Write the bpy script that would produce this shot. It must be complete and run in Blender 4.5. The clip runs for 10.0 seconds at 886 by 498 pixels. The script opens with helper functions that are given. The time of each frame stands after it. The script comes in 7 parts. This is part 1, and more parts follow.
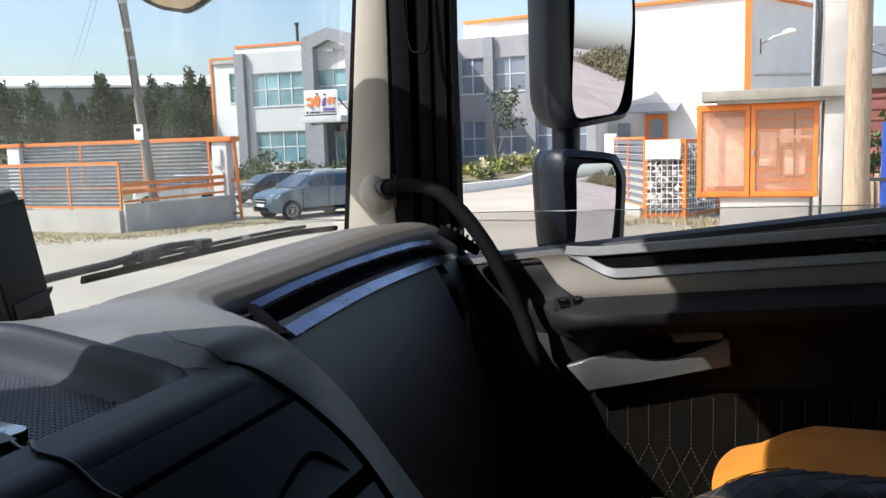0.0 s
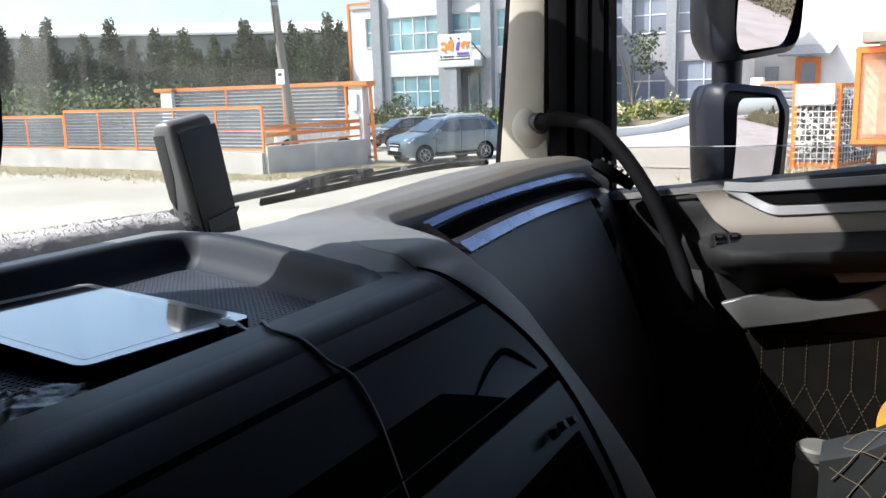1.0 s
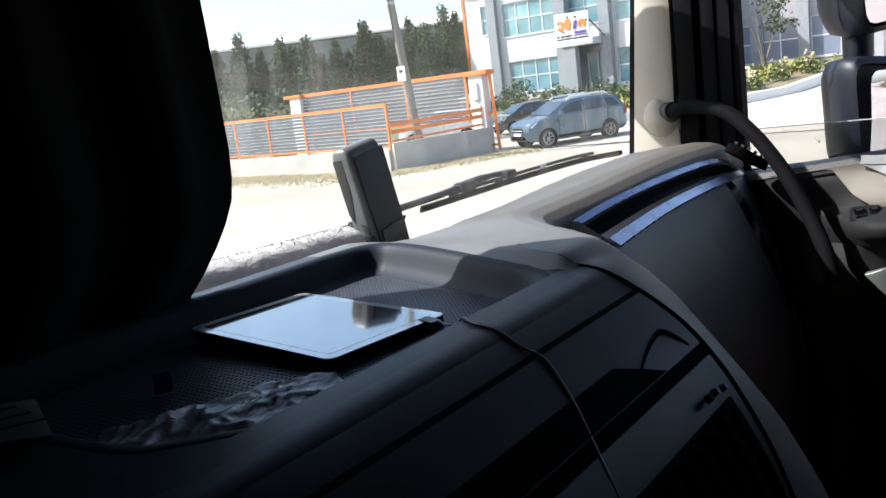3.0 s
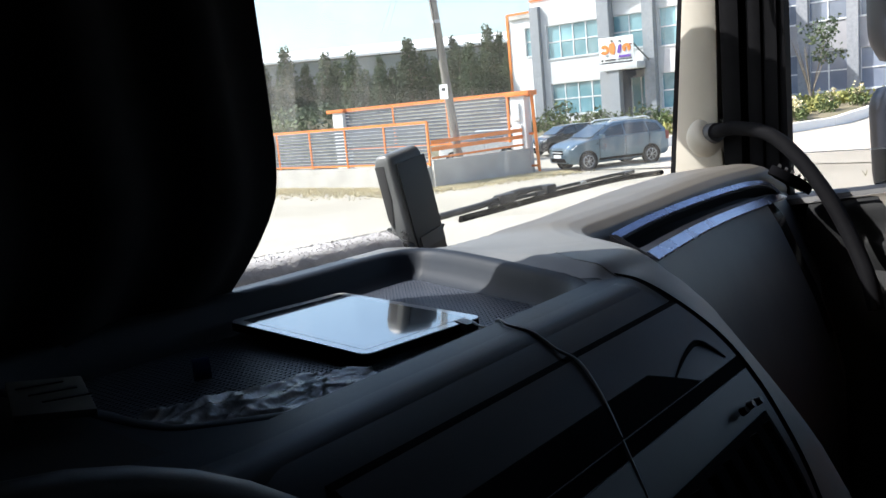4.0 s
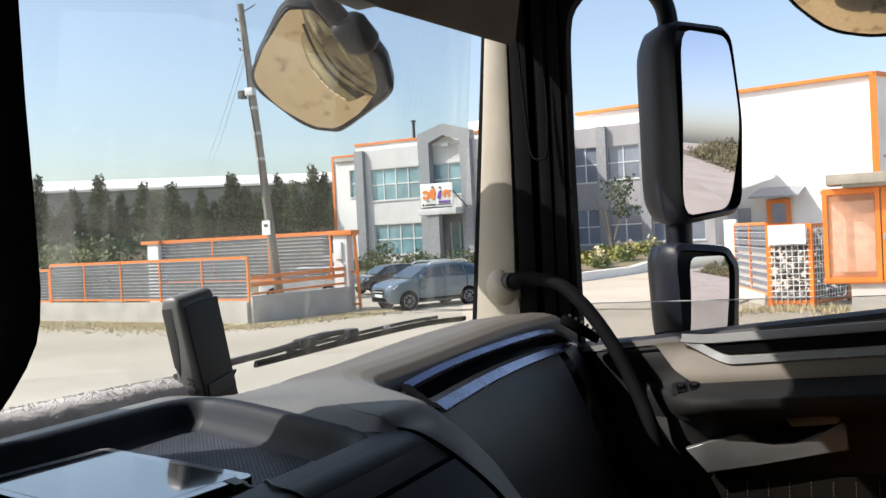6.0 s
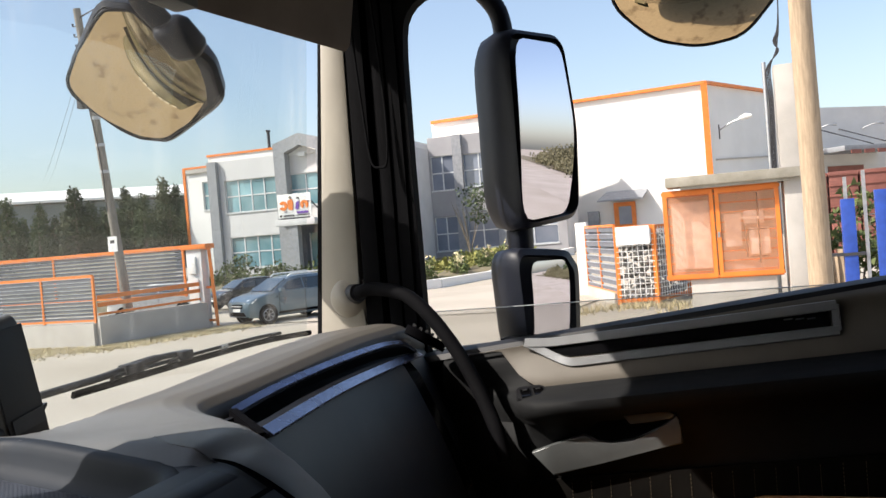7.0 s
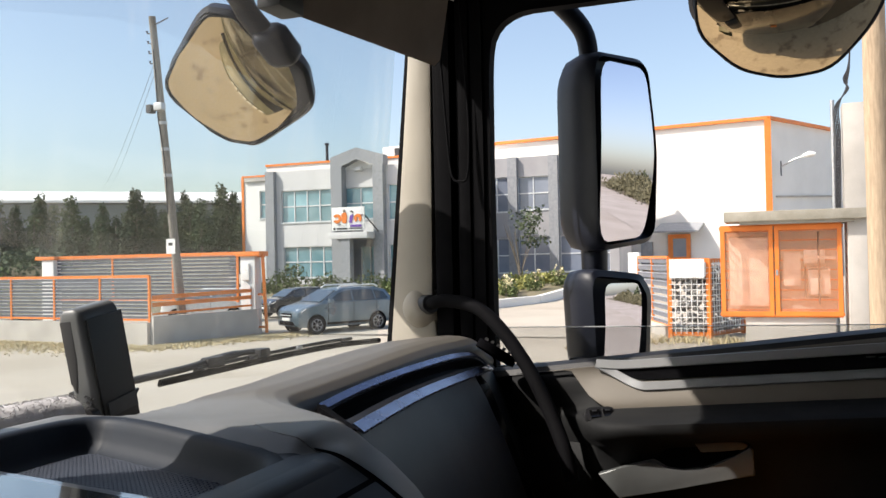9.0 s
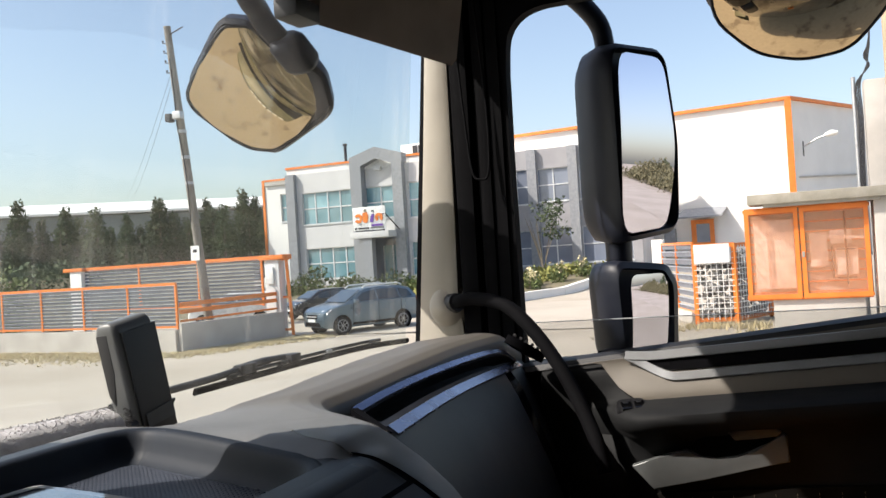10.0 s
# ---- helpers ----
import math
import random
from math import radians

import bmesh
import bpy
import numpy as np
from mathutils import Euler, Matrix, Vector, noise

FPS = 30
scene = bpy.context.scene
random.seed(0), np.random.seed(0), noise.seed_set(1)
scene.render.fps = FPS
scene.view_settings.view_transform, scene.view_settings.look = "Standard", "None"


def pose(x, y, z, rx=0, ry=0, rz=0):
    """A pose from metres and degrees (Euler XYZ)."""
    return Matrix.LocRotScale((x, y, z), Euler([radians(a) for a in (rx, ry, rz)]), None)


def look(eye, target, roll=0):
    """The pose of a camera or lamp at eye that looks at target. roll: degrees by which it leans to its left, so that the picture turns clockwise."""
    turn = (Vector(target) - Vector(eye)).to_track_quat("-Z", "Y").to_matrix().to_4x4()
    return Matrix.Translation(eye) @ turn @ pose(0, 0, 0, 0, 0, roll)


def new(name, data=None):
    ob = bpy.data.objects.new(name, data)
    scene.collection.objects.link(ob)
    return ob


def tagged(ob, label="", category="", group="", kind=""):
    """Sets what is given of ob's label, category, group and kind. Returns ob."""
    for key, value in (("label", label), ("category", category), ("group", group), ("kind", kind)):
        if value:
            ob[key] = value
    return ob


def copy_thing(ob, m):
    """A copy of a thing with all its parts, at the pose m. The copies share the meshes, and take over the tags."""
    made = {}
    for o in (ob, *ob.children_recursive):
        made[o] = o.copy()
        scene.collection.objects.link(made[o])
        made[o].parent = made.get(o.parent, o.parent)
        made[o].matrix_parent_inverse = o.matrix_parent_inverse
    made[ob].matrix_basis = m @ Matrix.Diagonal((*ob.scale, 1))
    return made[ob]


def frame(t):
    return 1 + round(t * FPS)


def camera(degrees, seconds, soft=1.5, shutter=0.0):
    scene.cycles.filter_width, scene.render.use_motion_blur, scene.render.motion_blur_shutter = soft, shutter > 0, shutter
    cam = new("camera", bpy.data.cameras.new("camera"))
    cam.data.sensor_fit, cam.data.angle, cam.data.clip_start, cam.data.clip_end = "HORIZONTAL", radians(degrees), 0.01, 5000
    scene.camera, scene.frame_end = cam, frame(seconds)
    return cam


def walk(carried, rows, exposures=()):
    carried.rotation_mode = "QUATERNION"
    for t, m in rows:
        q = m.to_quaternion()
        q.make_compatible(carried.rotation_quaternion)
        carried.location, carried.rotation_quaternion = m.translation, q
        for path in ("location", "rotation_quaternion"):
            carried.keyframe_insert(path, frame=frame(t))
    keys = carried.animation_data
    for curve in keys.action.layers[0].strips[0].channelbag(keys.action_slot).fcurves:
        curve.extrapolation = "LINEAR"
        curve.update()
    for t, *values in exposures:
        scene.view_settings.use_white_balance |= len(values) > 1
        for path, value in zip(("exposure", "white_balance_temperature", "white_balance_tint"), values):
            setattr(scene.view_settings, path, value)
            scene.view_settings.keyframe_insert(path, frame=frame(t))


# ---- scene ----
cam = camera(56.0, 10.0)
PATH = [
    (0, (0.005, 0.09, 2.517), (1.868, 0.77, 2.261), -1.8),
    (0.5, (0.147, 0.201, 2.484), (1.958, 0.963, 2.111), -0.3),
    (1, (-0.046, 0.119, 2.495), (1.671, 1.075, 2.122), -1.8),
    (1.5, (-0.142, 0.092, 2.542), (1.472, 1.217, 2.18), -5.3),
    (2, (-0.147, 0.082, 2.527), (1.369, 1.327, 2.136), -9.1),
    (2.5, (-0.179, 0.084, 2.536), (1.358, 1.305, 2.15), -7.5),
    (2.7, (-0.175, 0.08, 2.542), (1.371, 1.289, 2.156), -7.5),
    (4, (-0.188, 0.073, 2.527), (1.312, 1.354, 2.198), -5.3),
    (4.5, (-0.19, 0.07, 2.524), (1.369, 1.301, 2.294), -2.6),
    (5, (-0.176, 0.053, 2.536), (1.5, 1.137, 2.412), -2.7),
    (5.2, (-0.163, 0.042, 2.539), (1.573, 1.032, 2.45), -2.9),
    (6.3, (-0.148, 0.047, 2.535), (1.635, 0.952, 2.514), -3.0),
    (6.5, (-0.128, 0.04, 2.538), (1.682, 0.892, 2.516), -3.3),
    (7, (-0.102, 0.024, 2.536), (1.799, 0.646, 2.504), -4.6),
    (7.5, (-0.145, 0.061, 2.519), (1.739, 0.733, 2.514), 0.2),
    (8, (-0.15, 0.065, 2.519), (1.704, 0.816, 2.555), 1.2),
    (8.5, (-0.142, 0.065, 2.519), (1.699, 0.845, 2.56), 0.7),
    (9, (-0.138, 0.073, 2.525), (1.724, 0.804, 2.548), -1.2),
    (9.5, (-0.146, 0.079, 2.527), (1.708, 0.83, 2.541), -1.8),
    (10, (-0.148, 0.074, 2.532), (1.693, 0.854, 2.547), -3.6),
]
EXPOSURES = [(0, 0.54, 6450, 11), (0.5, 0.83, 6300, 10), (1, 0.94, 6400, 10), (2, 1.08, 6400, 10), (4, 1.03, 6400, 10), (4.5, 0.94, 6450, 10), (5.2, 0.66, 6700, 10), (6.5, 0.49, 6950, 12), (10, 0.49, 7000, 12)]
walk(cam, [(t, look(eye, target, roll)) for t, eye, target, roll in PATH], EXPOSURES)


# ---- light and sky ----
SUN_FROM = Vector((-0.55, 0.85, 1.02)).normalized()
world = bpy.data.worlds.new("sky")
scene.world = world
world.use_nodes = True
wn = world.node_tree.nodes
sky = wn.new("ShaderNodeTexSky")
sky.sky_type, sky.sun_disc = "NISHITA", False
sky.sun_elevation = math.asin(SUN_FROM.z)
sky.sun_rotation = math.atan2(SUN_FROM.x, SUN_FROM.y)
sky.dust_density, sky.air_density, sky.ozone_density = 2.2, 1.0, 1.0
world.node_tree.links.new(sky.outputs[0], wn["Background"].inputs[0])
wn["Background"].inputs[1].default_value = 0.175
sun_data = bpy.data.lights.new("sun", "SUN")
sun_data.energy, sun_data.angle, sun_data.color = 4.8, radians(0.53), (1.0, 0.975, 0.935)
sun = new("sun", sun_data)
sun.matrix_basis = look((0, 0, 40), Vector((0, 0, 40)) - SUN_FROM)


# ---- materials ----
def shader(name, base, second=None, scale=12.0, rough=0.5, metal=0.0, bump=0.0, grain=260.0, vary=0.12, spec=0.5, coat=0.0, stretch=(1, 1, 1), pieces=0.0, sheen=0.0):
    """A painted, moulded or mineral surface: broad blotches, fine grain, relief, and a shade of its own for each piece."""
    m = bpy.data.materials.new(name)
    m.use_nodes = True
    nt = m.node_tree
    n, l = nt.nodes, nt.links
    p = n["Principled BSDF"]
    co = n.new("ShaderNodeTexCoord")
    mp = n.new("ShaderNodeMapping")
    mp.inputs["Scale"].default_value = stretch
    l.new(co.outputs["Object"], mp.inputs[0])
    broad = n.new("ShaderNodeTexNoise")
    broad.inputs["Scale"].default_value, broad.inputs["Detail"].default_value = scale, 5.0
    l.new(mp.outputs[0], broad.inputs[0])
    mix = n.new("ShaderNodeMix")
    mix.data_type = "RGBA"
    second = second or tuple(c * (1 - vary * 2) for c in base)
    mix.inputs[6].default_value, mix.inputs[7].default_value = (*base, 1), (*second, 1)
    ramp = n.new("ShaderNodeMapRange")
    ramp.inputs[1].default_value, ramp.inputs[2].default_value = 0.35, 0.68
    l.new(broad.outputs[0], ramp.inputs[0])
    l.new(ramp.outputs[0], mix.inputs[0])
    fine = n.new("ShaderNodeTexNoise")
    fine.inputs["Scale"].default_value, fine.inputs["Detail"].default_value = grain, 3.0
    l.new(mp.outputs[0], fine.inputs[0])
    hsv = n.new("ShaderNodeHueSaturation")
    val = n.new("ShaderNodeMapRange")
    val.inputs[3].default_value, val.inputs[4].default_value = 1 - vary, 1 + vary
    l.new(fine.outputs[0], val.inputs[0])
    if pieces:
        info = n.new("ShaderNodeObjectInfo")
        own = n.new("ShaderNodeMapRange")
        own.inputs[3].default_value, own.inputs[4].default_value = 1 - pieces, 1 + pieces
        l.new(info.outputs["Random"], own.inputs[0])
        mul = n.new("ShaderNodeMath")
        mul.operation = "MULTIPLY"
        l.new(val.outputs[0], mul.inputs[0])
        l.new(own.outputs[0], mul.inputs[1])
        l.new(mul.outputs[0], hsv.inputs["Value"])
    else:
        l.new(val.outputs[0], hsv.inputs["Value"])
    l.new(mix.outputs[2], hsv.inputs["Color"])
    l.new(hsv.outputs[0], p.inputs["Base Color"])
    rr = n.new("ShaderNodeMapRange")
    rr.inputs[3].default_value, rr.inputs[4].default_value = max(rough - 0.08, 0.02), min(rough + 0.08, 1)
    l.new(broad.outputs[0], rr.inputs[0])
    l.new(rr.outputs[0], p.inputs["Roughness"])
    p.inputs["Metallic"].default_value = metal
    p.inputs["Specular IOR Level"].default_value = spec
    p.inputs["Coat Weight"].default_value = coat
    p.inputs["Sheen Weight"].default_value = sheen
    if bump:
        b = n.new("ShaderNodeBump")
        b.inputs["Strength"].default_value, b.inputs["Distance"].default_value = bump, 0.3 / grain
        l.new(fine.outputs[0], b.inputs["Height"])
        l.new(b.outputs[0], p.inputs["Normal"])
    return m


def glassy(name, tint=(1, 1, 1), dirt=0.0, gloss=1.0, ior=1.45):
    """A thin clear pane: it lets light straight through, shines by its angle, and may carry a film of dust in runs."""
    m = bpy.data.materials.new(name)
    m.use_nodes = True
    nt = m.node_tree
    n, l = nt.nodes, nt.links
    n.remove(n["Principled BSDF"])
    out = n["Material Output"]
    clear = n.new("ShaderNodeBsdfTransparent")
    clear.inputs[0].default_value = (*tint, 1)
    shine = n.new("ShaderNodeBsdfGlossy")
    shine.inputs["Roughness"].default_value = 0.02
    fr = n.new("ShaderNodeLayerWeight")
    fr.inputs[0].default_value = 0.5
    steep = n.new("ShaderNodeMath")
    steep.operation = "POWER"
    steep.inputs[1].default_value = 5.0
    l.new(fr.outputs["Facing"], steep.inputs[0])
    k = n.new("ShaderNodeMath")
    k.operation = "MULTIPLY_ADD"
    k.inputs[1].default_value, k.inputs[2].default_value = 0.9 * gloss, 0.05 * gloss
    l.new(steep.outputs[0], k.inputs[0])
    a = n.new("ShaderNodeMixShader")
    l.new(k.outputs[0], a.inputs[0])
    l.new(clear.outputs[0], a.inputs[1])
    l.new(shine.outputs[0], a.inputs[2])
    last = a
    if dirt:
        co = n.new("ShaderNodeTexCoord")
        mp = n.new("ShaderNodeMapping")
        mp.inputs["Scale"].default_value = (26, 26, 2.2)
        l.new(co.outputs["Object"], mp.inputs[0])
        runs = n.new("ShaderNodeTexNoise")
        runs.inputs["Scale"].default_value, runs.inputs["Detail"].default_value = 1.0, 4.0
        l.new(mp.outputs[0], runs.inputs[0])
        where = n.new("ShaderNodeTexNoise")
        where.inputs["Scale"].default_value = 3.0
        l.new(co.outputs["Object"], where.inputs[0])
        r1 = n.new("ShaderNodeMapRange")
        r1.inputs[1].default_value, r1.inputs[2].default_value, r1.inputs[4].default_value = 0.52, 0.75, 1.0
        l.new(runs.outputs[0], r1.inputs[0])
        r2 = n.new("ShaderNodeMapRange")
        r2.inputs[1].default_value, r2.inputs[2].default_value, r2.inputs[3].default_value, r2.inputs[4].default_value = 0.4, 0.65, 0.1, dirt
        r2.inputs[3].default_value = dirt * 0.12
        l.new(where.outputs[0], r2.inputs[0])
        specks = n.new("ShaderNodeTexVoronoi")
        specks.inputs["Scale"].default_value = 38.0
        l.new(co.outputs["Object"], specks.inputs[0])
        sp = n.new("ShaderNodeMapRange")
        sp.inputs[1].default_value, sp.inputs[2].default_value, sp.inputs[3].default_value, sp.inputs[4].default_value = 0.03, 0.09, 0.25, 0.0
        l.new(specks.outputs["Distance"], sp.inputs[0])
        mul = n.new("ShaderNodeMath")
        mul.operation = "MULTIPLY_ADD"
        l.new(r1.outputs[0], mul.inputs[0])
        l.new(r2.outputs[0], mul.inputs[1])
        mul.inputs[2].default_value = dirt * 0.20
        dust = n.new("ShaderNodeBsdfTranslucent")
        dust.inputs[0].default_value = (0.85, 0.84, 0.8, 1)
        b = n.new("ShaderNodeMixShader")
        l.new(mul.outputs[0], b.inputs[0])
        l.new(a.outputs[0], b.inputs[1])
        l.new(dust.outputs[0], b.inputs[2])
        last = b
    l.new(last.outputs[0], out.inputs[0])
    return m


M = {}
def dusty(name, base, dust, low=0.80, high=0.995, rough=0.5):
    """Moulded plastic paled wherever it faces up: light from above put into the colour."""
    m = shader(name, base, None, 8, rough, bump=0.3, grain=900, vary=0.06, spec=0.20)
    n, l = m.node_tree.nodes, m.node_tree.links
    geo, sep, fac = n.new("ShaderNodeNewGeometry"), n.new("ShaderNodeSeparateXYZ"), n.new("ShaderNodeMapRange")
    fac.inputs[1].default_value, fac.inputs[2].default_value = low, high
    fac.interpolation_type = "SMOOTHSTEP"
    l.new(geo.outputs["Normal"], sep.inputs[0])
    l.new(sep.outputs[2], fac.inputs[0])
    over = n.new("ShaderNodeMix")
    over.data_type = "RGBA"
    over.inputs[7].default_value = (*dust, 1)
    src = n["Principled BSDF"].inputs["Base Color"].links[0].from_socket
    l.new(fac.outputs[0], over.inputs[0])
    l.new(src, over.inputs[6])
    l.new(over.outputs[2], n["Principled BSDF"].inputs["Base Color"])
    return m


# level parts painted paler and bluish like skylight, the roll below near-black
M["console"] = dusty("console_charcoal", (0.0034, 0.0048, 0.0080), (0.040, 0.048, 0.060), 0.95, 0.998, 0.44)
# top of the dashboard: grey moulding, brown-taupe pad
top = shader("dash_top_taupe", (0.138, 0.139, 0.138), (0.118, 0.119, 0.119), 7, 0.5, bump=0.35, grain=900, vary=0.06)
tn, tl = top.node_tree.nodes, top.node_tree.links
tco, tsep = tn.new("ShaderNodeTexCoord"), tn.new("ShaderNodeSeparateXYZ")
tl.new(tco.outputs["Object"], tsep.inputs[0])
cloud = tn.new("ShaderNodeTexNoise")
cloud.inputs["Scale"].default_value, cloud.inputs["Detail"].default_value = 9.0, 6.0
tl.new(tco.outputs["Object"], cloud.inputs[0])


def ramp01(socket, a, b):
    r = tn.new("ShaderNodeMapRange")
    r.interpolation_type = "SMOOTHSTEP"
    r.inputs[1].default_value, r.inputs[2].default_value = a, b
    tl.new(socket, r.inputs[0])
    return r.outputs[0]


def sum2(a, b, k):
    q = tn.new("ShaderNodeMath")
    q.operation = "MULTIPLY_ADD"
    tl.new(b, q.inputs[0])
    q.inputs[1].default_value = k
    tl.new(a, q.inputs[2])
    return q.outputs[0]


def over_colour(under, fac, colour):
    q = tn.new("ShaderNodeMix")
    q.data_type = "RGBA"
    q.inputs[7].default_value = (*colour, 1)
    tl.new(fac, q.inputs[0])
    tl.new(under, q.inputs[6])
    return q.outputs[2]


base_top = tn["Principled BSDF"].inputs["Base Color"].links[0].from_socket
pad_fac = ramp01(sum2(tsep.outputs[0], cloud.outputs[0], 0.02), 0.775, 0.815)
col = over_colour(base_top, pad_fac, (0.100, 0.091, 0.079))
tl.new(col, tn["Principled BSDF"].inputs["Base Color"])
M["dash"] = top
M["door_dark"] = shader("door_plastic_charcoal", (0.0165, 0.0170, 0.0175), (0.0130, 0.0135, 0.0145), 9, 0.66, bump=0.3, grain=900, vary=0.08, spec=0.12)
M["door_taupe"] = shader("door_taupe", (0.150, 0.131, 0.107), (0.122, 0.107, 0.088), 7, 0.55, bump=0.35, grain=900, vary=0.06)
M["pale_thread"] = shader("beige_thread", (0.125, 0.095, 0.06), None, 40, 0.7)
M["dash_dark"] = shader("dash_plastic_charcoal", (0.0062, 0.0070, 0.0100), (0.0048, 0.0056, 0.0080), 9, 0.46, bump=0.3, grain=900, vary=0.08, spec=0.28)
M["tray"] = shader("tray_plastic_grey", (0.012, 0.017, 0.026), (0.010, 0.014, 0.021), 9, 0.6, bump=0.3, grain=900, vary=0.12, spec=0.25)
M["quilt"] = shader("black_quilted_cloth", (0.009, 0.008, 0.007), None, 20, 0.9, bump=0.3, grain=600, spec=0.05)
M["capblue"] = shader("dark_blue_cap", (0.012, 0.03, 0.13), None, 10, 0.4)
M["black"] = shader("black_plastic", (0.014, 0.014, 0.016), (0.02, 0.02, 0.022), 14, 0.5, bump=0.2, grain=700, vary=0.1)
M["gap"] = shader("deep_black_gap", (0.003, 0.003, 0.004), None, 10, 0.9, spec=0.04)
M["housing"] = shader("black_mirror_housing", (0.008, 0.010, 0.018), (0.012, 0.0145, 0.024), 14, 0.42, bump=0.2, grain=700, vary=0.1, spec=0.3)
M["vent_grey"] = shader("vent_grey_plastic", (0.06, 0.06, 0.062), None, 14, 0.5)
M["rubber"] = shader("black_rubber", (0.003, 0.003, 0.004), (0.005, 0.005, 0.006), 25, 0.8, bump=0.2, grain=500, spec=0.08)
M["glove"] = shader("glovebox_plastic", (0.0075, 0.0088, 0.0135), (0.006, 0.007, 0.0105), 8, 0.46, bump=0.25, grain=900, vary=0.07)
M["cream"] = shader("cream_trim", (0.36, 0.33, 0.28), (0.31, 0.285, 0.24), 6, 0.7, bump=0.25, grain=700, vary=0.06)
M["chrome"] = shader("satin_chrome", (0.30, 0.33, 0.46), (0.26, 0.29, 0.41), 18, 0.26, 1.0, vary=0.04)
M["silver"] = shader("silver_paint", (0.36, 0.365, 0.37), (0.32, 0.325, 0.33), 15, 0.38, 0.35, bump=0.05, vary=0.04)
M["pull_grey"] = shader("grey_metallic_plastic", (0.135, 0.142, 0.142), (0.115, 0.122, 0.122), 15, 0.4, 0.3, bump=0.05, vary=0.04)
M["gloss"] = shader("piano_black", (0.006, 0.006, 0.007), None, 10, 0.12, coat=0.5)
M["visor"] = shader("brown_visor_vinyl", (0.10, 0.075, 0.06), (0.075, 0.057, 0.046), 9, 0.65, bump=0.3, grain=500)
# near-black in place of light grey: cabin shade put into the colour
M["lining"] = shader("darkened_headlining", (0.016, 0.0158, 0.0155), (0.013, 0.0128, 0.0125), 8, 0.9, bump=0.3, grain=500)
M["curtain"] = shader("black_curtain_cloth", (0.008, 0.008, 0.009), (0.012, 0.012, 0.013), 30, 0.95, bump=0.4, grain=800, spec=0.1)
M["mat"] = shader("dimpled_tray_mat", (0.058, 0.068, 0.090), (0.046, 0.054, 0.072), 12, 0.45, bump=0.3, grain=500)
M["screen"] = shader("tablet_screen_glass", (0.03, 0.033, 0.036), None, 10, 0.05, coat=1.0, spec=1.0)
M["screen"].node_tree.nodes["Principled BSDF"].inputs["IOR"].default_value = 2.4
M["bezel"] = shader("white_tablet_bezel", (0.80, 0.81, 0.82), None, 20, 0.08, coat=1.0, spec=1.0)
M["bezel"].node_tree.nodes["Principled BSDF"].inputs["IOR"].default_value = 2.0
M["cable"] = shader("grey_cable", (0.15, 0.145, 0.132), (0.11, 0.107, 0.10), 30, 0.45)
M["bag"] = shader("crumpled_clear_bag", (0.62, 0.62, 0.63), (0.42, 0.42, 0.43), 30, 0.22, bump=0.8, grain=90, spec=0.8)
bgn, bgl = M["bag"].node_tree.nodes, M["bag"].node_tree.links
bmix, bclear = bgn.new("ShaderNodeMixShader"), bgn.new("ShaderNodeBsdfTransparent")
bmix.inputs[0].default_value = 0.70
bgl.new(bclear.outputs[0], bmix.inputs[1])
bgl.new(bgn["Principled BSDF"].outputs[0], bmix.inputs[2])
bgl.new(bmix.outputs[0], bgn["Material Output"].inputs[0])
M["device"] = shader("dark_grey_device", (0.12, 0.125, 0.125), (0.10, 0.104, 0.104), 16, 0.42, bump=0.15, grain=900)
M["fleece"] = shader("grey_fleece", (0.46, 0.445, 0.45), (0.37, 0.355, 0.365), 26, 1.0, bump=0.8, grain=160, sheen=0.5)
M["orange_cloth"] = shader("orange_velour", (0.56, 0.20, 0.006), (0.47, 0.165, 0.006), 20, 0.9, bump=0.5, grain=700, sheen=0.1)
M["seat_dark"] = shader("dark_quilted_leather", (0.018, 0.020, 0.020), (0.013, 0.015, 0.015), 20, 0.5, bump=0.3, grain=500)
M["carpet"] = shader("dark_floor_mat", (0.012, 0.012, 0.012), None, 20, 0.95)
M["redcloth"] = shader("dark_red_cloth", (0.18, 0.02, 0.02), None, 20, 0.9)
M["jar"] = shader("grey_jar", (0.13, 0.13, 0.12), None, 20, 0.5)
M["slot"] = shader("slot_black", (0.006, 0.006, 0.009), None, 10, 0.6, spec=0.25)
M["mark"] = shader("grey_badge_metal", (0.30, 0.30, 0.31), None, 20, 0.3, 0.9)
M["mirror"] = shader("mirror_silver", (0.93, 0.94, 0.95), (0.93, 0.94, 0.95), 3, 0.05, 1.0, vary=0.0)
M["mirror"].node_tree.nodes["Principled BSDF"].inputs["Roughness"].default_value = 0.0
for lk in list(M["mirror"].node_tree.links):
    if lk.to_socket.name in ("Roughness", "Base Color"):
        M["mirror"].node_tree.links.remove(lk)
M["mirror"].node_tree.nodes["Principled BSDF"].inputs["Base Color"].default_value = (0.70, 0.69, 0.78, 1)
M["mirror_brown"] = M["mirror"].copy()
M["mirror_brown"].name = "dusty_mirror"
M["mirror_brown"].node_tree.nodes["Principled BSDF"].inputs["Base Color"].default_value = (0.52, 0.42, 0.29, 1)
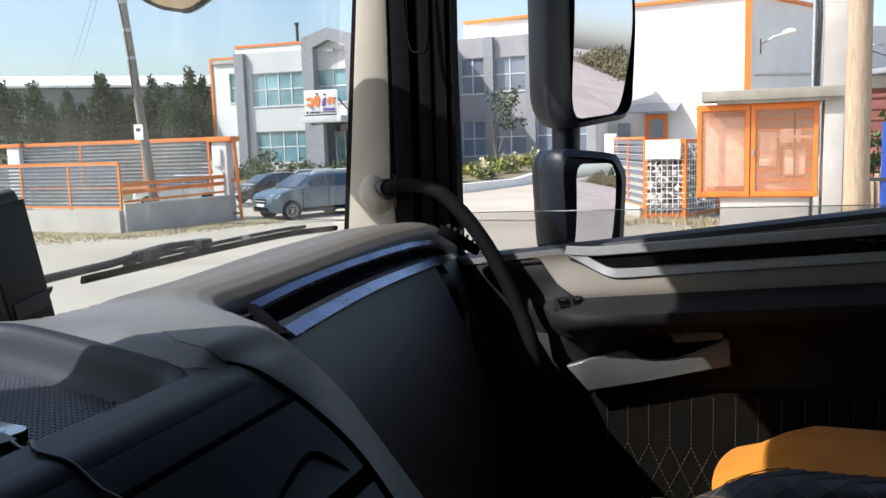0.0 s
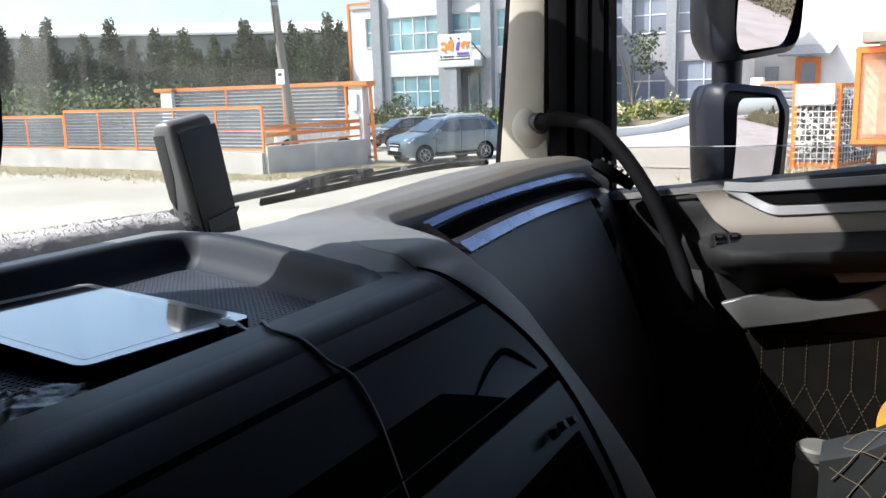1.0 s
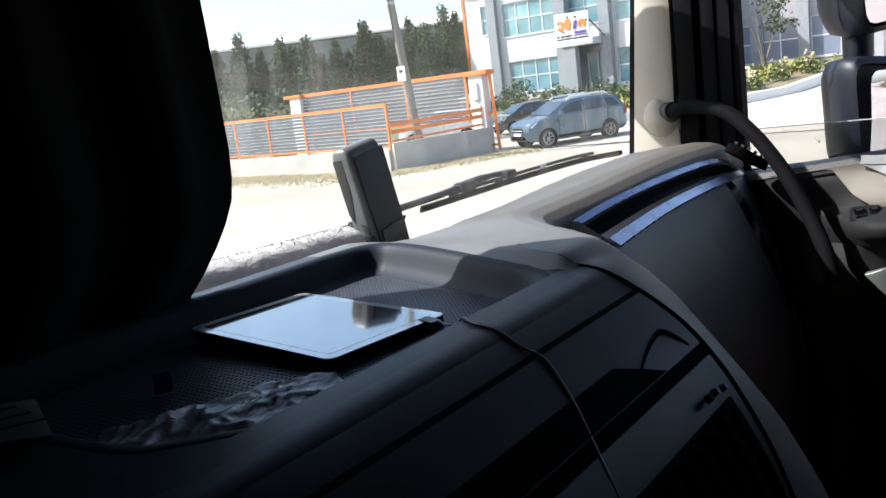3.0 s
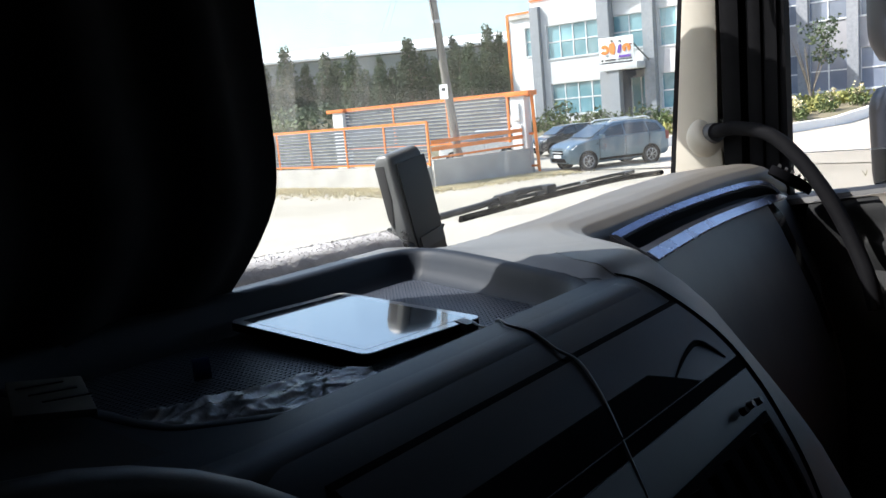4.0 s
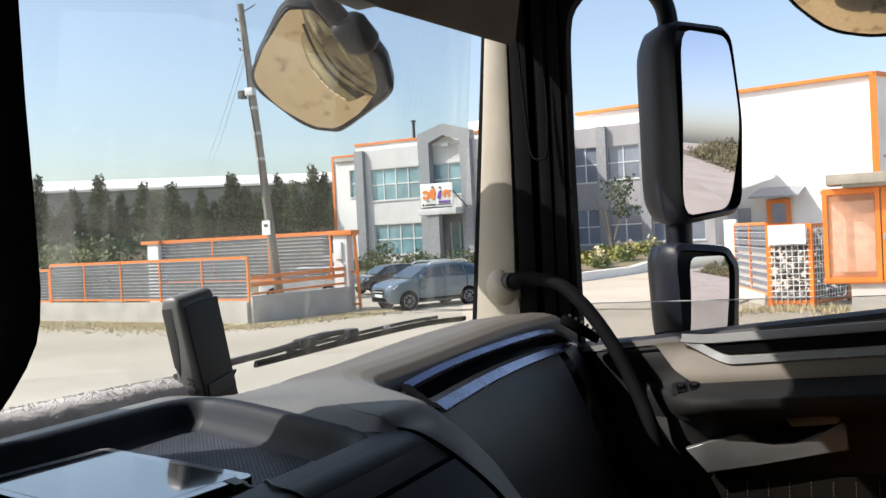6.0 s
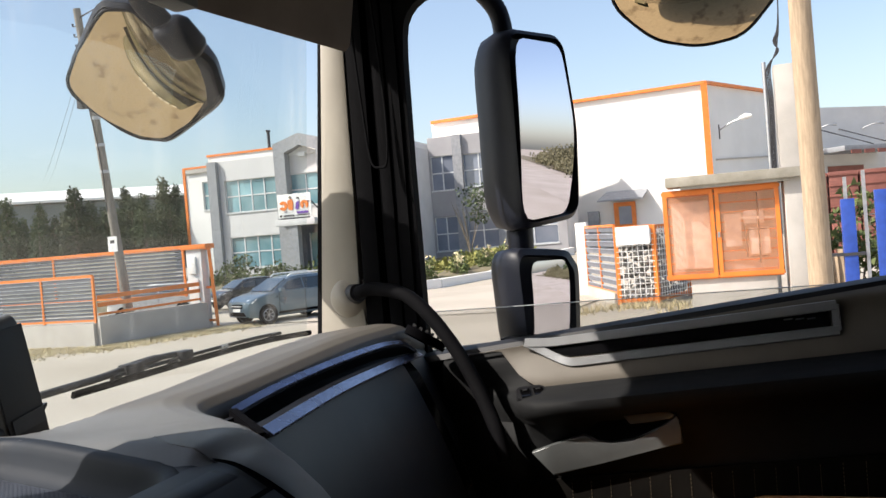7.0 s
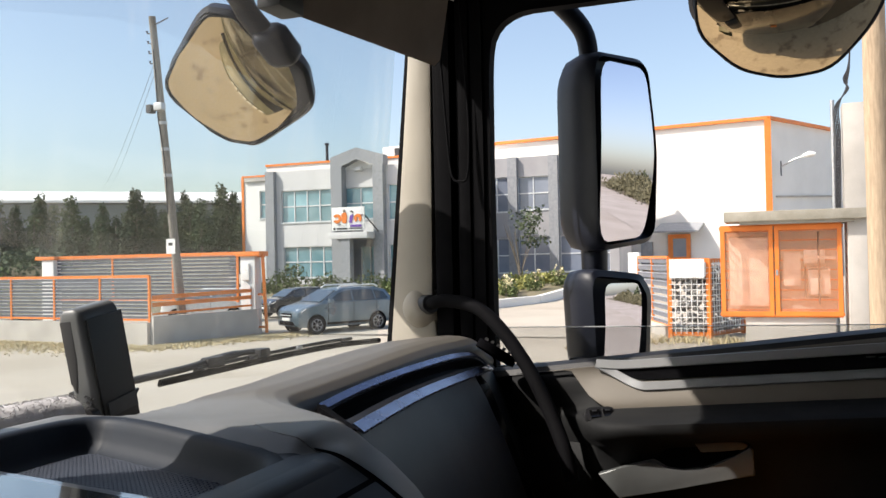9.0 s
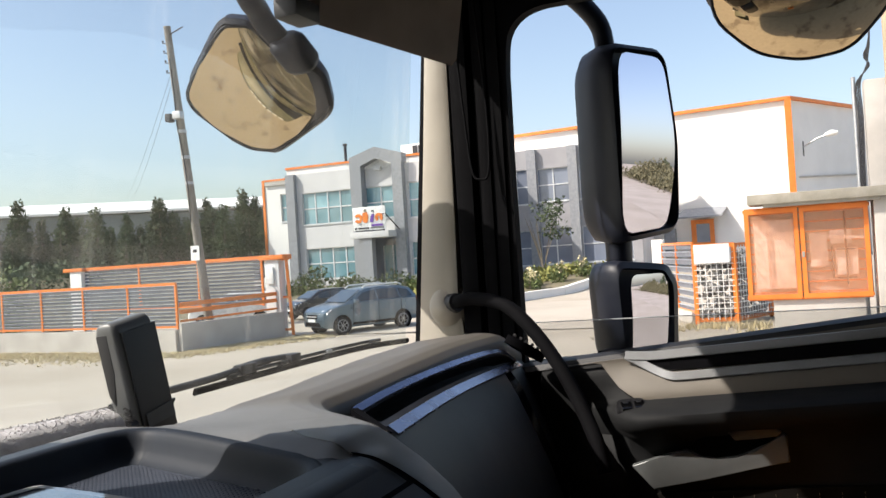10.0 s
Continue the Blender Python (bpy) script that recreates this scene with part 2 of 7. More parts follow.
# dried spots over a brown tint: the ground's reflection put into the glass colour
mb = M["mirror_brown"].node_tree
mco, mno, mra, mmix = mb.nodes.new("ShaderNodeTexCoord"), mb.nodes.new("ShaderNodeTexNoise"), mb.nodes.new("ShaderNodeMapRange"), mb.nodes.new("ShaderNodeMix")
mno.inputs["Scale"].default_value, mno.inputs["Detail"].default_value = 34.0, 4.0
mra.inputs[1].default_value, mra.inputs[2].default_value = 0.56, 0.70
mmix.data_type = "RGBA"
mmix.inputs[6].default_value, mmix.inputs[7].default_value = (0.60, 0.47, 0.30, 1), (0.36, 0.27, 0.17, 1)
mb.links.new(mco.outputs["Object"], mno.inputs[0])
mb.links.new(mno.outputs[0], mra.inputs[0])
mb.links.new(mra.outputs[0], mmix.inputs[0])
mb.links.new(mmix.outputs[2], mb.nodes["Principled BSDF"].inputs["Base Color"])
M["dull_front"] = shader("dusty_olive_front_paint", (0.13, 0.13, 0.085), (0.09, 0.09, 0.06), 6, 0.45, bump=0.1, grain=60, vary=0.12)
M["paint"] = shader("black_truck_paint", (0.01, 0.01, 0.012), None, 8, 0.25, coat=1.0)
M["windscreen"] = glassy("windscreen_glass", (0.775, 0.832, 0.840), 0.075)
M["pane"] = glassy("door_glass", (0.86, 0.87, 0.865), 0.03)
M["amber"] = shader("amber_lens", (0.8, 0.22, 0.02), None, 20, 0.2, coat=0.6)

M["sand"] = shader("sandy_ground", (0.41, 0.365, 0.30), (0.33, 0.29, 0.232), 0.22, 0.95, bump=0.5, grain=9, vary=0.12)
M["road"] = shader("dusty_concrete_road", (0.43, 0.385, 0.32), (0.355, 0.315, 0.26), 0.3, 0.92, bump=0.4, grain=14, vary=0.09)
M["drygrass"] = shader("dry_grass", (0.56, 0.48, 0.31), (0.46, 0.385, 0.23), 3, 0.95, vary=0.3, grain=12)
M["concrete"] = shader("weathered_concrete", (0.50, 0.47, 0.43), (0.40, 0.375, 0.34), 1.1, 0.9, bump=0.4, grain=40, vary=0.1)
M["slabtop"] = shader("stained_concrete_slab", (0.36, 0.335, 0.28), (0.24, 0.225, 0.18), 2.2, 0.92, bump=0.5, grain=40, vary=0.16)
M["whitewall"] = shader("white_render_wall", (0.80, 0.79, 0.76), (0.74, 0.73, 0.70), 0.5, 0.85, bump=0.15, grain=30, vary=0.03)
M["greystone"] = shader("grey_granite_cladding", (0.30, 0.31, 0.325), (0.24, 0.25, 0.265), 5, 0.6, bump=0.2, grain=50, vary=0.16)
M["palewall"] = shader("pale_grey_render", (0.63, 0.625, 0.615), (0.56, 0.555, 0.55), 0.8, 0.85, bump=0.15, grain=30, vary=0.05)
# darker copy of the pale render: the wing's shade put into the colour
M["wingwall"] = shader("shaded_wing_render", (0.36, 0.355, 0.365), (0.31, 0.305, 0.315), 0.8, 0.85, bump=0.15, grain=30, vary=0.05)
M["orange"] = shader("orange_paint", (0.78, 0.22, 0.035), (0.68, 0.18, 0.03), 2.2, 0.5, bump=0.1, grain=60, vary=0.08)
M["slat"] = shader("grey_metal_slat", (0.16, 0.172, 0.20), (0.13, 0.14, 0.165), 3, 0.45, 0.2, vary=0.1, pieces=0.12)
# sunlight on the slat tops, put into a paler colour
M["slat_edge"] = shader("sunlit_slat_edge", (0.42, 0.45, 0.50), (0.34, 0.365, 0.41), 3, 0.4, 0.3, vary=0.1)
M["win"] = shader("blue_window_glass", (0.11, 0.24, 0.28), (0.24, 0.40, 0.44), 0.7, 0.08, coat=0.6, vary=0.1, pieces=0.35)
# greyer copy of the window glass, the wing's shade put into its tone
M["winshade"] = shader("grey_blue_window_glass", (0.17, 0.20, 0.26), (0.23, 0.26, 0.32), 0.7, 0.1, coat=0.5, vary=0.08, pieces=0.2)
M["alu"] = shader("white_aluminium", (0.72, 0.74, 0.75), None, 6, 0.4, 0.2)
M["timber"] = shader("weathered_pole_wood", (0.44, 0.335, 0.23), (0.31, 0.235, 0.16), 6, 0.85, bump=0.6, grain=40, stretch=(6, 6, 0.5), vary=0.2)
M["timber_grey"] = shader("grey_pole_wood", (0.25, 0.23, 0.20), (0.17, 0.155, 0.135), 6, 0.85, bump=0.6, grain=40, stretch=(6, 6, 0.5), vary=0.2)
M["metal"] = shader("galvanised_steel", (0.50, 0.51, 0.52), (0.40, 0.41, 0.42), 9, 0.45, 0.8)
M["darkmetal"] = shader("dark_cable_metal", (0.05, 0.05, 0.055), None, 9, 0.6, 0.3)
M["carpaint"] = shader("silver_blue_car_paint", (0.13, 0.19, 0.235), (0.115, 0.17, 0.21), 2, 0.3, 0.55, coat=0.9, vary=0.02)
M["carglass"] = shader("car_window_glass", (0.03, 0.045, 0.055), None, 4, 0.06, coat=0.8)
M["tyre"] = shader("tyre_rubber", (0.022, 0.022, 0.023), None, 20, 0.85, bump=0.3, grain=90)
M["rim"] = shader("alloy_rim", (0.52, 0.53, 0.55), None, 9, 0.3, 0.8)
M["lens"] = shader("headlight_lens", (0.72, 0.75, 0.78), None, 9, 0.15, coat=0.8)
M["darkcar"] = shader("dark_car_paint", (0.02, 0.022, 0.026), None, 4, 0.25, coat=0.9)
M["leaf_a"] = shader("conifer_green", (0.048, 0.074, 0.036), (0.085, 0.105, 0.05), 0.9, 0.8, vary=0.35, grain=5, pieces=0.3)
M["leaf_b"] = shader("bush_green", (0.07, 0.10, 0.03), (0.11, 0.13, 0.045), 1.4, 0.8, vary=0.35, grain=7, pieces=0.25)
M["bark"] = shader("tree_bark", (0.24, 0.205, 0.165), (0.16, 0.135, 0.105), 8, 0.9, bump=0.6, grain=30)
M["scrub"] = shader("dusty_scrub_leaves", (0.19, 0.175, 0.095), (0.13, 0.125, 0.065), 1.2, 0.9, vary=0.3, grain=6, pieces=0.3)
M["petal"] = shader("pale_flower", (0.75, 0.70, 0.45), (0.70, 0.55, 0.35), 6, 0.8)
M["bank"] = shader("dry_earth_bank", (0.20, 0.165, 0.105), (0.12, 0.115, 0.065), 0.5, 0.95, bump=0.5, grain=4, vary=0.25)
M["cover"] = shader("yellow_green_cover", (0.26, 0.25, 0.07), (0.16, 0.17, 0.05), 2, 0.9, vary=0.25, grain=9)
M["stone"] = shader("gabion_stone", (0.30, 0.295, 0.28), (0.11, 0.108, 0.10), 4, 0.8, vary=0.2, grain=30)
M["board"] = shader("white_board", (0.82, 0.82, 0.80), None, 6, 0.5)
M["darkmesh"] = shader("dark_lamella_panel", (0.15, 0.16, 0.185), None, 6, 0.6)
M["blue"] = shader("blue_painted_panel", (0.02, 0.07, 0.36), None, 6, 0.5)
M["redcrate"] = shader("faded_red_crate", (0.24, 0.085, 0.065), (0.19, 0.07, 0.055), 3, 0.7, pieces=0.2)
M["purple"] = shader("violet_sign_paint", (0.16, 0.06, 0.36), None, 6, 0.5)
M["beige"] = shader("beige_meter_box", (0.74, 0.68, 0.60), None, 6, 0.6)
M["card"] = shader("dull_printed_card", (0.12, 0.115, 0.10), None, 14, 0.7)
M["farwall"] = shader("far_warehouse_grey", (0.20, 0.22, 0.21), None, 0.2, 0.9)

# orange wire mesh over the meter cabinet: real holes between fine wires, seen as a veil from afar
veil = bpy.data.materials.new("orange_wire_mesh")
veil.use_nodes = True
vn, vl = veil.node_tree.nodes, veil.node_tree.links
vmix, vclear = vn.new("ShaderNodeMixShader"), vn.new("ShaderNodeBsdfTransparent")
vmix.inputs[0].default_value = 0.20
vn["Principled BSDF"].inputs["Base Color"].default_value = (0.88, 0.42, 0.22, 1)
vn["Principled BSDF"].inputs["Roughness"].default_value = 0.6
vl.new(vclear.outputs[0], vmix.inputs[1])
vl.new(vn["Principled BSDF"].outputs[0], vmix.inputs[2])
vl.new(vmix.outputs[0], vn["Material Output"].inputs[0])
M["veil"] = veil


# ---- building helpers ----
def finish(bm, angle=38):
    bmesh.ops.recalc_face_normals(bm, faces=bm.faces)
    for f in bm.faces:
        f.smooth = True
    lim = radians(angle)
    for e in bm.edges:
        if len(e.link_faces) == 2 and e.calc_face_angle(0) > lim:
            e.smooth = False


def part(name, bm, material, parent=None, label="", angle=38, keep=False):
    """Links a bmesh as one mesh object under a thing or a part."""
    if not keep:
        finish(bm, angle)
    me = bpy.data.meshes.new(name)
    bm.to_mesh(me)
    bm.free()
    me.materials.append(M[material])
    ob = new(name, me)
    if parent is not None:
        ob.parent = parent
        if parent.type == "EMPTY":
            ob.matrix_parent_inverse = Matrix.Translation(-parent.location)
    if label:
        ob["label"] = label
    return ob


def thing(name, at, label, category, group="", kind=""):
    ob = new(name)
    ob.location = at
    ob.empty_display_size = 0.1
    return tagged(ob, label, category, group, kind)


def setting(name, bm, material, label, category, angle=38):
    return tagged(part(name, bm, material, None, "", angle), label, category, "", "structure")


def box(bm, x0, x1, y0, y1, z0, z1, bevel=0.0, turn=None):
    vs = [bm.verts.new((x, y, z)) for x in (x0, x1) for y in (y0, y1) for z in (z0, z1)]
    fs = [bm.faces.new([vs[i] for i in q]) for q in ((0, 1, 3, 2), (4, 6, 7, 5), (0, 4, 5, 1), (2, 3, 7, 6), (0, 2, 6, 4), (1, 5, 7, 3))]
    if bevel:
        es = list({e for f in fs for e in f.edges})
        made = bmesh.ops.bevel(bm, geom=es, offset=bevel, segments=2, affect="EDGES", profile=0.6)
        vs = list({v for f in made["faces"] for v in f.verts} | {v for v in vs if v.is_valid})
    if turn is not None:
        bmesh.ops.transform(bm, matrix=turn, verts=[v for v in vs if v.is_valid])
    return vs


def new_box(*a, **k):
    bm = bmesh.new()
    box(bm, *a, **k)
    return bm


def beam(bm, a, b, w, d, up=(0, 0, 1)):
    """A bar from a to b, w across and d deep."""
    a, b = Vector(a), Vector(b)
    z = (b - a).normalized()
    x = z.cross(Vector(up))
    if x.length < 1e-4:
        x = z.cross(Vector((1, 0, 0)))
    x.normalize()
    y = z.cross(x)
    r = [[bm.verts.new(p + x * sx * w / 2 + y * sy * d / 2) for sx, sy in ((-1, -1), (1, -1), (1, 1), (-1, 1))] for p in (a, b)]
    for i in range(4):
        bm.faces.new((r[0][i], r[0][(i + 1) % 4], r[1][(i + 1) % 4], r[1][i]))
    bm.faces.new(r[0][::-1])
    bm.faces.new(r[1])


def new_beam(*a, **k):
    bm = bmesh.new()
    beam(bm, *a, **k)
    return bm


def loft(bm, rings, closed=True, caps=True):
    vs = [[bm.verts.new(p) for p in ring] for ring in rings]
    n = len(vs[0])
    for a, b in zip(vs, vs[1:]):
        for i in range(n if closed else n - 1):
            bm.faces.new((a[i], a[(i + 1) % n], b[(i + 1) % n], b[i]))
    if caps and closed:
        bm.faces.new(vs[0][::-1])
        bm.faces.new(vs[-1])
    return vs


def tube(bm, pts, radius, n=10):
    pts = [Vector(p) for p in pts]
    rad = radius if isinstance(radius, (list, tuple)) else [radius] * len(pts)
    rings, side = [], None
    for i, p in enumerate(pts):
        d = (pts[min(i + 1, len(pts) - 1)] - pts[max(i - 1, 0)]).normalized()
        if side is None:
            side = d.cross(Vector((0, 0, 1)))
            if side.length < 1e-3:
                side = d.cross(Vector((1, 0, 0)))
        side = (side - d * side.dot(d)).normalized()
        other = d.cross(side)
        rings.append([p + (side * math.cos(t) + other * math.sin(t)) * rad[i] for t in (2 * math.pi * k / n for k in range(n))])
    loft(bm, rings)


def new_tube(*a, **k):
    bm = bmesh.new()
    tube(bm, *a, **k)
    return bm


def spline(pts, steps=6):
    """A smooth line through points."""
    p = [Vector(q) for q in pts]
    out = []
    for i in range(len(p) - 1):
        a, b, c, d = p[max(i - 1, 0)], p[i], p[i + 1], p[min(i + 2, len(p) - 1)]
        for k in range(steps):
            t = k / steps
            out.append(0.5 * (2 * b + (c - a) * t + (2 * a - 5 * b + 4 * c - d) * t * t + (3 * b - a - 3 * c + d) * t ** 3))
    return out + [p[-1]]


def prism(bm, poly, off):
    a = [bm.verts.new(p) for p in poly]
    b = [bm.verts.new(Vector(p) + Vector(off)) for p in poly]
    n = len(a)
    bm.faces.new(a[::-1])
    bm.faces.new(b)
    for i in range(n):
        bm.faces.new((a[i], a[(i + 1) % n], b[(i + 1) % n], b[i]))


def new_prism(poly, off, bevel=0.0):
    bm = bmesh.new()
    prism(bm, poly, off)
    if bevel:
        bmesh.ops.bevel(bm, geom=list(bm.edges), offset=bevel, segments=2, affect="EDGES", profile=0.6)
    return bm


def rounded(w, h, r, n=5):
    """A rectangle with round corners, about its middle."""
    out = []
    for cx, cy, a0 in ((w / 2 - r, h / 2 - r, 0), (-w / 2 + r, h / 2 - r, 90), (-w / 2 + r, -h / 2 + r, 180), (w / 2 - r, -h / 2 + r, 270)):
        for k in range(n + 1):
            a = radians(a0 + 90 * k / n)
            out.append((cx + r * math.cos(a), cy + r * math.sin(a)))
    return out


def round_poly(pts, r=0.3, n=4):
    """Rounds the corners of a polygon given as pairs."""
    out = []
    m = len(pts)
    for i in range(m):
        a, b, c = (Vector(pts[(i + j) % m]) for j in (-1, 0, 1))
        p, q = b.lerp(a, r), b.lerp(c, r)
        for k in range(n + 1):
            t = k / n
            out.append(tuple(p * (1 - t) ** 2 + b * 2 * t * (1 - t) + q * t * t))
    return out


def frame_of(n):
    n = Vector(n).normalized()
    u = Vector((0, 0, 1)).cross(n).normalized()
    return u, n.cross(u), n


def dome(bm, poly, c, n, radius, rings=22, lift=0.0, tilt=(0.0, 0.0)):
    """A pane with a given outline, bulging like a ball of that radius."""
    u, v, w = frame_of(n)
    c = Vector(c)
    mid = Vector((sum(p[0] for p in poly) / len(poly), sum(p[1] for p in poly) / len(poly)))
    fine = []
    for a, b in zip(poly, list(poly[1:]) + [poly[0]]):
        m = max(1, round((Vector(b) - Vector(a)).length / 0.008))
        fine += [tuple(Vector(a).lerp(Vector(b), k / m)) for k in range(m)]
    poly = fine
    last = None
    for k in range(rings + 1):
        f = k / rings
        ring = []
        for p in poly:
            q = mid.lerp(Vector(p), f)
            d = (q - mid).length
            h = math.sqrt(max(radius * radius - d * d, 0)) - radius + lift + tilt[0] * (q.x - mid.x) + tilt[1] * (q.y - mid.y)
            ring.append(c + u * q.x + v * q.y + w * h)
        if k == 0:
            last = [bm.verts.new(ring[0])]
            continue
        vs = [bm.verts.new(p) for p in ring]
        m = len(vs)
        for i in range(m):
            if k == 1:
                bm.faces.new((last[0], vs[i], vs[(i + 1) % m]))
            else:
                bm.faces.new((last[i], vs[i], vs[(i + 1) % m], last[(i + 1) % m]))
        last = vs


def edge_tube(poly, c, n, radius, thick, lift=0.0, tilt=(0.0, 0.0)):
    """A thin rim round such a pane."""
    u, v, w = frame_of(n)
    mid = Vector((sum(p[0] for p in poly) / len(poly), sum(p[1] for p in poly) / len(poly)))
    pts = []
    for p in list(poly) + [poly[0]]:
        q = Vector(p) - mid
        h = math.sqrt(max(radius * radius - q.length_squared, 0)) - radius + lift + tilt[0] * q.x + tilt[1] * q.y
        pts.append(Vector(c) + u * p[0] + v * p[1] + w * h)
    return new_tube(pts, thick, 8)


def shell(bm, poly, c, n, steps):
    """A housing: the outline scaled and pushed back along n, step by step (scale, depth, shift u, shift v)."""
    u, v, w = frame_of(n)
    c = Vector(c)
    mx, my = sum(p[0] for p in poly) / len(poly), sum(p[1] for p in poly) / len(poly)
    rings = []
    for s, d, du, dv in steps:
        rings.append([c + u * (mx + (p[0] - mx) * s + du) + v * (my + (p[1] - my) * s + dv) - w * d for p in poly])
    loft(bm, rings)


def grid(bm, rows):
    vs = [[bm.verts.new(p) for p in r] for r in rows]
    for a, b in zip(vs, vs[1:]):
        for i in range(len(a) - 1):
            bm.faces.new((a[i], a[i + 1], b[i + 1], b[i]))
    return vs


def smooth01(t):
    t = min(max(t, 0.0), 1.0)
    return t * t * (3 - 2 * t)


def inside(poly, x, y):
    """Signed distance to a polygon's edge, positive inside."""
    best, hit = 9.0, False
    for (ax, ay), (bx, by) in zip(poly, poly[1:] + poly[:1]):
        dx, dy = bx - ax, by - ay
        t = min(max(((x - ax) * dx + (y - ay) * dy) / (dx * dx + dy * dy), 0), 1)
        best = min(best, math.hypot(ax + t * dx - x, ay + t * dy - y))
        if (ay > y) != (by > y) and x < (bx - ax) * (y - ay) / (by - ay) + ax:
            hit = not hit
    return best if hit else -best


def solid(bm, depth):
    """Gives an open sheet a thickness."""
    bmesh.ops.recalc_face_normals(bm, faces=bm.faces)
    bmesh.ops.solidify(bm, geom=list(bm.faces), thickness=depth)


# ---- the truck cab: shell ----
def windscreen_y(x, z):
    """Where the curved, leaning windscreen stands."""
    k = (x - 0.52) / 1.14
    return 1.015 - 0.095 * abs(k) ** 2.4 - 0.09 * (z - 2.34)


XL, XR = -0.62, 1.66
bm = bmesh.new()
box(bm, -0.72, 1.74, -1.95, 0.98, 3.52, 3.58, 0.01)
setting("cab_roof", bm, "paint", "black painted steel roof of the truck cab", "roof")
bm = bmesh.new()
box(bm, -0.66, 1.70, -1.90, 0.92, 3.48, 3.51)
setting("ceiling", bm, "lining", "fabric headlining over the cab, darkened against bounced light", "ceiling")
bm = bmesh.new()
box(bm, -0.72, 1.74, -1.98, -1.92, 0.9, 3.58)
setting("wall_back", bm, "lining", "lined rear wall of the cab, darkened against bounced light", "wall")
bm = bmesh.new()
box(bm, -0.66, 1.68, -1.92, 1.10, 1.30, 1.34)
setting("floor", bm, "carpet", "dark rubber mat on the cab floor", "floor")
# unseen driver's side, closed without a window to cut light from the left
bm = bmesh.new()
box(bm, -0.72, -0.66, -1.92, 0.94, 0.9, 3.52)
setting("wall_left", bm, "black", "added windowless wall on the driver's side, keeping light out", "wall")
bm = bmesh.new()
box(bm, 1.64, 1.72, -1.92, -0.62, 0.9, 3.52)
box(bm, 1.64, 1.72, -0.62, 0.86, 3.13, 3.52)
setting("wall_right", bm, "black", "dark passenger side wall behind the door", "wall")
bm = bmesh.new()
grid(bm, [[(x, windscreen_y(x, 2.3) + 0.03, z) for x in [XL - 0.08 + i * 0.12 for i in range(21)]] for z in (1.0, 1.6, 2.22)])
solid(bm, 0.03)
setting("wall_front", bm, "dull_front", "dusty olive-grey front panel under the windscreen", "wall")
bm = bmesh.new()
rows = []
for z, dy in ((0.35, 0.10), (0.42, 0.16), (0.62, 0.20), (0.84, 0.20), (0.95, 0.17), (1.0, 0.11), (1.02, 0.0)):
    rows.append([(x, windscreen_y(x, 2.3) + 0.04 + dy * 1.6, z) for x in [-0.70 + i * 0.122 for i in range(21)]])
grid(bm, rows)
solid(bm, 0.03)
bumper = setting("bumper", bm, "dull_front", "dusty olive-grey front bumper with white bars for sun glints", "bumper")
# added white bars that stand for sun glints along the bumper
for i in range(7):
    x = 0.62 + 0.15 * i
    part("trim_bar", new_beam((x, windscreen_y(x, 2.3) + 0.33, 0.968), (x + 0.11, windscreen_y(x + 0.11, 2.3) + 0.33, 0.968), 0.03, 0.02), "board", bumper, "white bar standing for a sun glint")
bm = bmesh.new()
grid(bm, [[(x, windscreen_y(x, z) + 0.012, z) for x in [XL - 0.04 + i * 0.1145 for i in range(21)]] for z in (2.20, 2.35, 2.5, 2.75, 3.0, 3.2, 3.34)])
ob = setting("windscreen", bm, "windscreen", "large curved windscreen with dust and wiper streaks", "windscreen")
ob.visible_shadow = False
bm = bmesh.new()
rows = []
for z, y in ((3.10, 0.0), (3.36, -0.02), (3.50, -0.08)):
    rows.append([(x, windscreen_y(x, z) + y, z) for x in [XL - 0.04 + i * 0.115 for i in range(21)]])
grid(bm, rows)
solid(bm, 0.02)
setting("header_trim", bm, "black", "black trim along the top of the windscreen", "trim")

# right pillar
bm = bmesh.new()
rings = []
for z, yf, yr in ((2.28, 0.921, 0.785), (2.45, 0.906, 0.80), (2.6, 0.893, 0.797), (2.8, 0.876, 0.795), (3.0, 0.860, 0.793), (3.12, 0.852, 0.79), (3.5, 0.83, 0.76)):
    rings.append([(1.668, yf, z), (1.652, yf - 0.006, z), (1.637, (yf + yr) / 2 + 0.01, z), (1.632, yr + 0.012, z), (1.637, yr, z), (1.70, yr, z), (1.72, yf + 0.01, z)])
loft(bm, rings)
pillar = setting("pillar_trim", bm, "cream", "cream plastic trim on the windscreen pillar, dusty", "pillar")
bm = bmesh.new()
tube(bm, [(1.652, 0.826, 2.412), (1.640, 0.825, 2.412), (1.633, 0.822, 2.413), (1.627, 0.818, 2.415), (1.622, 0.814, 2.417), (1.619, 0.811, 2.42)], [0.050, 0.047, 0.042, 0.035, 0.028, 0.02], 28)
part("handle_boss", bm, "cream", pillar, "round cream boss that holds the grab handle", 85)
bm = bmesh.new()
for z0, z1 in ((2.3, 3.12),):
    loft(bm, [[(1.668, windscreen_y(1.664, z) + 0.010, z), (1.665, windscreen_y(1.664, z) + 0.004, z), (1.664, 0.893 - 0.05 * (z - 2.3), z), (1.70, 0.90 - 0.05 * (z - 2.3), z)] for z in (2.30, 2.5, 2.75, 3.0, 3.12, 3.5)])
part("glass_seal", bm, "rubber", pillar)

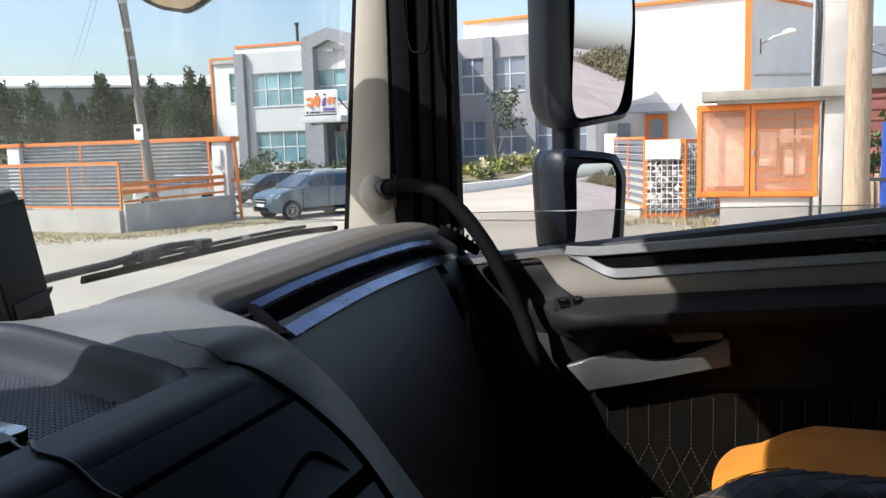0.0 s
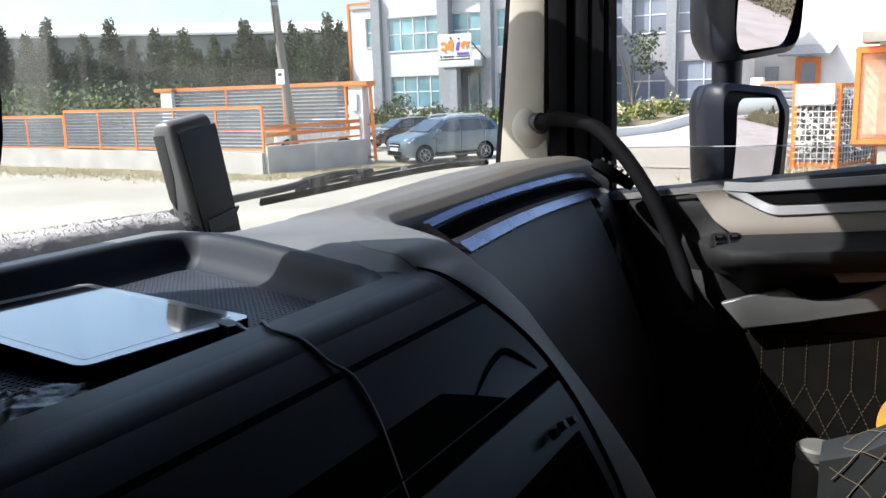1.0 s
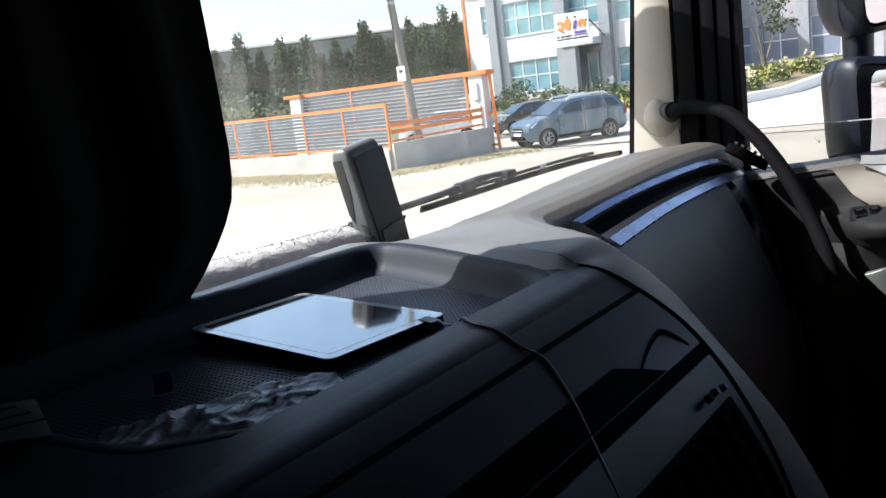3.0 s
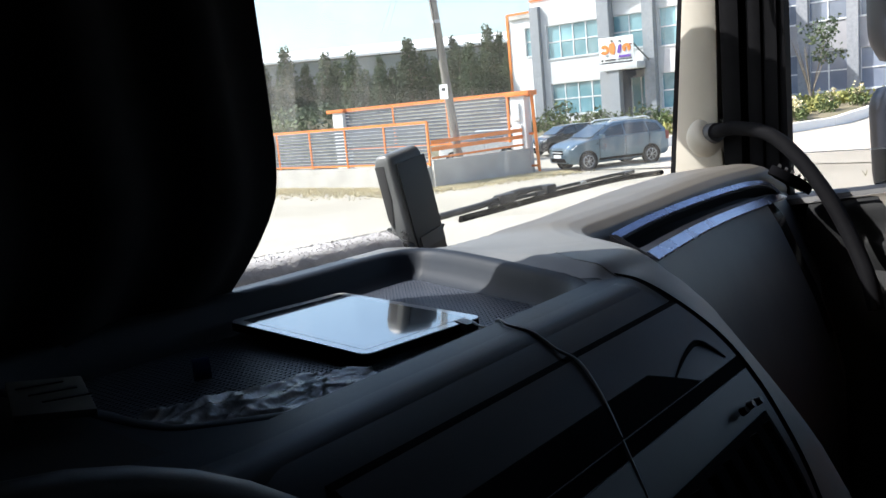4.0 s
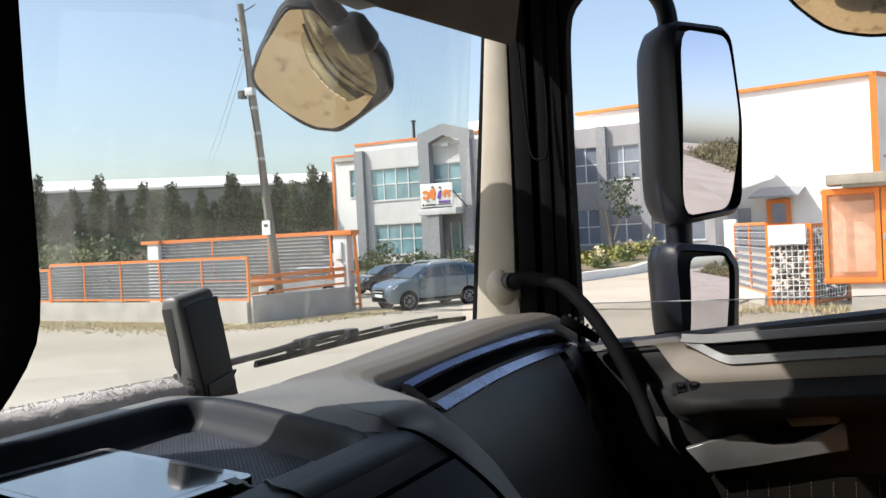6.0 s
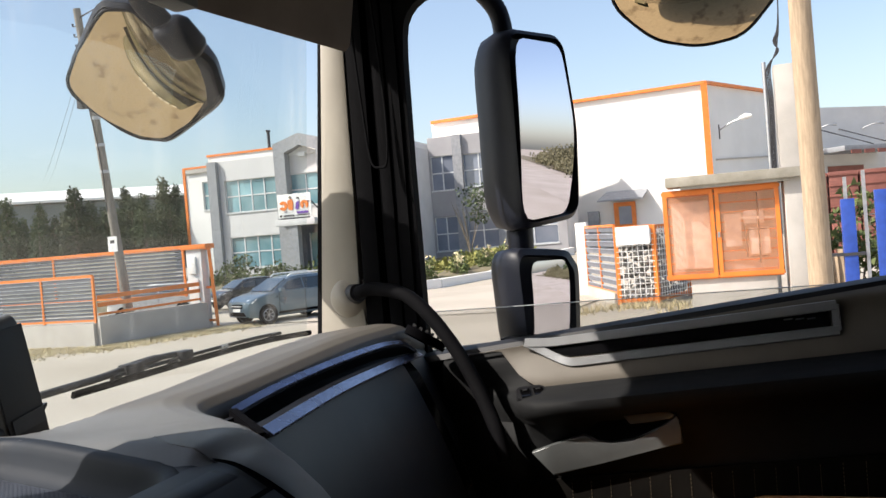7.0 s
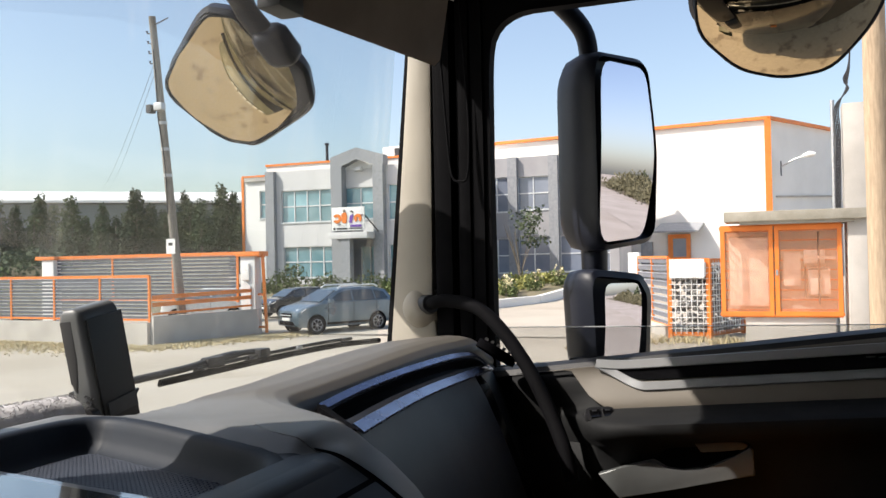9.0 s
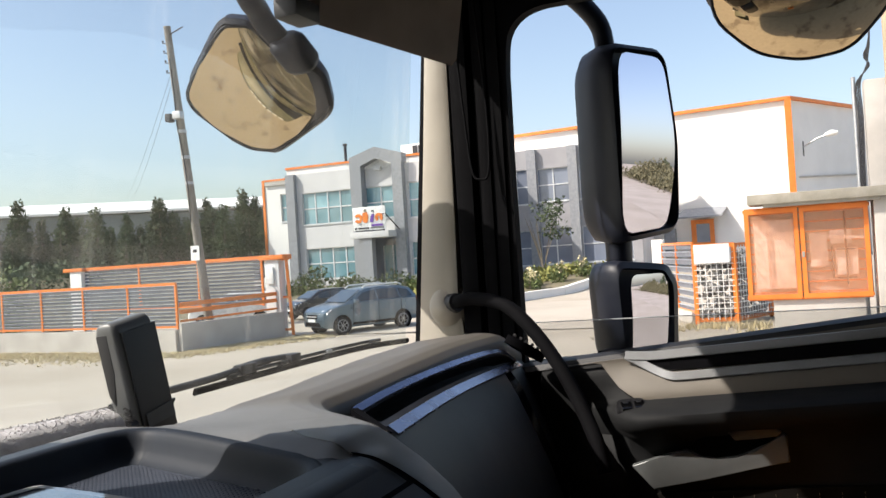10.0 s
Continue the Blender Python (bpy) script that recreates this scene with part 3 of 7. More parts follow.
seal = thing("door_frame", (1.66, 0.7, 2.3), "black rubber and steel frame round the passenger door", "door frame", kind="structure")
for y0, y1, x0, d in ((0.742, 0.794, 1.638, 0.03), (0.700, 0.7415, 1.650, 0.03), (0.694, 0.80, 1.672, 0.02)):
    bm = bmesh.new()
    loft(bm, [[(x0, y0 + 0.006, z), (x0 - 0.004, (y0 + y1) / 2, z), (x0, y1 - 0.006, z), (x0 + d, y1, z), (x0 + d, y0, z)] for z in (2.24, 2.6, 2.9, 3.12)])
    part("frame_seal", bm, "rubber", seal)
bm = bmesh.new()
poly = [(0.702, 2.24), (0.702, 3.13), (-0.62, 3.13), (-0.62, 3.075), (0.56, 3.0745), (0.585, 3.071), (0.606, 3.064), (0.624, 3.053), (0.638, 3.038), (0.648, 3.018), (0.653, 2.99), (0.656, 2.94), (0.658, 2.70), (0.654, 2.24)]
prism(bm, [(1.655, y, z) for y, z in poly], (0.035, 0, 0))
part("window_frame", bm, "rubber", seal)
bm = bmesh.new()
prism(bm, [(1.649, y, z) for y, z in ((0.690, 2.24), (0.690, 3.11), (0.672, 3.11), (0.672, 2.24))], (0.008, 0, 0))
part("frame_ridge", bm, "rubber", seal)
bm = bmesh.new()
box(bm, 1.64, 1.70, -0.62, -0.50, 2.2, 3.1, 0.01)
part("rear_post", bm, "black", seal)


# ---- dashboard ----
dash = thing("dashboard", (0.9, 0.6, 1.5), "taupe and charcoal moulded truck dashboard in the sun", "dashboard")
TRAY = round_poly([(0.05, 0.848), (0.09, 0.56), (0.165, 0.495), (0.545, 0.507), (0.652, 0.845)], 0.14)


FASCIA = spline([(0, 0.505, 2.3385), (0, 0.470, 2.3375), (0, 0.445, 2.3305), (0, 0.421, 2.3205), (0, 0.398, 2.3085), (0, 0.376, 2.2945), (0, 0.352, 2.2725), (0, 0.322, 2.233), (0, 0.288, 2.168), (0, 0.258, 2.07), (0, 0.238, 1.93), (0, 0.235, 1.55)], 5)
# the seam between console and spine, by y
SEAM_Y = (0.20, 0.235, 0.25, 0.28, 0.32, 0.352, 0.385, 0.421, 0.47, 0.512, 0.56, 0.60)
SEAM_X = (0.533, 0.533, 0.535, 0.538, 0.543, 0.548, 0.554, 0.561, 0.571, 0.580, 0.598, 0.63)


def seam_x(y):
    return float(np.interp(y, SEAM_Y, SEAM_X))


def down_to(y):
    """The length along the fascia at which it stands at y."""
    k = 0.0
    for a, b in zip(FASCIA, FASCIA[1:]):
        if b.y <= y:
            return k + (b - a).length * (a.y - y) / (a.y - b.y)
        k += (b - a).length
    return k


def fascia_z(y):
    return fascia(down_to(y))[0].z


def fascia(k):
    """A place on the fascia by its length from the tray's edge, and the normal there."""
    i = 0
    left = k
    while i < len(FASCIA) - 2 and left > (FASCIA[i + 1] - FASCIA[i]).length:
        left -= (FASCIA[i + 1] - FASCIA[i]).length
        i += 1
    d = (FASCIA[i + 1] - FASCIA[i]).normalized()
    return FASCIA[i] + d * left, Vector((0, d.z, -d.y))


def rim_z(y):
    return 2.337 + 0.007 * smooth01((y - 0.48) / 0.28) - 0.014 * smooth01((y - 0.875) / 0.07)


def console_top(x, y):
    z = rim_z(y) + 0.0125 * smooth01((x - 0.553 - 0.317 * max(y - 0.507, 0)) / 0.026) * (1 - smooth01((y - 0.54) / 0.22)) * smooth01((y - 0.484) / 0.034)
    return z


def top_front(x):
    """The front edge of the dashboard's top."""
    return 0.487 + 0.163 * smooth01((x - 0.645) / 0.175) + 0.008 * smooth01((x - 1.0) / 0.6)


PAD = ((0.0, 2.318), (0.006, 2.333), (0.020, 2.344), (0.040, 2.349), (0.070, 2.350), (0.11, 2.346), (0.15, 2.342), (0.21, 2.334), (0.27, 2.325), (0.35, 2.316), (0.55, 2.308))


# where the top rolls down towards the foot of the glass
CREST_X = (0.0, 0.70, 0.735, 0.765, 0.79, 0.92, 1.12, 1.43, 1.66)
CREST_Y = (0.885, 0.895, 0.890, 0.845, 0.812, 0.812, 0.838, 0.862, 0.870)


def dash_top(x, y):
    """Console, saddle and passenger pad as one moulded skin, with a low shelf behind the tray."""
    z = dash_skin(x, y)
    past = y - float(np.interp(x, CREST_X, CREST_Y))
    low = 2.287 if x < 0.87 else 2.245
    return z - (z - low) * smooth01(past / 0.040)


def dash_skin(x, y):
    d = y - top_front(x)
    p = float(np.interp(d, [a for a, _ in PAD], [b for _, b in PAD]))
    lift = 0.010 * smooth01((x - 0.8) / 0.5) - 0.035 * smooth01((x - 1.50) / 0.16) ** 2
    p += lift if y < 0.95 else lift * 0.3
    p += 0.005 * smooth01((x - 0.765) / 0.045) * (1 - smooth01((y - 0.70) / 0.10)) * (1 - smooth01((x - 1.3) / 0.25))
    w = smooth01((x - 0.63) / 0.15)
    return console_top(x, y) * (1 - w) + p * w


bm = bmesh.new()
xs = [-0.62 + i * 0.04 for i in range(16)] + [0.0 + i * 0.0104 for i in range(1, 78)] + [0.82 + 0.0213 * i for i in range(40)]
rows = []
for j in range(64):
    f = j / 63
    f = f * 0.62 / 0.8 if f < 0.8 else 0.62 + (f - 0.8) / 0.2 * 0.38
    row = []
    for x in xs:
        a, b = top_front(x), windscreen_y(x, 2.33)
        y = a + (b - a) * (f if x < 0.7 else f ** 1.4)
        row.append((x, y, dash_top(x, y)))
    rows.append(row)
skirt = []
for k in (4, 3, 2, 1):
    row = []
    for x, y, z in rows[0]:
        if x < 0.552:
            p, nn = fascia(0.018 + 0.012 * k)
            h = 0.0005 if k < 4 else -0.003
            row.append((x, p.y + nn.y * h, p.z + nn.z * h))
        else:
            row.append((x, y + 0.002 * k * smooth01((x - 0.60) / 0.2), z - (0.006 if x < 0.7 else 0.012) * k))
    skirt.append(row)
grid(bm, skirt + rows)
bm.verts.ensure_lookup_table()
bmesh.ops.delete(bm, geom=[f for f in bm.faces if any(inside(TRAY, v.co.x, v.co.y) > -0.001 for v in f.verts)], context="FACES")
cut = []
for f in bm.faces:
    c = f.calc_center_median()
    if c.y < 0.575 and seam_x(c.y) + 0.004 < c.x < float(np.interp(c.y, (0.48, 0.505, 0.53, 0.56, 0.60), (0.69, 0.698, 0.706, 0.727, 0.756))) - 0.010:
        cut.append(f)
bmesh.ops.delete(bm, geom=cut, context="FACES")
console = part("top_skin", bm, "dash", dash, "taupe padded top in the sun, with a sunken tray", 60)
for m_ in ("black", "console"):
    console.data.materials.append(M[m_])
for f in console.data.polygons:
    # driver's end in black: the deep shade there put into the colour
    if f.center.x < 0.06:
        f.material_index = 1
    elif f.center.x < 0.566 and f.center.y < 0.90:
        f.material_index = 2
# sunken tray with its rounded lip
edge_pts = []
for (ax, ay), (bx, by) in zip(TRAY, TRAY[1:] + TRAY[:1]):
    n_ = max(1, int(math.hypot(bx - ax, by - ay) / 0.010))
    edge_pts += [Vector((ax + (bx - ax) * k / n_, ay + (by - ay) * k / n_)) for k in range(n_)]
mid_tray = Vector((0.36, 0.675))
outs = []
for k, p in enumerate(edge_pts):
    d = edge_pts[(k + 2) % len(edge_pts)] - edge_pts[k - 2]
    q = Vector((d.y, -d.x)).normalized()
    outs.append(q if q.dot(p - mid_tray) > 0 else -q)
rings = []
for off, dz in ((0.017, -0.003), (0.0135, 0.0005), (0.009, 0.0010), (0.004, 0.0006), (0.0, -0.0012), (-0.003, -0.005), (-0.006, -0.012), (-0.010, -0.022), (-0.014, -0.028), (-0.020, -0.033)):
    ring = []
    for p, q in zip(edge_pts, outs):
        c = p + q * off
        z0 = dash_top(p.x + q.x * 0.012, p.y + q.y * 0.012)
        ring.append((c.x, c.y, max(z0 + dz, 2.3065)))
    rings.append(ring)
rings.append([(p.x - q.x * 0.030, p.y - q.y * 0.030, 2.3050) for p, q in zip(edge_pts, outs)])
bm = bmesh.new()
loft(bm, rings, caps=False)
bm.verts.ensure_lookup_table()
bm.faces.new(list(bm.verts)[-len(edge_pts):])
part("tray", bm, "tray", dash, "sunken charcoal tray", 70)
bm = bmesh.new()
rows = []
for k in range(0, 41):
    p, nn = fascia(0.92 * (k / 40) ** 1.3)
    rows.append([(-0.62 + (seam_x(p.y) + 0.62) * i / 20, p.y + (0.02 if i < 12 else 0), p.z) for i in range(21)])
grid(bm, rows)
solid(bm, 0.012)
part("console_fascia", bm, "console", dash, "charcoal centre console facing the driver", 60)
# dimpled mat in the tray: a lattice over a black sheet
bm = bmesh.new()
inner = [(0.36 + (p[0] - 0.36) * 0.93, 0.675 + (p[1] - 0.675) * 0.90) for p in TRAY]
prism(bm, [(x, y, 2.3052) for x, y in inner], (0, 0, 0.0014))
tray_mat = part("tray_mat", bm, "tray", dash, "dark dimpled rubber mat")
bm = bmesh.new()
for i in range(58):
    y = 0.52 + i * 0.0058
    spans = [x for x in (0.06 + j * 0.005 for j in range(120)) if inside(inner, x, y) > 0.003]
    if spans:
        beam(bm, (spans[0], y, 2.3070), (spans[-1], y, 2.3070), 0.0034, 0.0016)
for i in range(98):
    x = 0.08 + i * 0.0058
    spans = [y for y in (0.50 + j * 0.004 for j in range(90)) if inside(inner, x, y) > 0.003]
    if spans:
        beam(bm, (x, spans[0], 2.3068), (x, spans[-1], 2.3068), 0.0034, 0.0016)
tagged(part("mat_lattice", bm, "mat", tray_mat), kind="stuff")


def plate(name, x0, x1, k0, k1, mat, lift=0.004, skew=0.0, label=""):
    """A raised panel that follows the fascia."""
    b = bmesh.new()
    rws = []
    for j in range(9):
        p, nn = fascia(k0 + (k1 - k0) * j / 8)
        q = p + nn * lift
        rws.append([(x0 + (x1 + skew * j / 8 - x0) * i / 12, q.y, q.z) for i in range(13)])
    grid(b, rws)
    solid(b, lift * 1.6)
    return part(name, b, mat, dash, label, 60)


def panel(name, x0, inset, y0, y1, mat, lift=0.004, label=""):
    """A panel of the console from y0 down to y1 that ends at the seam."""
    b = bmesh.new()
    rws = []
    ka, kb = down_to(y0), down_to(y1)
    for j in range(11):
        p, nn = fascia(ka + (kb - ka) * j / 10)
        q = p + nn * lift
        x1 = seam_x(p.y) - inset
        rws.append([(x0 + (x1 - x0) * i / 12, q.y, q.z) for i in range(13)])
    grid(b, rws)
    solid(b, abs(lift) * 1.6)
    return part(name, b, mat, dash, label, 60)


panel("switch_panel", 0.10, 0.009, 0.4165, 0.3565, "dash_dark", 0.004)
panel("vent_panel", 0.10, 0.009, 0.3475, 0.26, "dash_dark", 0.004)
panel("groove", 0.10, 0.003, 0.4235, 0.4168, "gap", 0.0012)
panel("groove", 0.10, 0.003, 0.3560, 0.3480, "gap", 0.0012)
# raised black sheet: the shade inside a pocket put into the colour
b = bmesh.new()
rws = []
for j in range(7):
    p, nn = fascia(down_to(0.378) + (down_to(0.3568) - down_to(0.378)) * j / 6)
    q = p + nn * 0.0055
    rws.append([(0.16 + (0.405 + 0.055 * j / 6 - 0.16) * i / 10, q.y, q.z) for i in range(11)])
grid(b, rws)
solid(b, 0.006)
part("storage_pocket", b, "gap", dash, "storage pocket drawn as a flat black sheet", 60)
hook = []
for x, y in ((0.43, 0.366), (0.465, 0.374), (0.495, 0.3785), (0.508, 0.377), (0.516, 0.368), (0.522, 0.3595)):
    p, nn = fascia(down_to(y))
    hook.append((x, p.y + nn.y * 0.0045, p.z + nn.z * 0.0045))
part("hook_moulding", new_tube(spline(hook, 5), [0.0006 + 0.0022 * math.sin(math.pi * i / 25) for i in range(26)], 6), "gap", dash, "thin dark arched seam")
vent = plate("air_vent", 0.30, 0.515, down_to(0.325), down_to(0.325) + 0.10, "gap", 0.007)
for j in range(7):
    x = 0.312 + j * 0.029
    b = bmesh.new()
    rws = []
    for i in range(6):
        p, nn = fascia(down_to(0.325) + 0.005 + 0.09 * i / 5)
        q = p + nn * 0.012
        rws.append([(x, q.y, q.z), (x + 0.006, q.y + nn.y * 0.004, q.z + nn.z * 0.004)])
    grid(b, rws)
    solid(b, 0.002)
    part("vent_slat", b, "black", vent)
for i, (k, c) in enumerate(((0.0, "rubber"), (0.0, "black"), (0.002, "black"))):
    p, nn = fascia(down_to(0.332) + k)
    q = p + nn * 0.008
    part("knob", new_tube([q + Vector((0.475 + 0.016 * i, 0, 0)), q + Vector((0.475 + 0.016 * i, 0, 0)) + nn * 0.006], [0.004, 0.003], 10), c, vent)

# spine: the broad ridge between the console and the glovebox
EDGE_Y = (0.20, 0.22, 0.23, 0.25, 0.27, 0.31, 0.33, 0.37, 0.421, 0.46, 0.505, 0.53, 0.56, 0.60)
EDGE_X = (0.640, 0.640, 0.640, 0.642, 0.645, 0.649, 0.651, 0.656, 0.664, 0.680, 0.698, 0.706, 0.727, 0.756)
EDGE_Z = (1.5, 1.60, 1.90, 2.02, 2.09, 2.157, 2.181, 2.226, 2.284, 2.308, 2.3275, 2.336, 2.340, 2.336)
bm = bmesh.new()
rings = []
for i in range(46):
    y = 0.600 - 0.385 * i / 45
    xl, xr, zr = seam_x(y), float(np.interp(y, EDGE_Y, EDGE_X)), float(np.interp(y, EDGE_Y, EDGE_Z))
    zl = fascia_z(min(y, 0.50)) + 0.0125 * smooth01((y - 0.484) / 0.034)
    join = smooth01((y - 0.475) / 0.090)
    ring = []
    for f, up in ((0.0, 0.0), (0.06, 0.0035), (0.2, 0.007), (0.4, 0.010), (0.6, 0.0105), (0.8, 0.008), (0.93, 0.0035), (1.0, -0.002)):
        x = xl + (xr - xl) * f
        ring.append((x, y, (zl + (zr - zl) * f + up) * (1 - join) + (dash_top(x, y) + 0.0006) * join))
    rings.append(ring + [(xr + 0.002, y + 0.004, zr - 0.02), (xr, y + 0.02, zr - 0.09), (xl, y + 0.02, min(zl, zr) - 0.09)])
loft(bm, rings)
part("side_spine", bm, "dash", dash, "broad curved taupe ridge beside the centre console", 60)
bm = bmesh.new()
rows = []
for i in range(40):
    y = 0.508 - 0.27 * i / 39
    p, nn = fascia(down_to(y))
    w = 0.0008 + 0.0075 * smooth01((0.505 - y) / 0.09)
    rows.append([(seam_x(y) - w + (w + 0.0012) * j / 3, p.y + nn.y * (0.0016 if j < 3 else 0.0036), p.z + nn.z * (0.0016 if j < 3 else 0.0036)) for j in range(4)])
grid(bm, rows)
part("spine_gap", bm, "gap", dash, "", 80)

def ribbon(name, line, w, thick, mat, parent, tilt=(0, -0.6, 0.8), label=""):
    """A flat strip along a line, lying on a slope."""
    b = bmesh.new()
    nrm = Vector(tilt).normalized()
    rings = []
    for i, p in enumerate(line):
        d = (line[min(i + 1, len(line) - 1)] - line[max(i - 1, 0)]).normalized()
        s = nrm.cross(d).normalized()
        rings.append([p + s * w / 2, p + s * w * 0.42 + nrm * thick, p - s * w * 0.42 + nrm * thick, p - s * w / 2, p - nrm * thick])
    loft(b, rings)
    return part(name, b, mat, parent, label, 50)


upper = spline([(0.828, 0.630, 2.332), (0.94, 0.631, 2.3395), (1.09, 0.632, 2.343), (1.25, 0.633, 2.342), (1.38, 0.634, 2.337), (1.455, 0.634, 2.327), (1.500, 0.633, 2.312), (1.524, 0.630, 2.297)], 6)
ribbon("chrome_strip", upper, 0.0135, 0.0022, "chrome", dash, label="satin chrome strip, bent at its end")
lower = spline([(0.742, 0.531, 2.326), (0.85, 0.549, 2.3235), (0.99, 0.570, 2.320), (1.15, 0.588, 2.3145), (1.374, 0.609, 2.304), (1.522, 0.625, 2.295)], 6)
ribbon("chrome_strip", lower, 0.019, 0.0022, "chrome", dash, label="satin chrome strip over the glovebox")
ux, lx = [p.x for p in upper], [p.x for p in lower]
rows = []
for f in (0.0, 0.08, 0.12, 0.45, 0.55, 0.9, 1.0):
    row = []
    for k in range(25):
        x = 0.765 + 0.75 * k / 24
        a = Vector((x, float(np.interp(x, ux, [p.y for p in upper])), float(np.interp(x, ux, [p.z for p in upper]))))
        b = Vector((x, float(np.interp(x, lx, [p.y for p in lower])), float(np.interp(x, lx, [p.z for p in lower]))))
        q = a.lerp(b, f)
        row.append((x, q.y + (0.022 if 0.1 < f < 0.5 else -0.002), q.z - (0.024 if 0.1 < f < 0.5 else 0.005)))
    rows.append(row)
bm = bmesh.new()
grid(bm, rows)
solid(bm, 0.004)
part("slot", bm, "slot", dash, "dark slot between the chrome strips", 30)
part("strip_end", new_beam((0.830, 0.632, 2.329), (0.748, 0.540, 2.318), 0.010, 0.012), "gap", dash, "black end piece of the strips")
# glovebox
bm = bmesh.new()
rows = []
for k, (dy, dz) in enumerate(((0.004, -0.004), (0.000, -0.012), (-0.020, -0.050), (-0.044, -0.105), (-0.077, -0.185), (-0.107, -0.275), (-0.127, -0.365), (-0.132, -0.62))):
    row = []
    for i in range(25):
        x = 0.66 + (0.728 + 0.005 * k) * i / 24
        row.append((x, float(np.interp(x, lx, [p.y for p in lower])) + dy, float(np.interp(x, lx, [p.z for p in lower])) + dz))
    rows.append(row)
grid(bm, rows)
solid(bm, 0.015)
part("glovebox_lid", bm, "glove", dash, "dark glovebox lid below a chrome strip", 60)
# end of the glovebox: gloss vent panel and end panel
for name_, xa, xb, mat_, out in (("lid_seam", 1.385, 1.402, "gap", 0.0), ("vent_panel", 1.404, 1.468, "gloss", -0.006), ("end_panel", 1.470, 1.66, "black", 0.0)):
    bm = bmesh.new()
    rows = []
    for k, (z, dy) in enumerate(((2.310, 0.012), (2.27, -0.018), (2.21, -0.042), (2.13, -0.075), (2.04, -0.105), (1.95, -0.125), (1.6, -0.13))):
        if name_ == "vent_panel" and z < 2.0:
            continue
        rows.append([(xa + (xb - xa) * i / 4 + 0.005 * k, 0.634 + 0.008 * i * (name_ == "end_panel") + dy + out, z - 0.006) for i in range(5)])
    grid(bm, rows)
    solid(bm, 0.015)
    part(name_, bm, mat_, dash, "narrow gloss-black air vent" if mat_ == "gloss" else "", 60)
vu, vv = Vector((0.026, -0.034, -0.027)), Vector((0.028, 0.014, -0.004))
vc = Vector((1.540, 0.612, 2.330))
vn = vu.cross(vv).normalized()
vn = vn if vn.z > 0 else -vn
oval = [vc + vu * math.cos(a) * 0.95 + vv * math.sin(a) * 0.95 for a in (2 * math.pi * k / 24 for k in range(24))]
bm = bmesh.new()
prism(bm, [p - vn * 0.016 for p in oval], vn * 0.018)
dv = part("defroster_vent", bm, "gap", dash, "black slotted side defroster")
for j in range(6):
    a = -0.72 + 0.29 * j
    half = math.sqrt(max(1 - a * a, 0.05)) * 0.88
    part("vent_slat", new_beam(vc + vu * a - vv * half + vn * 0.006, vc + vu * (a + 0.12) + vv * half + vn * 0.006, 0.006, 0.005, up=vn), "vent_grey", dv)
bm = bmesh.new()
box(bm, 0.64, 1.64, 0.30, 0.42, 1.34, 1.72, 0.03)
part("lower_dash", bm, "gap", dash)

# steering wheel
wheel = thing("steering_wheel", (-0.09, 0.36, 2.1), "black leather steering wheel in deep shade", "steering wheel")
wc, wn_ = Vector((-0.085, 0.35, 2.172)), Vector((0, -0.86, 0.5)).normalized()
wu, wv = Vector((1, 0, 0)), wn_.cross(Vector((1, 0, 0)))
bm = bmesh.new()
rings = []
for k in range(48):
    a = 2 * math.pi * k / 48
    d = wu * math.cos(a) + wv * math.sin(a)
    c = wc + d * 0.225
    rings.append([c + (d * math.cos(t) + wn_ * math.sin(t)) * 0.016 for t in (2 * math.pi * j / 10 for j in range(10))])
loft(bm, rings + [rings[0]], caps=False)
bmesh.ops.remove_doubles(bm, verts=bm.verts, dist=1e-5)
part("rim", bm, "black", wheel)
for a in (20, 160, 250, 290):
    d = wu * math.cos(radians(a)) + wv * math.sin(radians(a))
    part("spoke", new_beam(wc + d * 0.05, wc + d * 0.222, 0.03, 0.018, up=wn_), "black", wheel)
part("hub", new_tube([wc - wn_ * 0.03, wc + wn_ * 0.01, wc + wn_ * 0.022], [0.075, 0.075, 0.05], 20), "black", wheel)
part("column", new_tube([wc - wn_ * 0.03, wc - wn_ * 0.45], [0.05, 0.06], 14), "black", wheel)

# instrument hood behind the wheel
hood = thing("instrument_binnacle", (-0.2, 0.7, 2.3), "black instrument hood behind the steering wheel", "instrument panel")
bm = bmesh.new()
rows = []
for y, z in ((0.60, 2.33), (0.61, 2.395), (0.66, 2.405), (0.74, 2.40), (0.84, 2.36)):
    rows.append([(-0.56 + 0.56 * i / 12, y, z - 0.05 * abs(i / 6 - 1) ** 3) for i in range(13)])
grid(bm, rows)
solid(bm, 0.012)
part("hood", bm, "black", hood, angle=60)

# ---- passenger door ----
door = thing("passenger_door", (1.6, 0.1, 1.4), "closed truck door with taupe and black trim, window part lowered", "door")


def rise(y):
    return 0.088 * (0.40 - y)


def sill(y):
    """Height of the window sill, falling towards the front."""
    return 2.362 - 0.126 * y


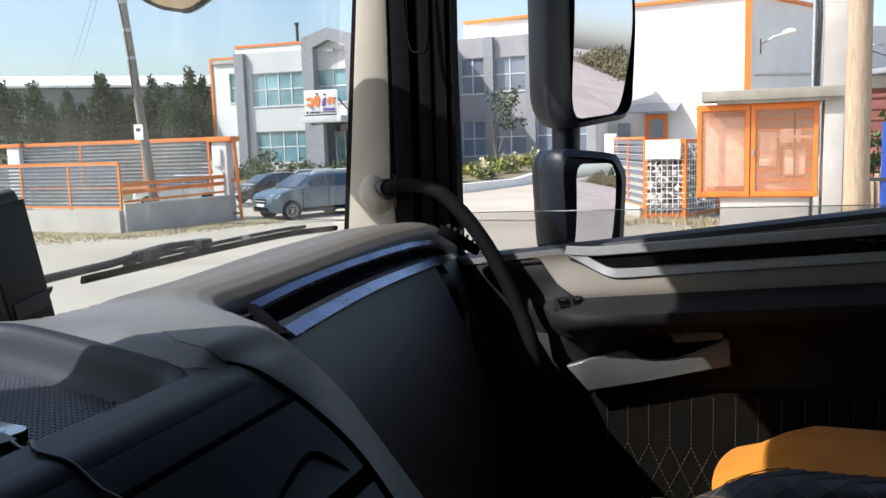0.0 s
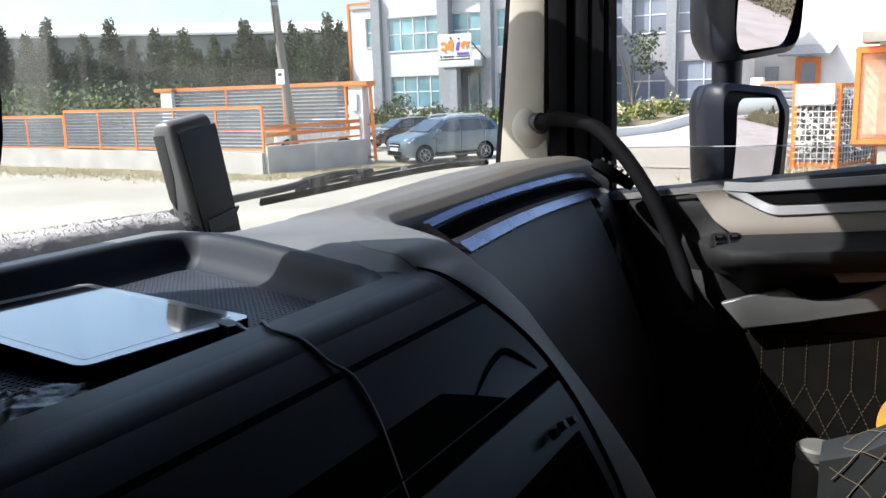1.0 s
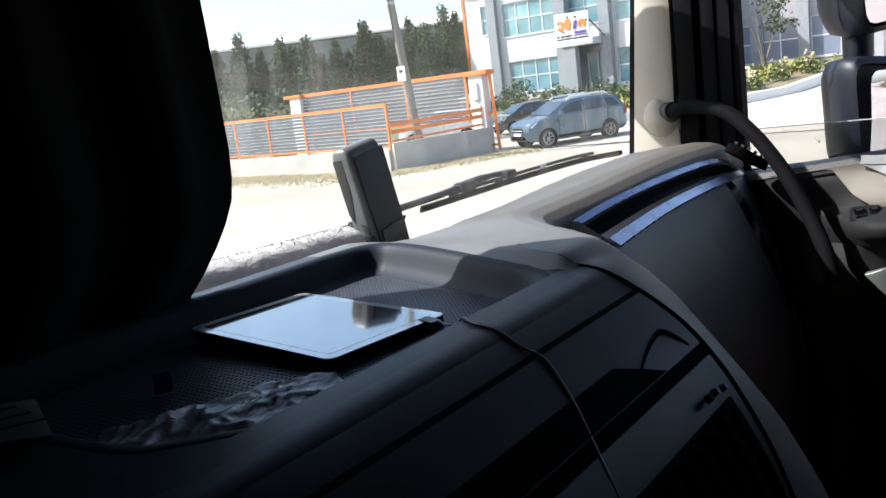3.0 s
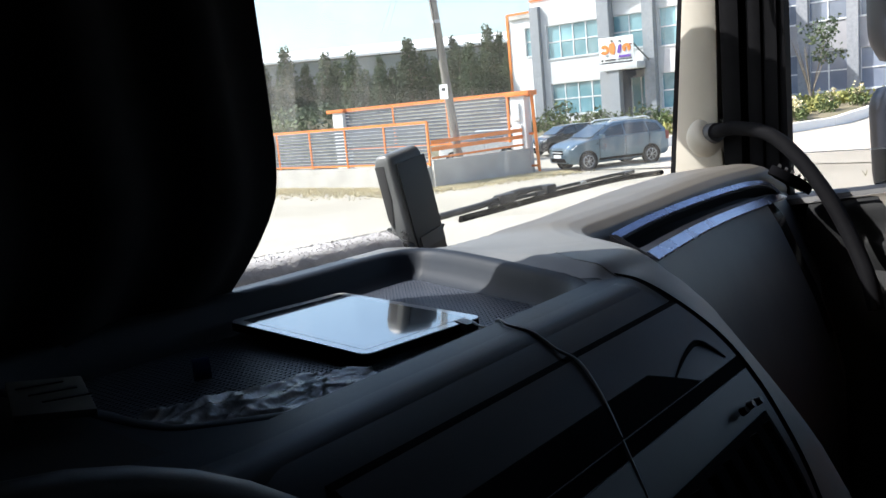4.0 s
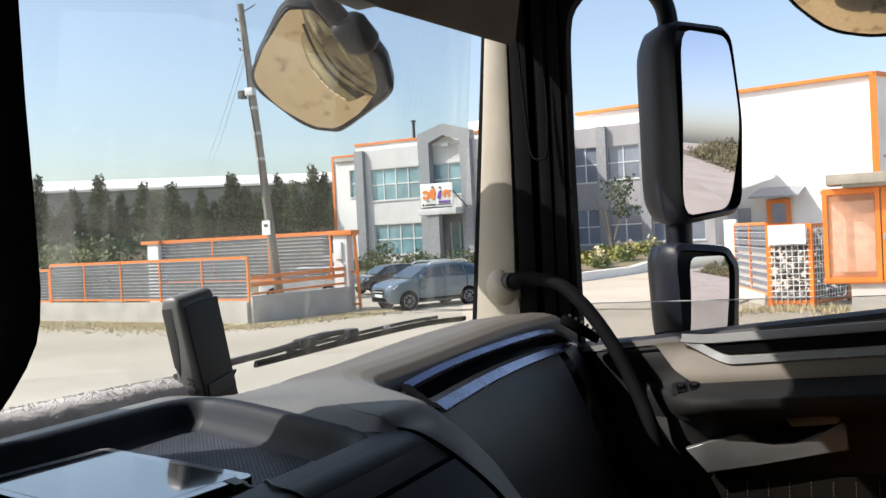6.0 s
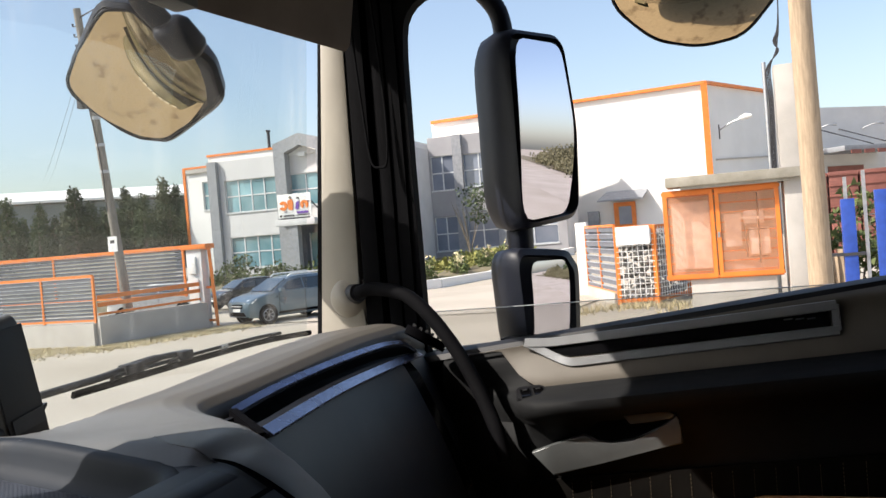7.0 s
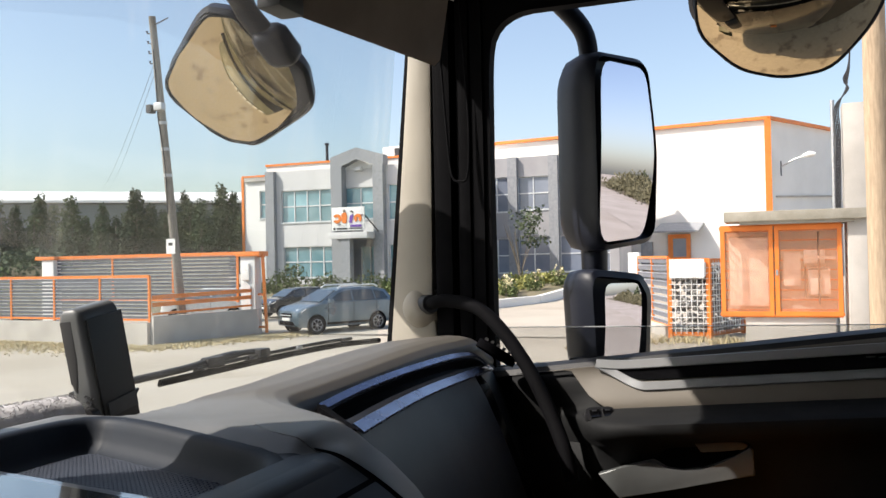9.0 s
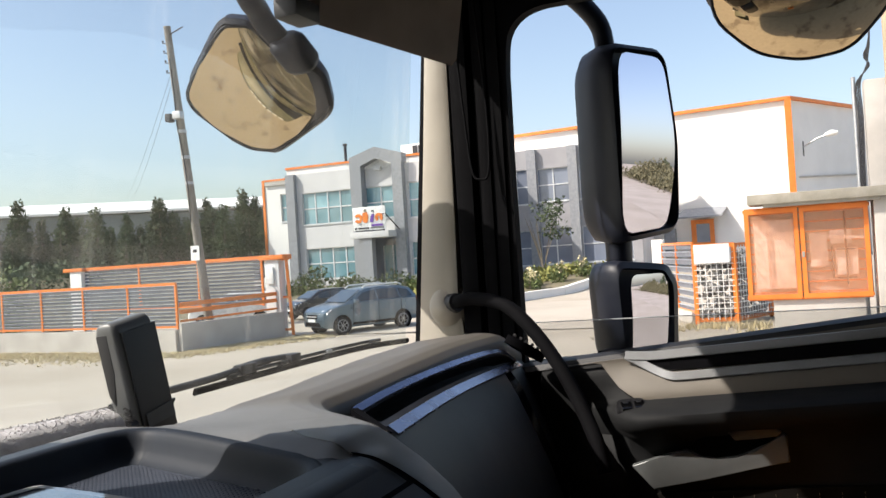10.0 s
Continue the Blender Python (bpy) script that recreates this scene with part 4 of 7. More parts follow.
DOOR = ((1.640, 2.330), (1.612, 2.326), (1.592, 2.312), (1.582, 2.28), (1.574, 2.245), (1.558, 2.218), (1.520, 2.205), (1.470, 2.203), (1.452, 2.196), (1.450, 2.183), (1.462, 2.165), (1.505, 2.145), (1.520, 2.10), (1.522, 2.03), (1.530, 1.95), (1.545, 1.80), (1.550, 1.40))
bm = bmesh.new()
ysd = [0.60, 0.575, 0.55, 0.52, 0.49, 0.46, 0.43, 0.40, 0.37, 0.33, 0.28, 0.2, 0.1, 0.0, -0.15, -0.3, -0.45, -0.62]
rows = []
for x, z in DOOR:
    row = []
    for y in ysd:
        ledge = smooth01((0.50 - y) / 0.14)
        xx = 1.585 + (x - 1.585) * ledge if x < 1.585 and z > 2.11 else x
        drop = (sill(y) - 2.340 - rise(y)) * smooth01((z - 2.25) / 0.055)
        row.append((xx, y, z + rise(y) + drop))
    rows.append(row)
grid(bm, rows)
solid(bm, 0.01)
body = part("door_trim", bm, "door_dark", door, "charcoal moulded inner trim with an armrest ledge", 60)
bm = bmesh.new()
poly = [(0.585, 2.325), (0.505, 2.318), (0.472, 2.292), (0.447, 2.262), (0.426, 2.240), (0.389, 2.216), (0.35, 2.206), (0.294, 2.209), (0.192, 2.222), (0.10, 2.232)]
rows = []
for i in range(60):
    y = 0.585 - 0.0199 * i
    zb = 2.325
    for (ya, za), (yb, zb2) in zip(poly, poly[1:]):
        if yb <= y <= ya:
            zb = za + (zb2 - za) * (ya - y) / (ya - yb)
    if y < 0.10:
        zb = 2.2135 + rise(y)
    zt = sill(y) - 0.014
    row = []
    for j in range(25):
        z = min(zb, zt - 0.001) + (zt - min(zb, zt - 0.001)) * j / 24
        zz = z - rise(y)
        x = 1.546 + 0.036 * smooth01((zz - 2.212) / 0.08) + 0.018 * smooth01((zz - 2.308) / 0.02)
        row.append((x, y, z))
    rows.append(row)
grid(bm, rows)
solid(bm, -0.006)
part("upper_trim", bm, "door_taupe", door, "taupe upper trim, its front end in the sun", 60)
# belt under the window
bm = bmesh.new()
loft(bm, [[(1.600, y, sill(y) - 0.018), (1.606, y, sill(y) - 0.006), (1.630, y, sill(y)), (1.650, y, sill(y) - 0.002), (1.650, y, sill(y) - 0.05)] for y in (0.65, 0.4, 0.1, -0.2, -0.62)])
part("belt_rail", bm, "black", door, "black window sill")
# silver frame round a gloss inlay
inlay = [(0.375, 2.290), (0.345, 2.278), (0.320, 2.2735), (0.28, 2.276), (0.10, 2.291), (-0.165, 2.314), (-0.165, 2.342), (0.10, 2.316), (0.30, 2.297)]


def at_door(y, z, off=0.0):
    zz = z - rise(y)
    return (1.546 + 0.036 * smooth01((zz - 2.212) / 0.08) + 0.018 * smooth01((zz - 2.308) / 0.02) - off, y, z)


part("gloss_inlay", new_prism([at_door(y, z, 0.0045) for y, z in inlay], (0.006, 0, 0)), "gloss", door, "glossy black inlay strip")
arm_up = [Vector(at_door(y, z, 0.006)) for y, z in ((-0.178, 2.351), (0.0, 2.334), (0.15, 2.320), (0.30, 2.306), (0.36, 2.301), (0.412, 2.302))]
arm_dn = [Vector(at_door(y, z, 0.006)) for y, z in ((0.412, 2.302), (0.385, 2.289), (0.350, 2.272), (0.325, 2.2635), (0.30, 2.2625), (0.20, 2.272), (0.0, 2.290), (-0.178, 2.306))]
ribbon("silver_strip", spline(arm_up, 5), 0.019, 0.003, "silver", door, (-1, 0, 0.25), "silver trim strip")
ribbon("silver_strip", spline(arm_dn, 5), 0.0175, 0.003, "silver", door, (-1, 0, 0.25), "silver trim strip, curved at its front")
ribbon("silver_strip", [Vector(at_door(-0.176, z, 0.006)) for z in (2.306, 2.32, 2.335, 2.352)], 0.014, 0.003, "silver", door, (-1, 0, 0.25))
for y0, y1 in ((-0.086, -0.102), (-0.107, -0.122), (-0.127, -0.141)):
    part("badge_bar", new_beam(at_door(y0, 2.3275, 0.006), at_door(y1, 2.329, 0.006), 0.010, 0.002), "mark", door, "small dull metal badge")
# switches
sn = Vector((-0.62, -0.42, 0.66)).normalized()
su = Vector((0.55, -0.83, 0)).normalized()
su = (su - sn * su.dot(sn)).normalized()
sv = sn.cross(su)
sc_ = Vector((1.521, 0.394, 2.2085))
b = bmesh.new()
prism(b, [sc_ + su * x + sv * y - sn * 0.012 for x, y in rounded(0.062, 0.032, 0.012)], sn * 0.014)
sw = part("switch_panel", b, "black", door, "black window switch panel")
for x in (-0.014, 0.014):
    b = bmesh.new()
    rg_ = []
    for d, h in ((-0.010, 0.002), (-0.008, 0.006), (0.0, 0.0035), (0.008, 0.006), (0.010, 0.002)):
        rg_.append([sc_ + su * (x - 0.010) + sv * d + sn * h, sc_ + su * (x + 0.010) + sv * d + sn * h, sc_ + su * (x + 0.010) + sv * d, sc_ + su * (x - 0.010) + sv * d])
    loft(b, rg_)
    switch = part("switch", b, "gloss", sw, "glossy rocker switch")
    part("switch_mark", new_beam(sc_ + su * (x - 0.005) + sv * 0.006 + sn * 0.0055, sc_ + su * (x + 0.005) + sv * 0.006 + sn * 0.0055, 0.003, 0.001, up=sn), "mark", switch)
# silver pull
pull = [(0.397, 2.098), (0.360, 2.110), (0.320, 2.123), (0.292, 2.1315), (0.280, 2.127), (0.264, 2.116), (0.236, 2.114), (0.200, 2.121), (0.170, 2.130), (0.145, 2.144), (0.128, 2.158), (0.117, 2.168), (0.110, 2.158), (0.113, 2.140), (0.108, 2.116), (0.170, 2.102), (0.260, 2.078), (0.355, 2.053)]
b = new_prism([(1.508, y, z) for y, z in pull], (-0.020, 0, 0), 0.003)
part("pull_handle", b, "pull_grey", door, "silver pull handle with a finger recess")
# flat black sheet for the shade inside the finger recess
part("recess_shade", new_prism([(1.512, y, z) for y, z in ((0.292, 2.128), (0.264, 2.118), (0.236, 2.116), (0.200, 2.123), (0.145, 2.146), (0.125, 2.162), (0.150, 2.178), (0.214, 2.172), (0.27, 2.150))], (-0.006, 0, 0)), "gap", door)
part("release_lever", new_prism([(1.506, y, z) for y, z in ((0.214, 2.169), (0.165, 2.174), (0.131, 2.178), (0.119, 2.170), (0.128, 2.162), (0.145, 2.160), (0.170, 2.156), (0.202, 2.152))], (-0.017, 0, 0), 0.003), "pull_grey", door, "silver release lever")
# quilted lower panel
low = part("quilted_panel", new_prism([(1.524, y, z) for y, z in ((0.44, 2.03), (0.30, 2.045), (-0.55, 2.12), (-0.55, 1.55), (0.40, 1.55))], (-0.012, 0, 0), 0.004), "quilt", door, "black quilted panel with orange stitching")
for j in range(19):
    y0 = 0.325 - 0.0375 * j
    z = 2.035 + 0.088 * (0.30 - y0)
    knots = [(2.2, 0), (1.955, 0), (1.915, 0.01875), (1.875, 0), (1.835, 0.01875), (1.795, 0), (1.755, 0.01875), (1.70, 0)]
    bm = bmesh.new()
    while z > 1.71:
        a, b = (float(np.interp(-q, [-k for k, _ in knots], [k for _, k in knots])) for q in (z, z - 0.0040))
        for side in ((1, -1) if z < 1.957 else (1,)):
            beam(bm, (1.5112, y0 + a * side, z), (1.5112, y0 + b * side, z - 0.0040), 0.0010, 0.0010)
        z -= 0.0075
    part("stitch_line", bm, "pale_thread", low)
# glass, part lowered
bm = bmesh.new()
prism(bm, [(1.662, y, z) for y, z in ((0.66, 2.25), (0.66, 2.366), (-0.60, 2.388), (-0.60, 2.25))], (0.005, 0, 0))
pane = part("window_glass", bm, "pane", door, "clear door glass wound nearly down")
pane.visible_shadow = False
bm = bmesh.new()
prism(bm, [(1.6615, y, z) for y, z in ((0.66, 2.3660), (0.66, 2.3675), (-0.60, 2.3895), (-0.60, 2.3880))], (0.006, 0, 0))
part("glass_edge", bm, "alu", pane)
bm = bmesh.new()
loft(bm, [[(1.69, y, 0.95), (1.74, y, 1.2), (1.745, y, 2.0), (1.735, y, 2.22 + 0.6 * rise(y)), (1.70, y, 2.30 + rise(y)), (1.675, y, 2.30 + rise(y)), (1.675, y, 0.95)] for y in (0.86, 0.6, 0.2, -0.2, -0.62)])
part("outer_skin", bm, "paint", door, "black painted outer door skin")

# grab handle
grab = thing("grab_handle", (1.625, 0.804, 2.42), "black rubber grab handle from pillar to dashboard", "handle")
line = spline([(1.628, 0.808, 2.419), (1.600, 0.775, 2.428), (1.595, 0.737, 2.430), (1.575, 0.668, 2.416), (1.556, 0.608, 2.370), (1.534, 0.551, 2.303), (1.511, 0.508, 2.238), (1.488, 0.478, 2.186), (1.465, 0.455, 2.141), (1.45, 0.44, 2.09)], 6)
part("grip", new_tube(line, 0.0150, 16), "rubber", grab)
part("collar", new_tube([(1.634, 0.815, 2.417), (1.612, 0.792, 2.423)], [0.026, 0.021], 16), "black", grab)

# cord loop on the pillar
cord = thing("curtain_cord", (1.61, 0.72, 2.7), "thin black cord loop hanging by the door pillar", "cord")
part("loop", new_tube(spline([(1.61, 0.757, 3.11), (1.61, 0.755, 2.97), (1.61, 0.745, 2.815), (1.61, 0.735, 2.715), (1.61, 0.716, 2.697), (1.61, 0.696, 2.715), (1.61, 0.693, 2.85), (1.61, 0.709, 3.11)], 6), 0.0028, 8), "rubber", cord)

# visor
visor = thing("sun_visor", (1.25, 0.8, 2.95), "dark brown sun visor folded down over the windscreen", "sun visor")
bm = bmesh.new()
rings = []
for f in (0, 0.02, 0.06, 0.5, 0.94, 0.98, 1.0):
    x, y = 1.05 + 0.425 * f, 0.800 - 0.085 * f
    zb = 2.933 - 0.008 * f
    e = 0.010 if f in (0, 1.0) else 0.0
    rings.append([(x, y - 0.016 + e, zb + 0.012 + e), (x, y - 0.004, zb + e), (x, y + 0.006, zb + 0.008 + e), (x - 0.01, y - 0.03, 3.14), (x - 0.01, y - 0.055 + e, 3.14)])
loft(bm, rings)
part("blade", bm, "visor", visor)
part("clip", new_box(0.985, 1.060, 0.780, 0.825, 2.928, 2.962, 0.007), "black", visor)
part("rod", new_tube([(1.02, 0.80, 2.95), (1.02, 0.795, 3.05), (1.02, 0.785, 3.14)], 0.009, 10), "black", visor)
part("hinge", new_box(0.98, 1.50, 0.70, 0.86, 3.12, 3.17, 0.01), "black", visor)

# curtain across the driver's half
drape = thing("windscreen_curtain", (0.1, 0.87, 2.36), "black blackout curtain drawn across the driver's half of the windscreen", "curtain")
bm = bmesh.new()
edge = [(3.34, 0.440), (3.10, 0.442), (2.95, 0.444), (2.79, 0.446), (2.71, 0.447), (2.60, 0.451), (2.50, 0.453), (2.465, 0.450), (2.44, 0.444), (2.415, 0.430), (2.39, 0.411), (2.365, 0.388), (2.345, 0.366), (2.335, 0.352)]
rows = []
for z, xe in edge:
    row = []
    for i in range(49):
        f = i / 48
        x = -0.60 + (xe + 0.60) * f
        fold = 0.022 * math.sin(f * 46 + 0.6 * math.sin(z * 5)) * (1 - 0.85 * smooth01((f - 0.93) / 0.07))
        row.append((x, 0.868 + fold * 0.8 - 0.07 * (1 - f) ** 2 - 0.06 * (1 - f) * smooth01((z - 2.9) / 0.4), z))
    rows.append(row)
grid(bm, rows)
solid(bm, 0.003)
part("cloth", bm, "curtain", drape, angle=80)
part("track", new_beam((-0.6, 0.80, 3.345), (0.5, 0.865, 3.345), 0.02, 0.012), "black", drape)

# ---- loose things on the dashboard ----
tablet = thing("tablet", (0.385, 0.70, 2.32), "tablet lying screen up in the tray, reflecting the sky", "tablet")
tc = Vector((0.3886, 0.6990, 2.3205))
ta = Matrix.LocRotScale(tc, Euler((radians(1.0), radians(0.9), radians(-5.2))), None)
tab = rounded(0.155, 0.230, 0.011)
bm = bmesh.new()
prism(bm, [ta @ Vector((x, y, -0.008)) for x, y in tab], ta.to_3x3() @ Vector((0, 0, 0.008)))
part("case", bm, "gap", tablet, "black tablet case")
bm = bmesh.new()
prism(bm, [ta @ Vector((x, y, 0.0003)) for x, y in rounded(0.1535, 0.2285, 0.010)], ta.to_3x3() @ Vector((0, 0, 0.001)))
part("bezel", bm, "bezel", tablet, "pale bezel")
bm = bmesh.new()
prism(bm, [ta @ Vector((x, y, 0.0011)) for x, y in rounded(0.134, 0.204, 0.003)], ta.to_3x3() @ Vector((0, 0, 0.0004)))
part("screen", bm, "screen", tablet, "glossy dark screen")

lead = thing("charging_cable", (0.45, 0.55, 2.33), "thin grey charging cable trailing over the console", "cable")
path = [(0.424, 0.566, 2.321), (0.413, 0.546, 2.322), (0.400, 0.524, 2.328), (0.386, 0.506, 2.3395), (0.372, 0.486, 2.3405), (0.370, 0.460, 2.3345), (0.363, 0.433, 2.3250), (0.359, 0.411, 2.311), (0.347, 0.390, 2.297), (0.333, 0.371, 2.283), (0.318, 0.351, 2.266), (0.300, 0.321, 2.226), (0.282, 0.289, 2.170), (0.265, 0.258, 2.088)]
path = [(x, y, z) if y > 0.5 else (x, y, fascia_z(y) + 0.0016 + (0.0045 if y < 0.42 else 0.0)) for x, y, z in path]
part("lead", new_tube(spline(path, 5), 0.0013, 8), "cable", lead)
part("plug", new_beam((0.432, 0.590, 2.3165), (0.422, 0.566, 2.3175), 0.012, 0.007), "cable", lead)

bag = thing("plastic_bag", (0.21, 0.6, 2.315), "crumpled clear plastic bag lying in the tray", "bag")
bm = bmesh.new()
rows = []
for i in range(81):
    f = i / 80
    row = []
    for j in range(41):
        g = j / 20 - 1
        x, y = 0.112 + 0.168 * f, 0.640 - 0.085 * f
        w = 0.052 * math.sin(math.pi * (0.10 + 0.72 * f)) ** 0.5 + 0.010 * noise.noise(Vector((f * 9, 0, 4)))
        q = Vector((x + 0.42 * w * g, y + 0.9 * w * g, 0))
        crease = (1 - abs(noise.noise(Vector((q.x * 16 + 9 * q.y, q.y * 34, 3))))) ** 5 + 0.5 * (1 - abs(noise.noise(Vector((q.x * 40 - 20 * q.y, q.y * 70, 8))))) ** 5
        row.append((q.x, q.y, 2.3080 + (0.005 + 0.007 * (1 - 0.4 * f) * crease) * (1 - abs(g) ** 6)))
    rows.append(row)
grid(bm, rows)
part("sheet", bm, "bag", bag, angle=180)
cap = thing("bottle_cap", (0.215, 0.708, 2.32), "small blue bottle cap beside the bag", "cap")
part("cap", new_tube([(0.205, 0.712, 2.320), (0.218, 0.705, 2.320)], 0.010, 16), "capblue", cap)

packet = thing("paper_packet", (0.05, 0.64, 2.35), "flat printed packet in deep shade on the dashboard", "packet")
part("packet", new_prism([(0.045, 0.70, 2.356), (0.02, 0.63, 2.351), (0.062, 0.600, 2.347), (0.085, 0.665, 2.354)], (0, 0, 0.006), 0.002), "card", packet)
for j in range(3):
    part("print_bar", new_beam((0.042, 0.675 - 0.02 * j, 2.3615 - 0.0014 * j), (0.070, 0.662 - 0.02 * j, 2.3605 - 0.0014 * j), 0.004, 0.001), "black", packet)

dev = thing("toll_device", (0.76, 0.94, 2.345), "dark grey electronic box standing on the dashboard", "device")
dm = Matrix.LocRotScale(Vector((0.803, 0.972, 2.338)), Euler((radians(-5), radians(-8.0), radians(4))), None)
bm = bmesh.new()
rings = []
for z, s, t in ((-0.052, 0.95, 0.9), (-0.03, 0.97, 0.95), (0.06, 0.99, 0.98), (0.108, 1.0, 1.0), (0.120, 0.995, 0.97), (0.127, 0.97, 0.86), (0.1315, 0.93, 0.66), (0.1335, 0.86, 0.4)):
    rings.append([dm @ Vector((x * s, y * t, z)) for x, y in rounded(0.083, 0.040, 0.009)])
loft(bm, rings)
part("case", bm, "device", dev)
part("face_plate", new_prism([dm @ Vector((x, -0.0195, z)) for x, z in ((-0.030, -0.048), (0.0395, -0.048), (0.0405, 0.117), (-0.032, 0.117))], dm.to_3x3() @ Vector((0, -0.0035, 0)), 0.001), "black", dev, "matt black face plate")
part("side_grip", new_prism([dm @ Vector((-0.0420, y, z)) for y, z in ((-0.004, 0.118), (0.016, 0.118), (0.016, 0.03), (0.008, 0.014), (-0.002, 0.06))], dm.to_3x3() @ Vector((0.006, 0, 0)), 0.002), "black", dev)
part("label_plate", new_prism([dm @ Vector((x, -0.0235, z)) for x, z in ((-0.024, -0.026), (0.037, -0.026), (0.037, -0.004), (-0.024, -0.006))], dm.to_3x3() @ Vector((0, -0.002, 0))), "vent_grey", dev, "small grey label plate")
for j in range(3):
    part("rib", new_beam(dm @ Vector((-0.0420, -0.014, -0.010 + 0.008 * j)), dm @ Vector((-0.0420, -0.004, -0.005 + 0.008 * j)), 0.002, 0.003), "black", dev)
part("foot", new_prism([dm @ Vector((x, y, -0.054)) for x, y in rounded(0.098, 0.034, 0.008)], dm.to_3x3() @ Vector((0, 0, 0.007))), "black", dev)
part("clip", new_prism([dm @ Vector((x, -0.012, z)) for x, z in ((0.036, -0.018), (0.050, -0.018), (0.060, -0.010), (0.060, -0.007), (0.036, -0.010))], dm.to_3x3() @ Vector((0, 0.012, 0))), "black", dev)
part("knob", new_tube([dm @ Vector((-0.052, -0.01, -0.016)), dm @ Vector((-0.036, -0.01, -0.016))], [0.012, 0.010], 12), "black", dev)

fleece = thing("fleece_roll", (0.5, 0.99, 2.33), "rolled grey fleece cloth lying along the windscreen", "cloth")
bm = bmesh.new()
pts = [(-0.3, 0.955, 2.328), (0.1, 0.972, 2.330), (0.35, 0.975, 2.330), (0.50, 0.975, 2.328), (0.60, 0.974, 2.326), (0.68, 0.972, 2.324), (0.735, 0.970, 2.322)]
line = spline(pts, 16)
rings = []
for i, p in enumerate(line):
    ring = []
    for k in range(16):
        t = 2 * math.pi * k / 16
        r = 0.026 * (1 + 0.18 * noise.noise(Vector((i * 0.35, k * 0.7, 0)))) * (0.5 if i in (0, len(line) - 1) else 1)
        ring.append(p + Vector((0.01 * noise.noise(Vector((i, k, 5))), math.cos(t) * r * 1.3, math.sin(t) * r)))
    rings.append(ring)
loft(bm, rings)
part("roll", bm, "fleece", fleece, angle=80)
bm = bmesh.new()
rng = random.Random(4)
for i in range(2600):
    p = line[rng.randrange(len(line))] + Vector((rng.uniform(-0.02, 0.02), 0, 0))
    t = rng.uniform(0.2, math.pi - 0.1)
    a = p + Vector((0, math.cos(t) * 0.033, math.sin(t) * 0.026))
    d = Vector((rng.uniform(-0.6, 0.6), math.cos(t), math.sin(t) + 0.2)) * rng.uniform(0.001, 0.003)
    s = Vector((0.0008, 0, 0))
    bm.faces.new([bm.verts.new(q) for q in (a - s, a + s, a + d)])
tagged(part("fringe", bm, "fleece", fleece), kind="stuff")

# wiper
wiper = thing("wiper", (1.2, 1.1, 2.33), "black windscreen wiper resting at the foot of the glass", "wiper")


arm = spline([(0.80, 1.03, 2.335), (0.911, 1.03, 2.339), (1.058, 1.035, 2.341), (1.138, 1.038, 2.346), (1.226, 1.036, 2.349), (1.29, 1.034, 2.347)], 4)
part("arm", new_tube(arm, [0.0065] * 12 + [0.008] * 4 + [0.006] * 5, 8), "black", wiper)
blade = spline([(0.98, 1.022, 2.327), (1.158, 1.022, 2.328), (1.335, 1.012, 2.331), (1.539, 0.992, 2.333), (1.70, 0.966, 2.328)], 6)
ribbon("blade", blade, 0.013, 0.0045, "rubber", wiper, (0, 1, 0.4))
ribbon("spine", [p + Vector((0, 0.008, 0.010)) for p in blade[4:21]], 0.008, 0.003, "black", wiper, (0, 1, 0.4))
part("joint", new_box(1.115, 1.165, 1.026, 1.046, 2.333, 2.353, 0.004), "black", wiper)
part("joint", new_box(1.265, 1.30, 1.015, 1.040, 2.335, 2.353, 0.004), "black", wiper)
for i in (4, 9, 14, 19):
    part("bracket", new_box(blade[i].x - 0.010, blade[i].x + 0.010, blade[i].y + 0.002, blade[i].y + 0.014, blade[i].z - 0.002, blade[i].z + 0.013, 0.002), "metal" if i == 14 else "black", wiper)

# ---- mirrors outside ----
mir = thing("door_mirror", (1.80, 0.42, 2.3), "black twin door mirror showing the road behind", "mirror")
mc, mn = (1.80, 0.38, 2.76), (-0.60, -0.80, 0.0)
glass_main = round_poly([(-0.096, 0.200), (0.060, 0.197), (0.092, 0.010), (0.075, -0.192), (-0.093, -0.208)], 0.2)
house_main = round_poly([(-0.098, 0.228), (0.078, 0.222), (0.104, 0.010), (0.090, -0.205), (-0.095, -0.228)], 0.18)
bm = bmesh.new()
shell(bm, house_main, mc, mn, [(0.92, 0.016, 0, 0), (0.95, -0.006, 0, 0), (1.0, 0.004, 0, 0), (1.02, 0.05, -0.004, 0), (0.98, 0.10, -0.006, 0), (0.88, 0.128, -0.006, 0), (0.6, 0.14, -0.006, 0)])
part("housing", bm, "housing", mir)
bm = bmesh.new()
dome(bm, glass_main, mc, mn, 2.6, lift=0.016, tilt=(-0.12, 0.05))
part("mirror_glass", bm, "mirror", mir, "clear convex mirror glass")
wc2 = (1.80, 0.38, 2.36)
house_wide = round_poly([(-0.115, 0.135), (0.050, 0.120), (0.082, 0.075), (0.070, -0.10), (-0.10, -0.12)], 0.2)
glass_wide = round_poly([(-0.090, 0.102), (0.024, 0.100), (0.040, 0.074), (0.032, -0.085), (-0.088, -0.095)], 0.2)
bm = bmesh.new()
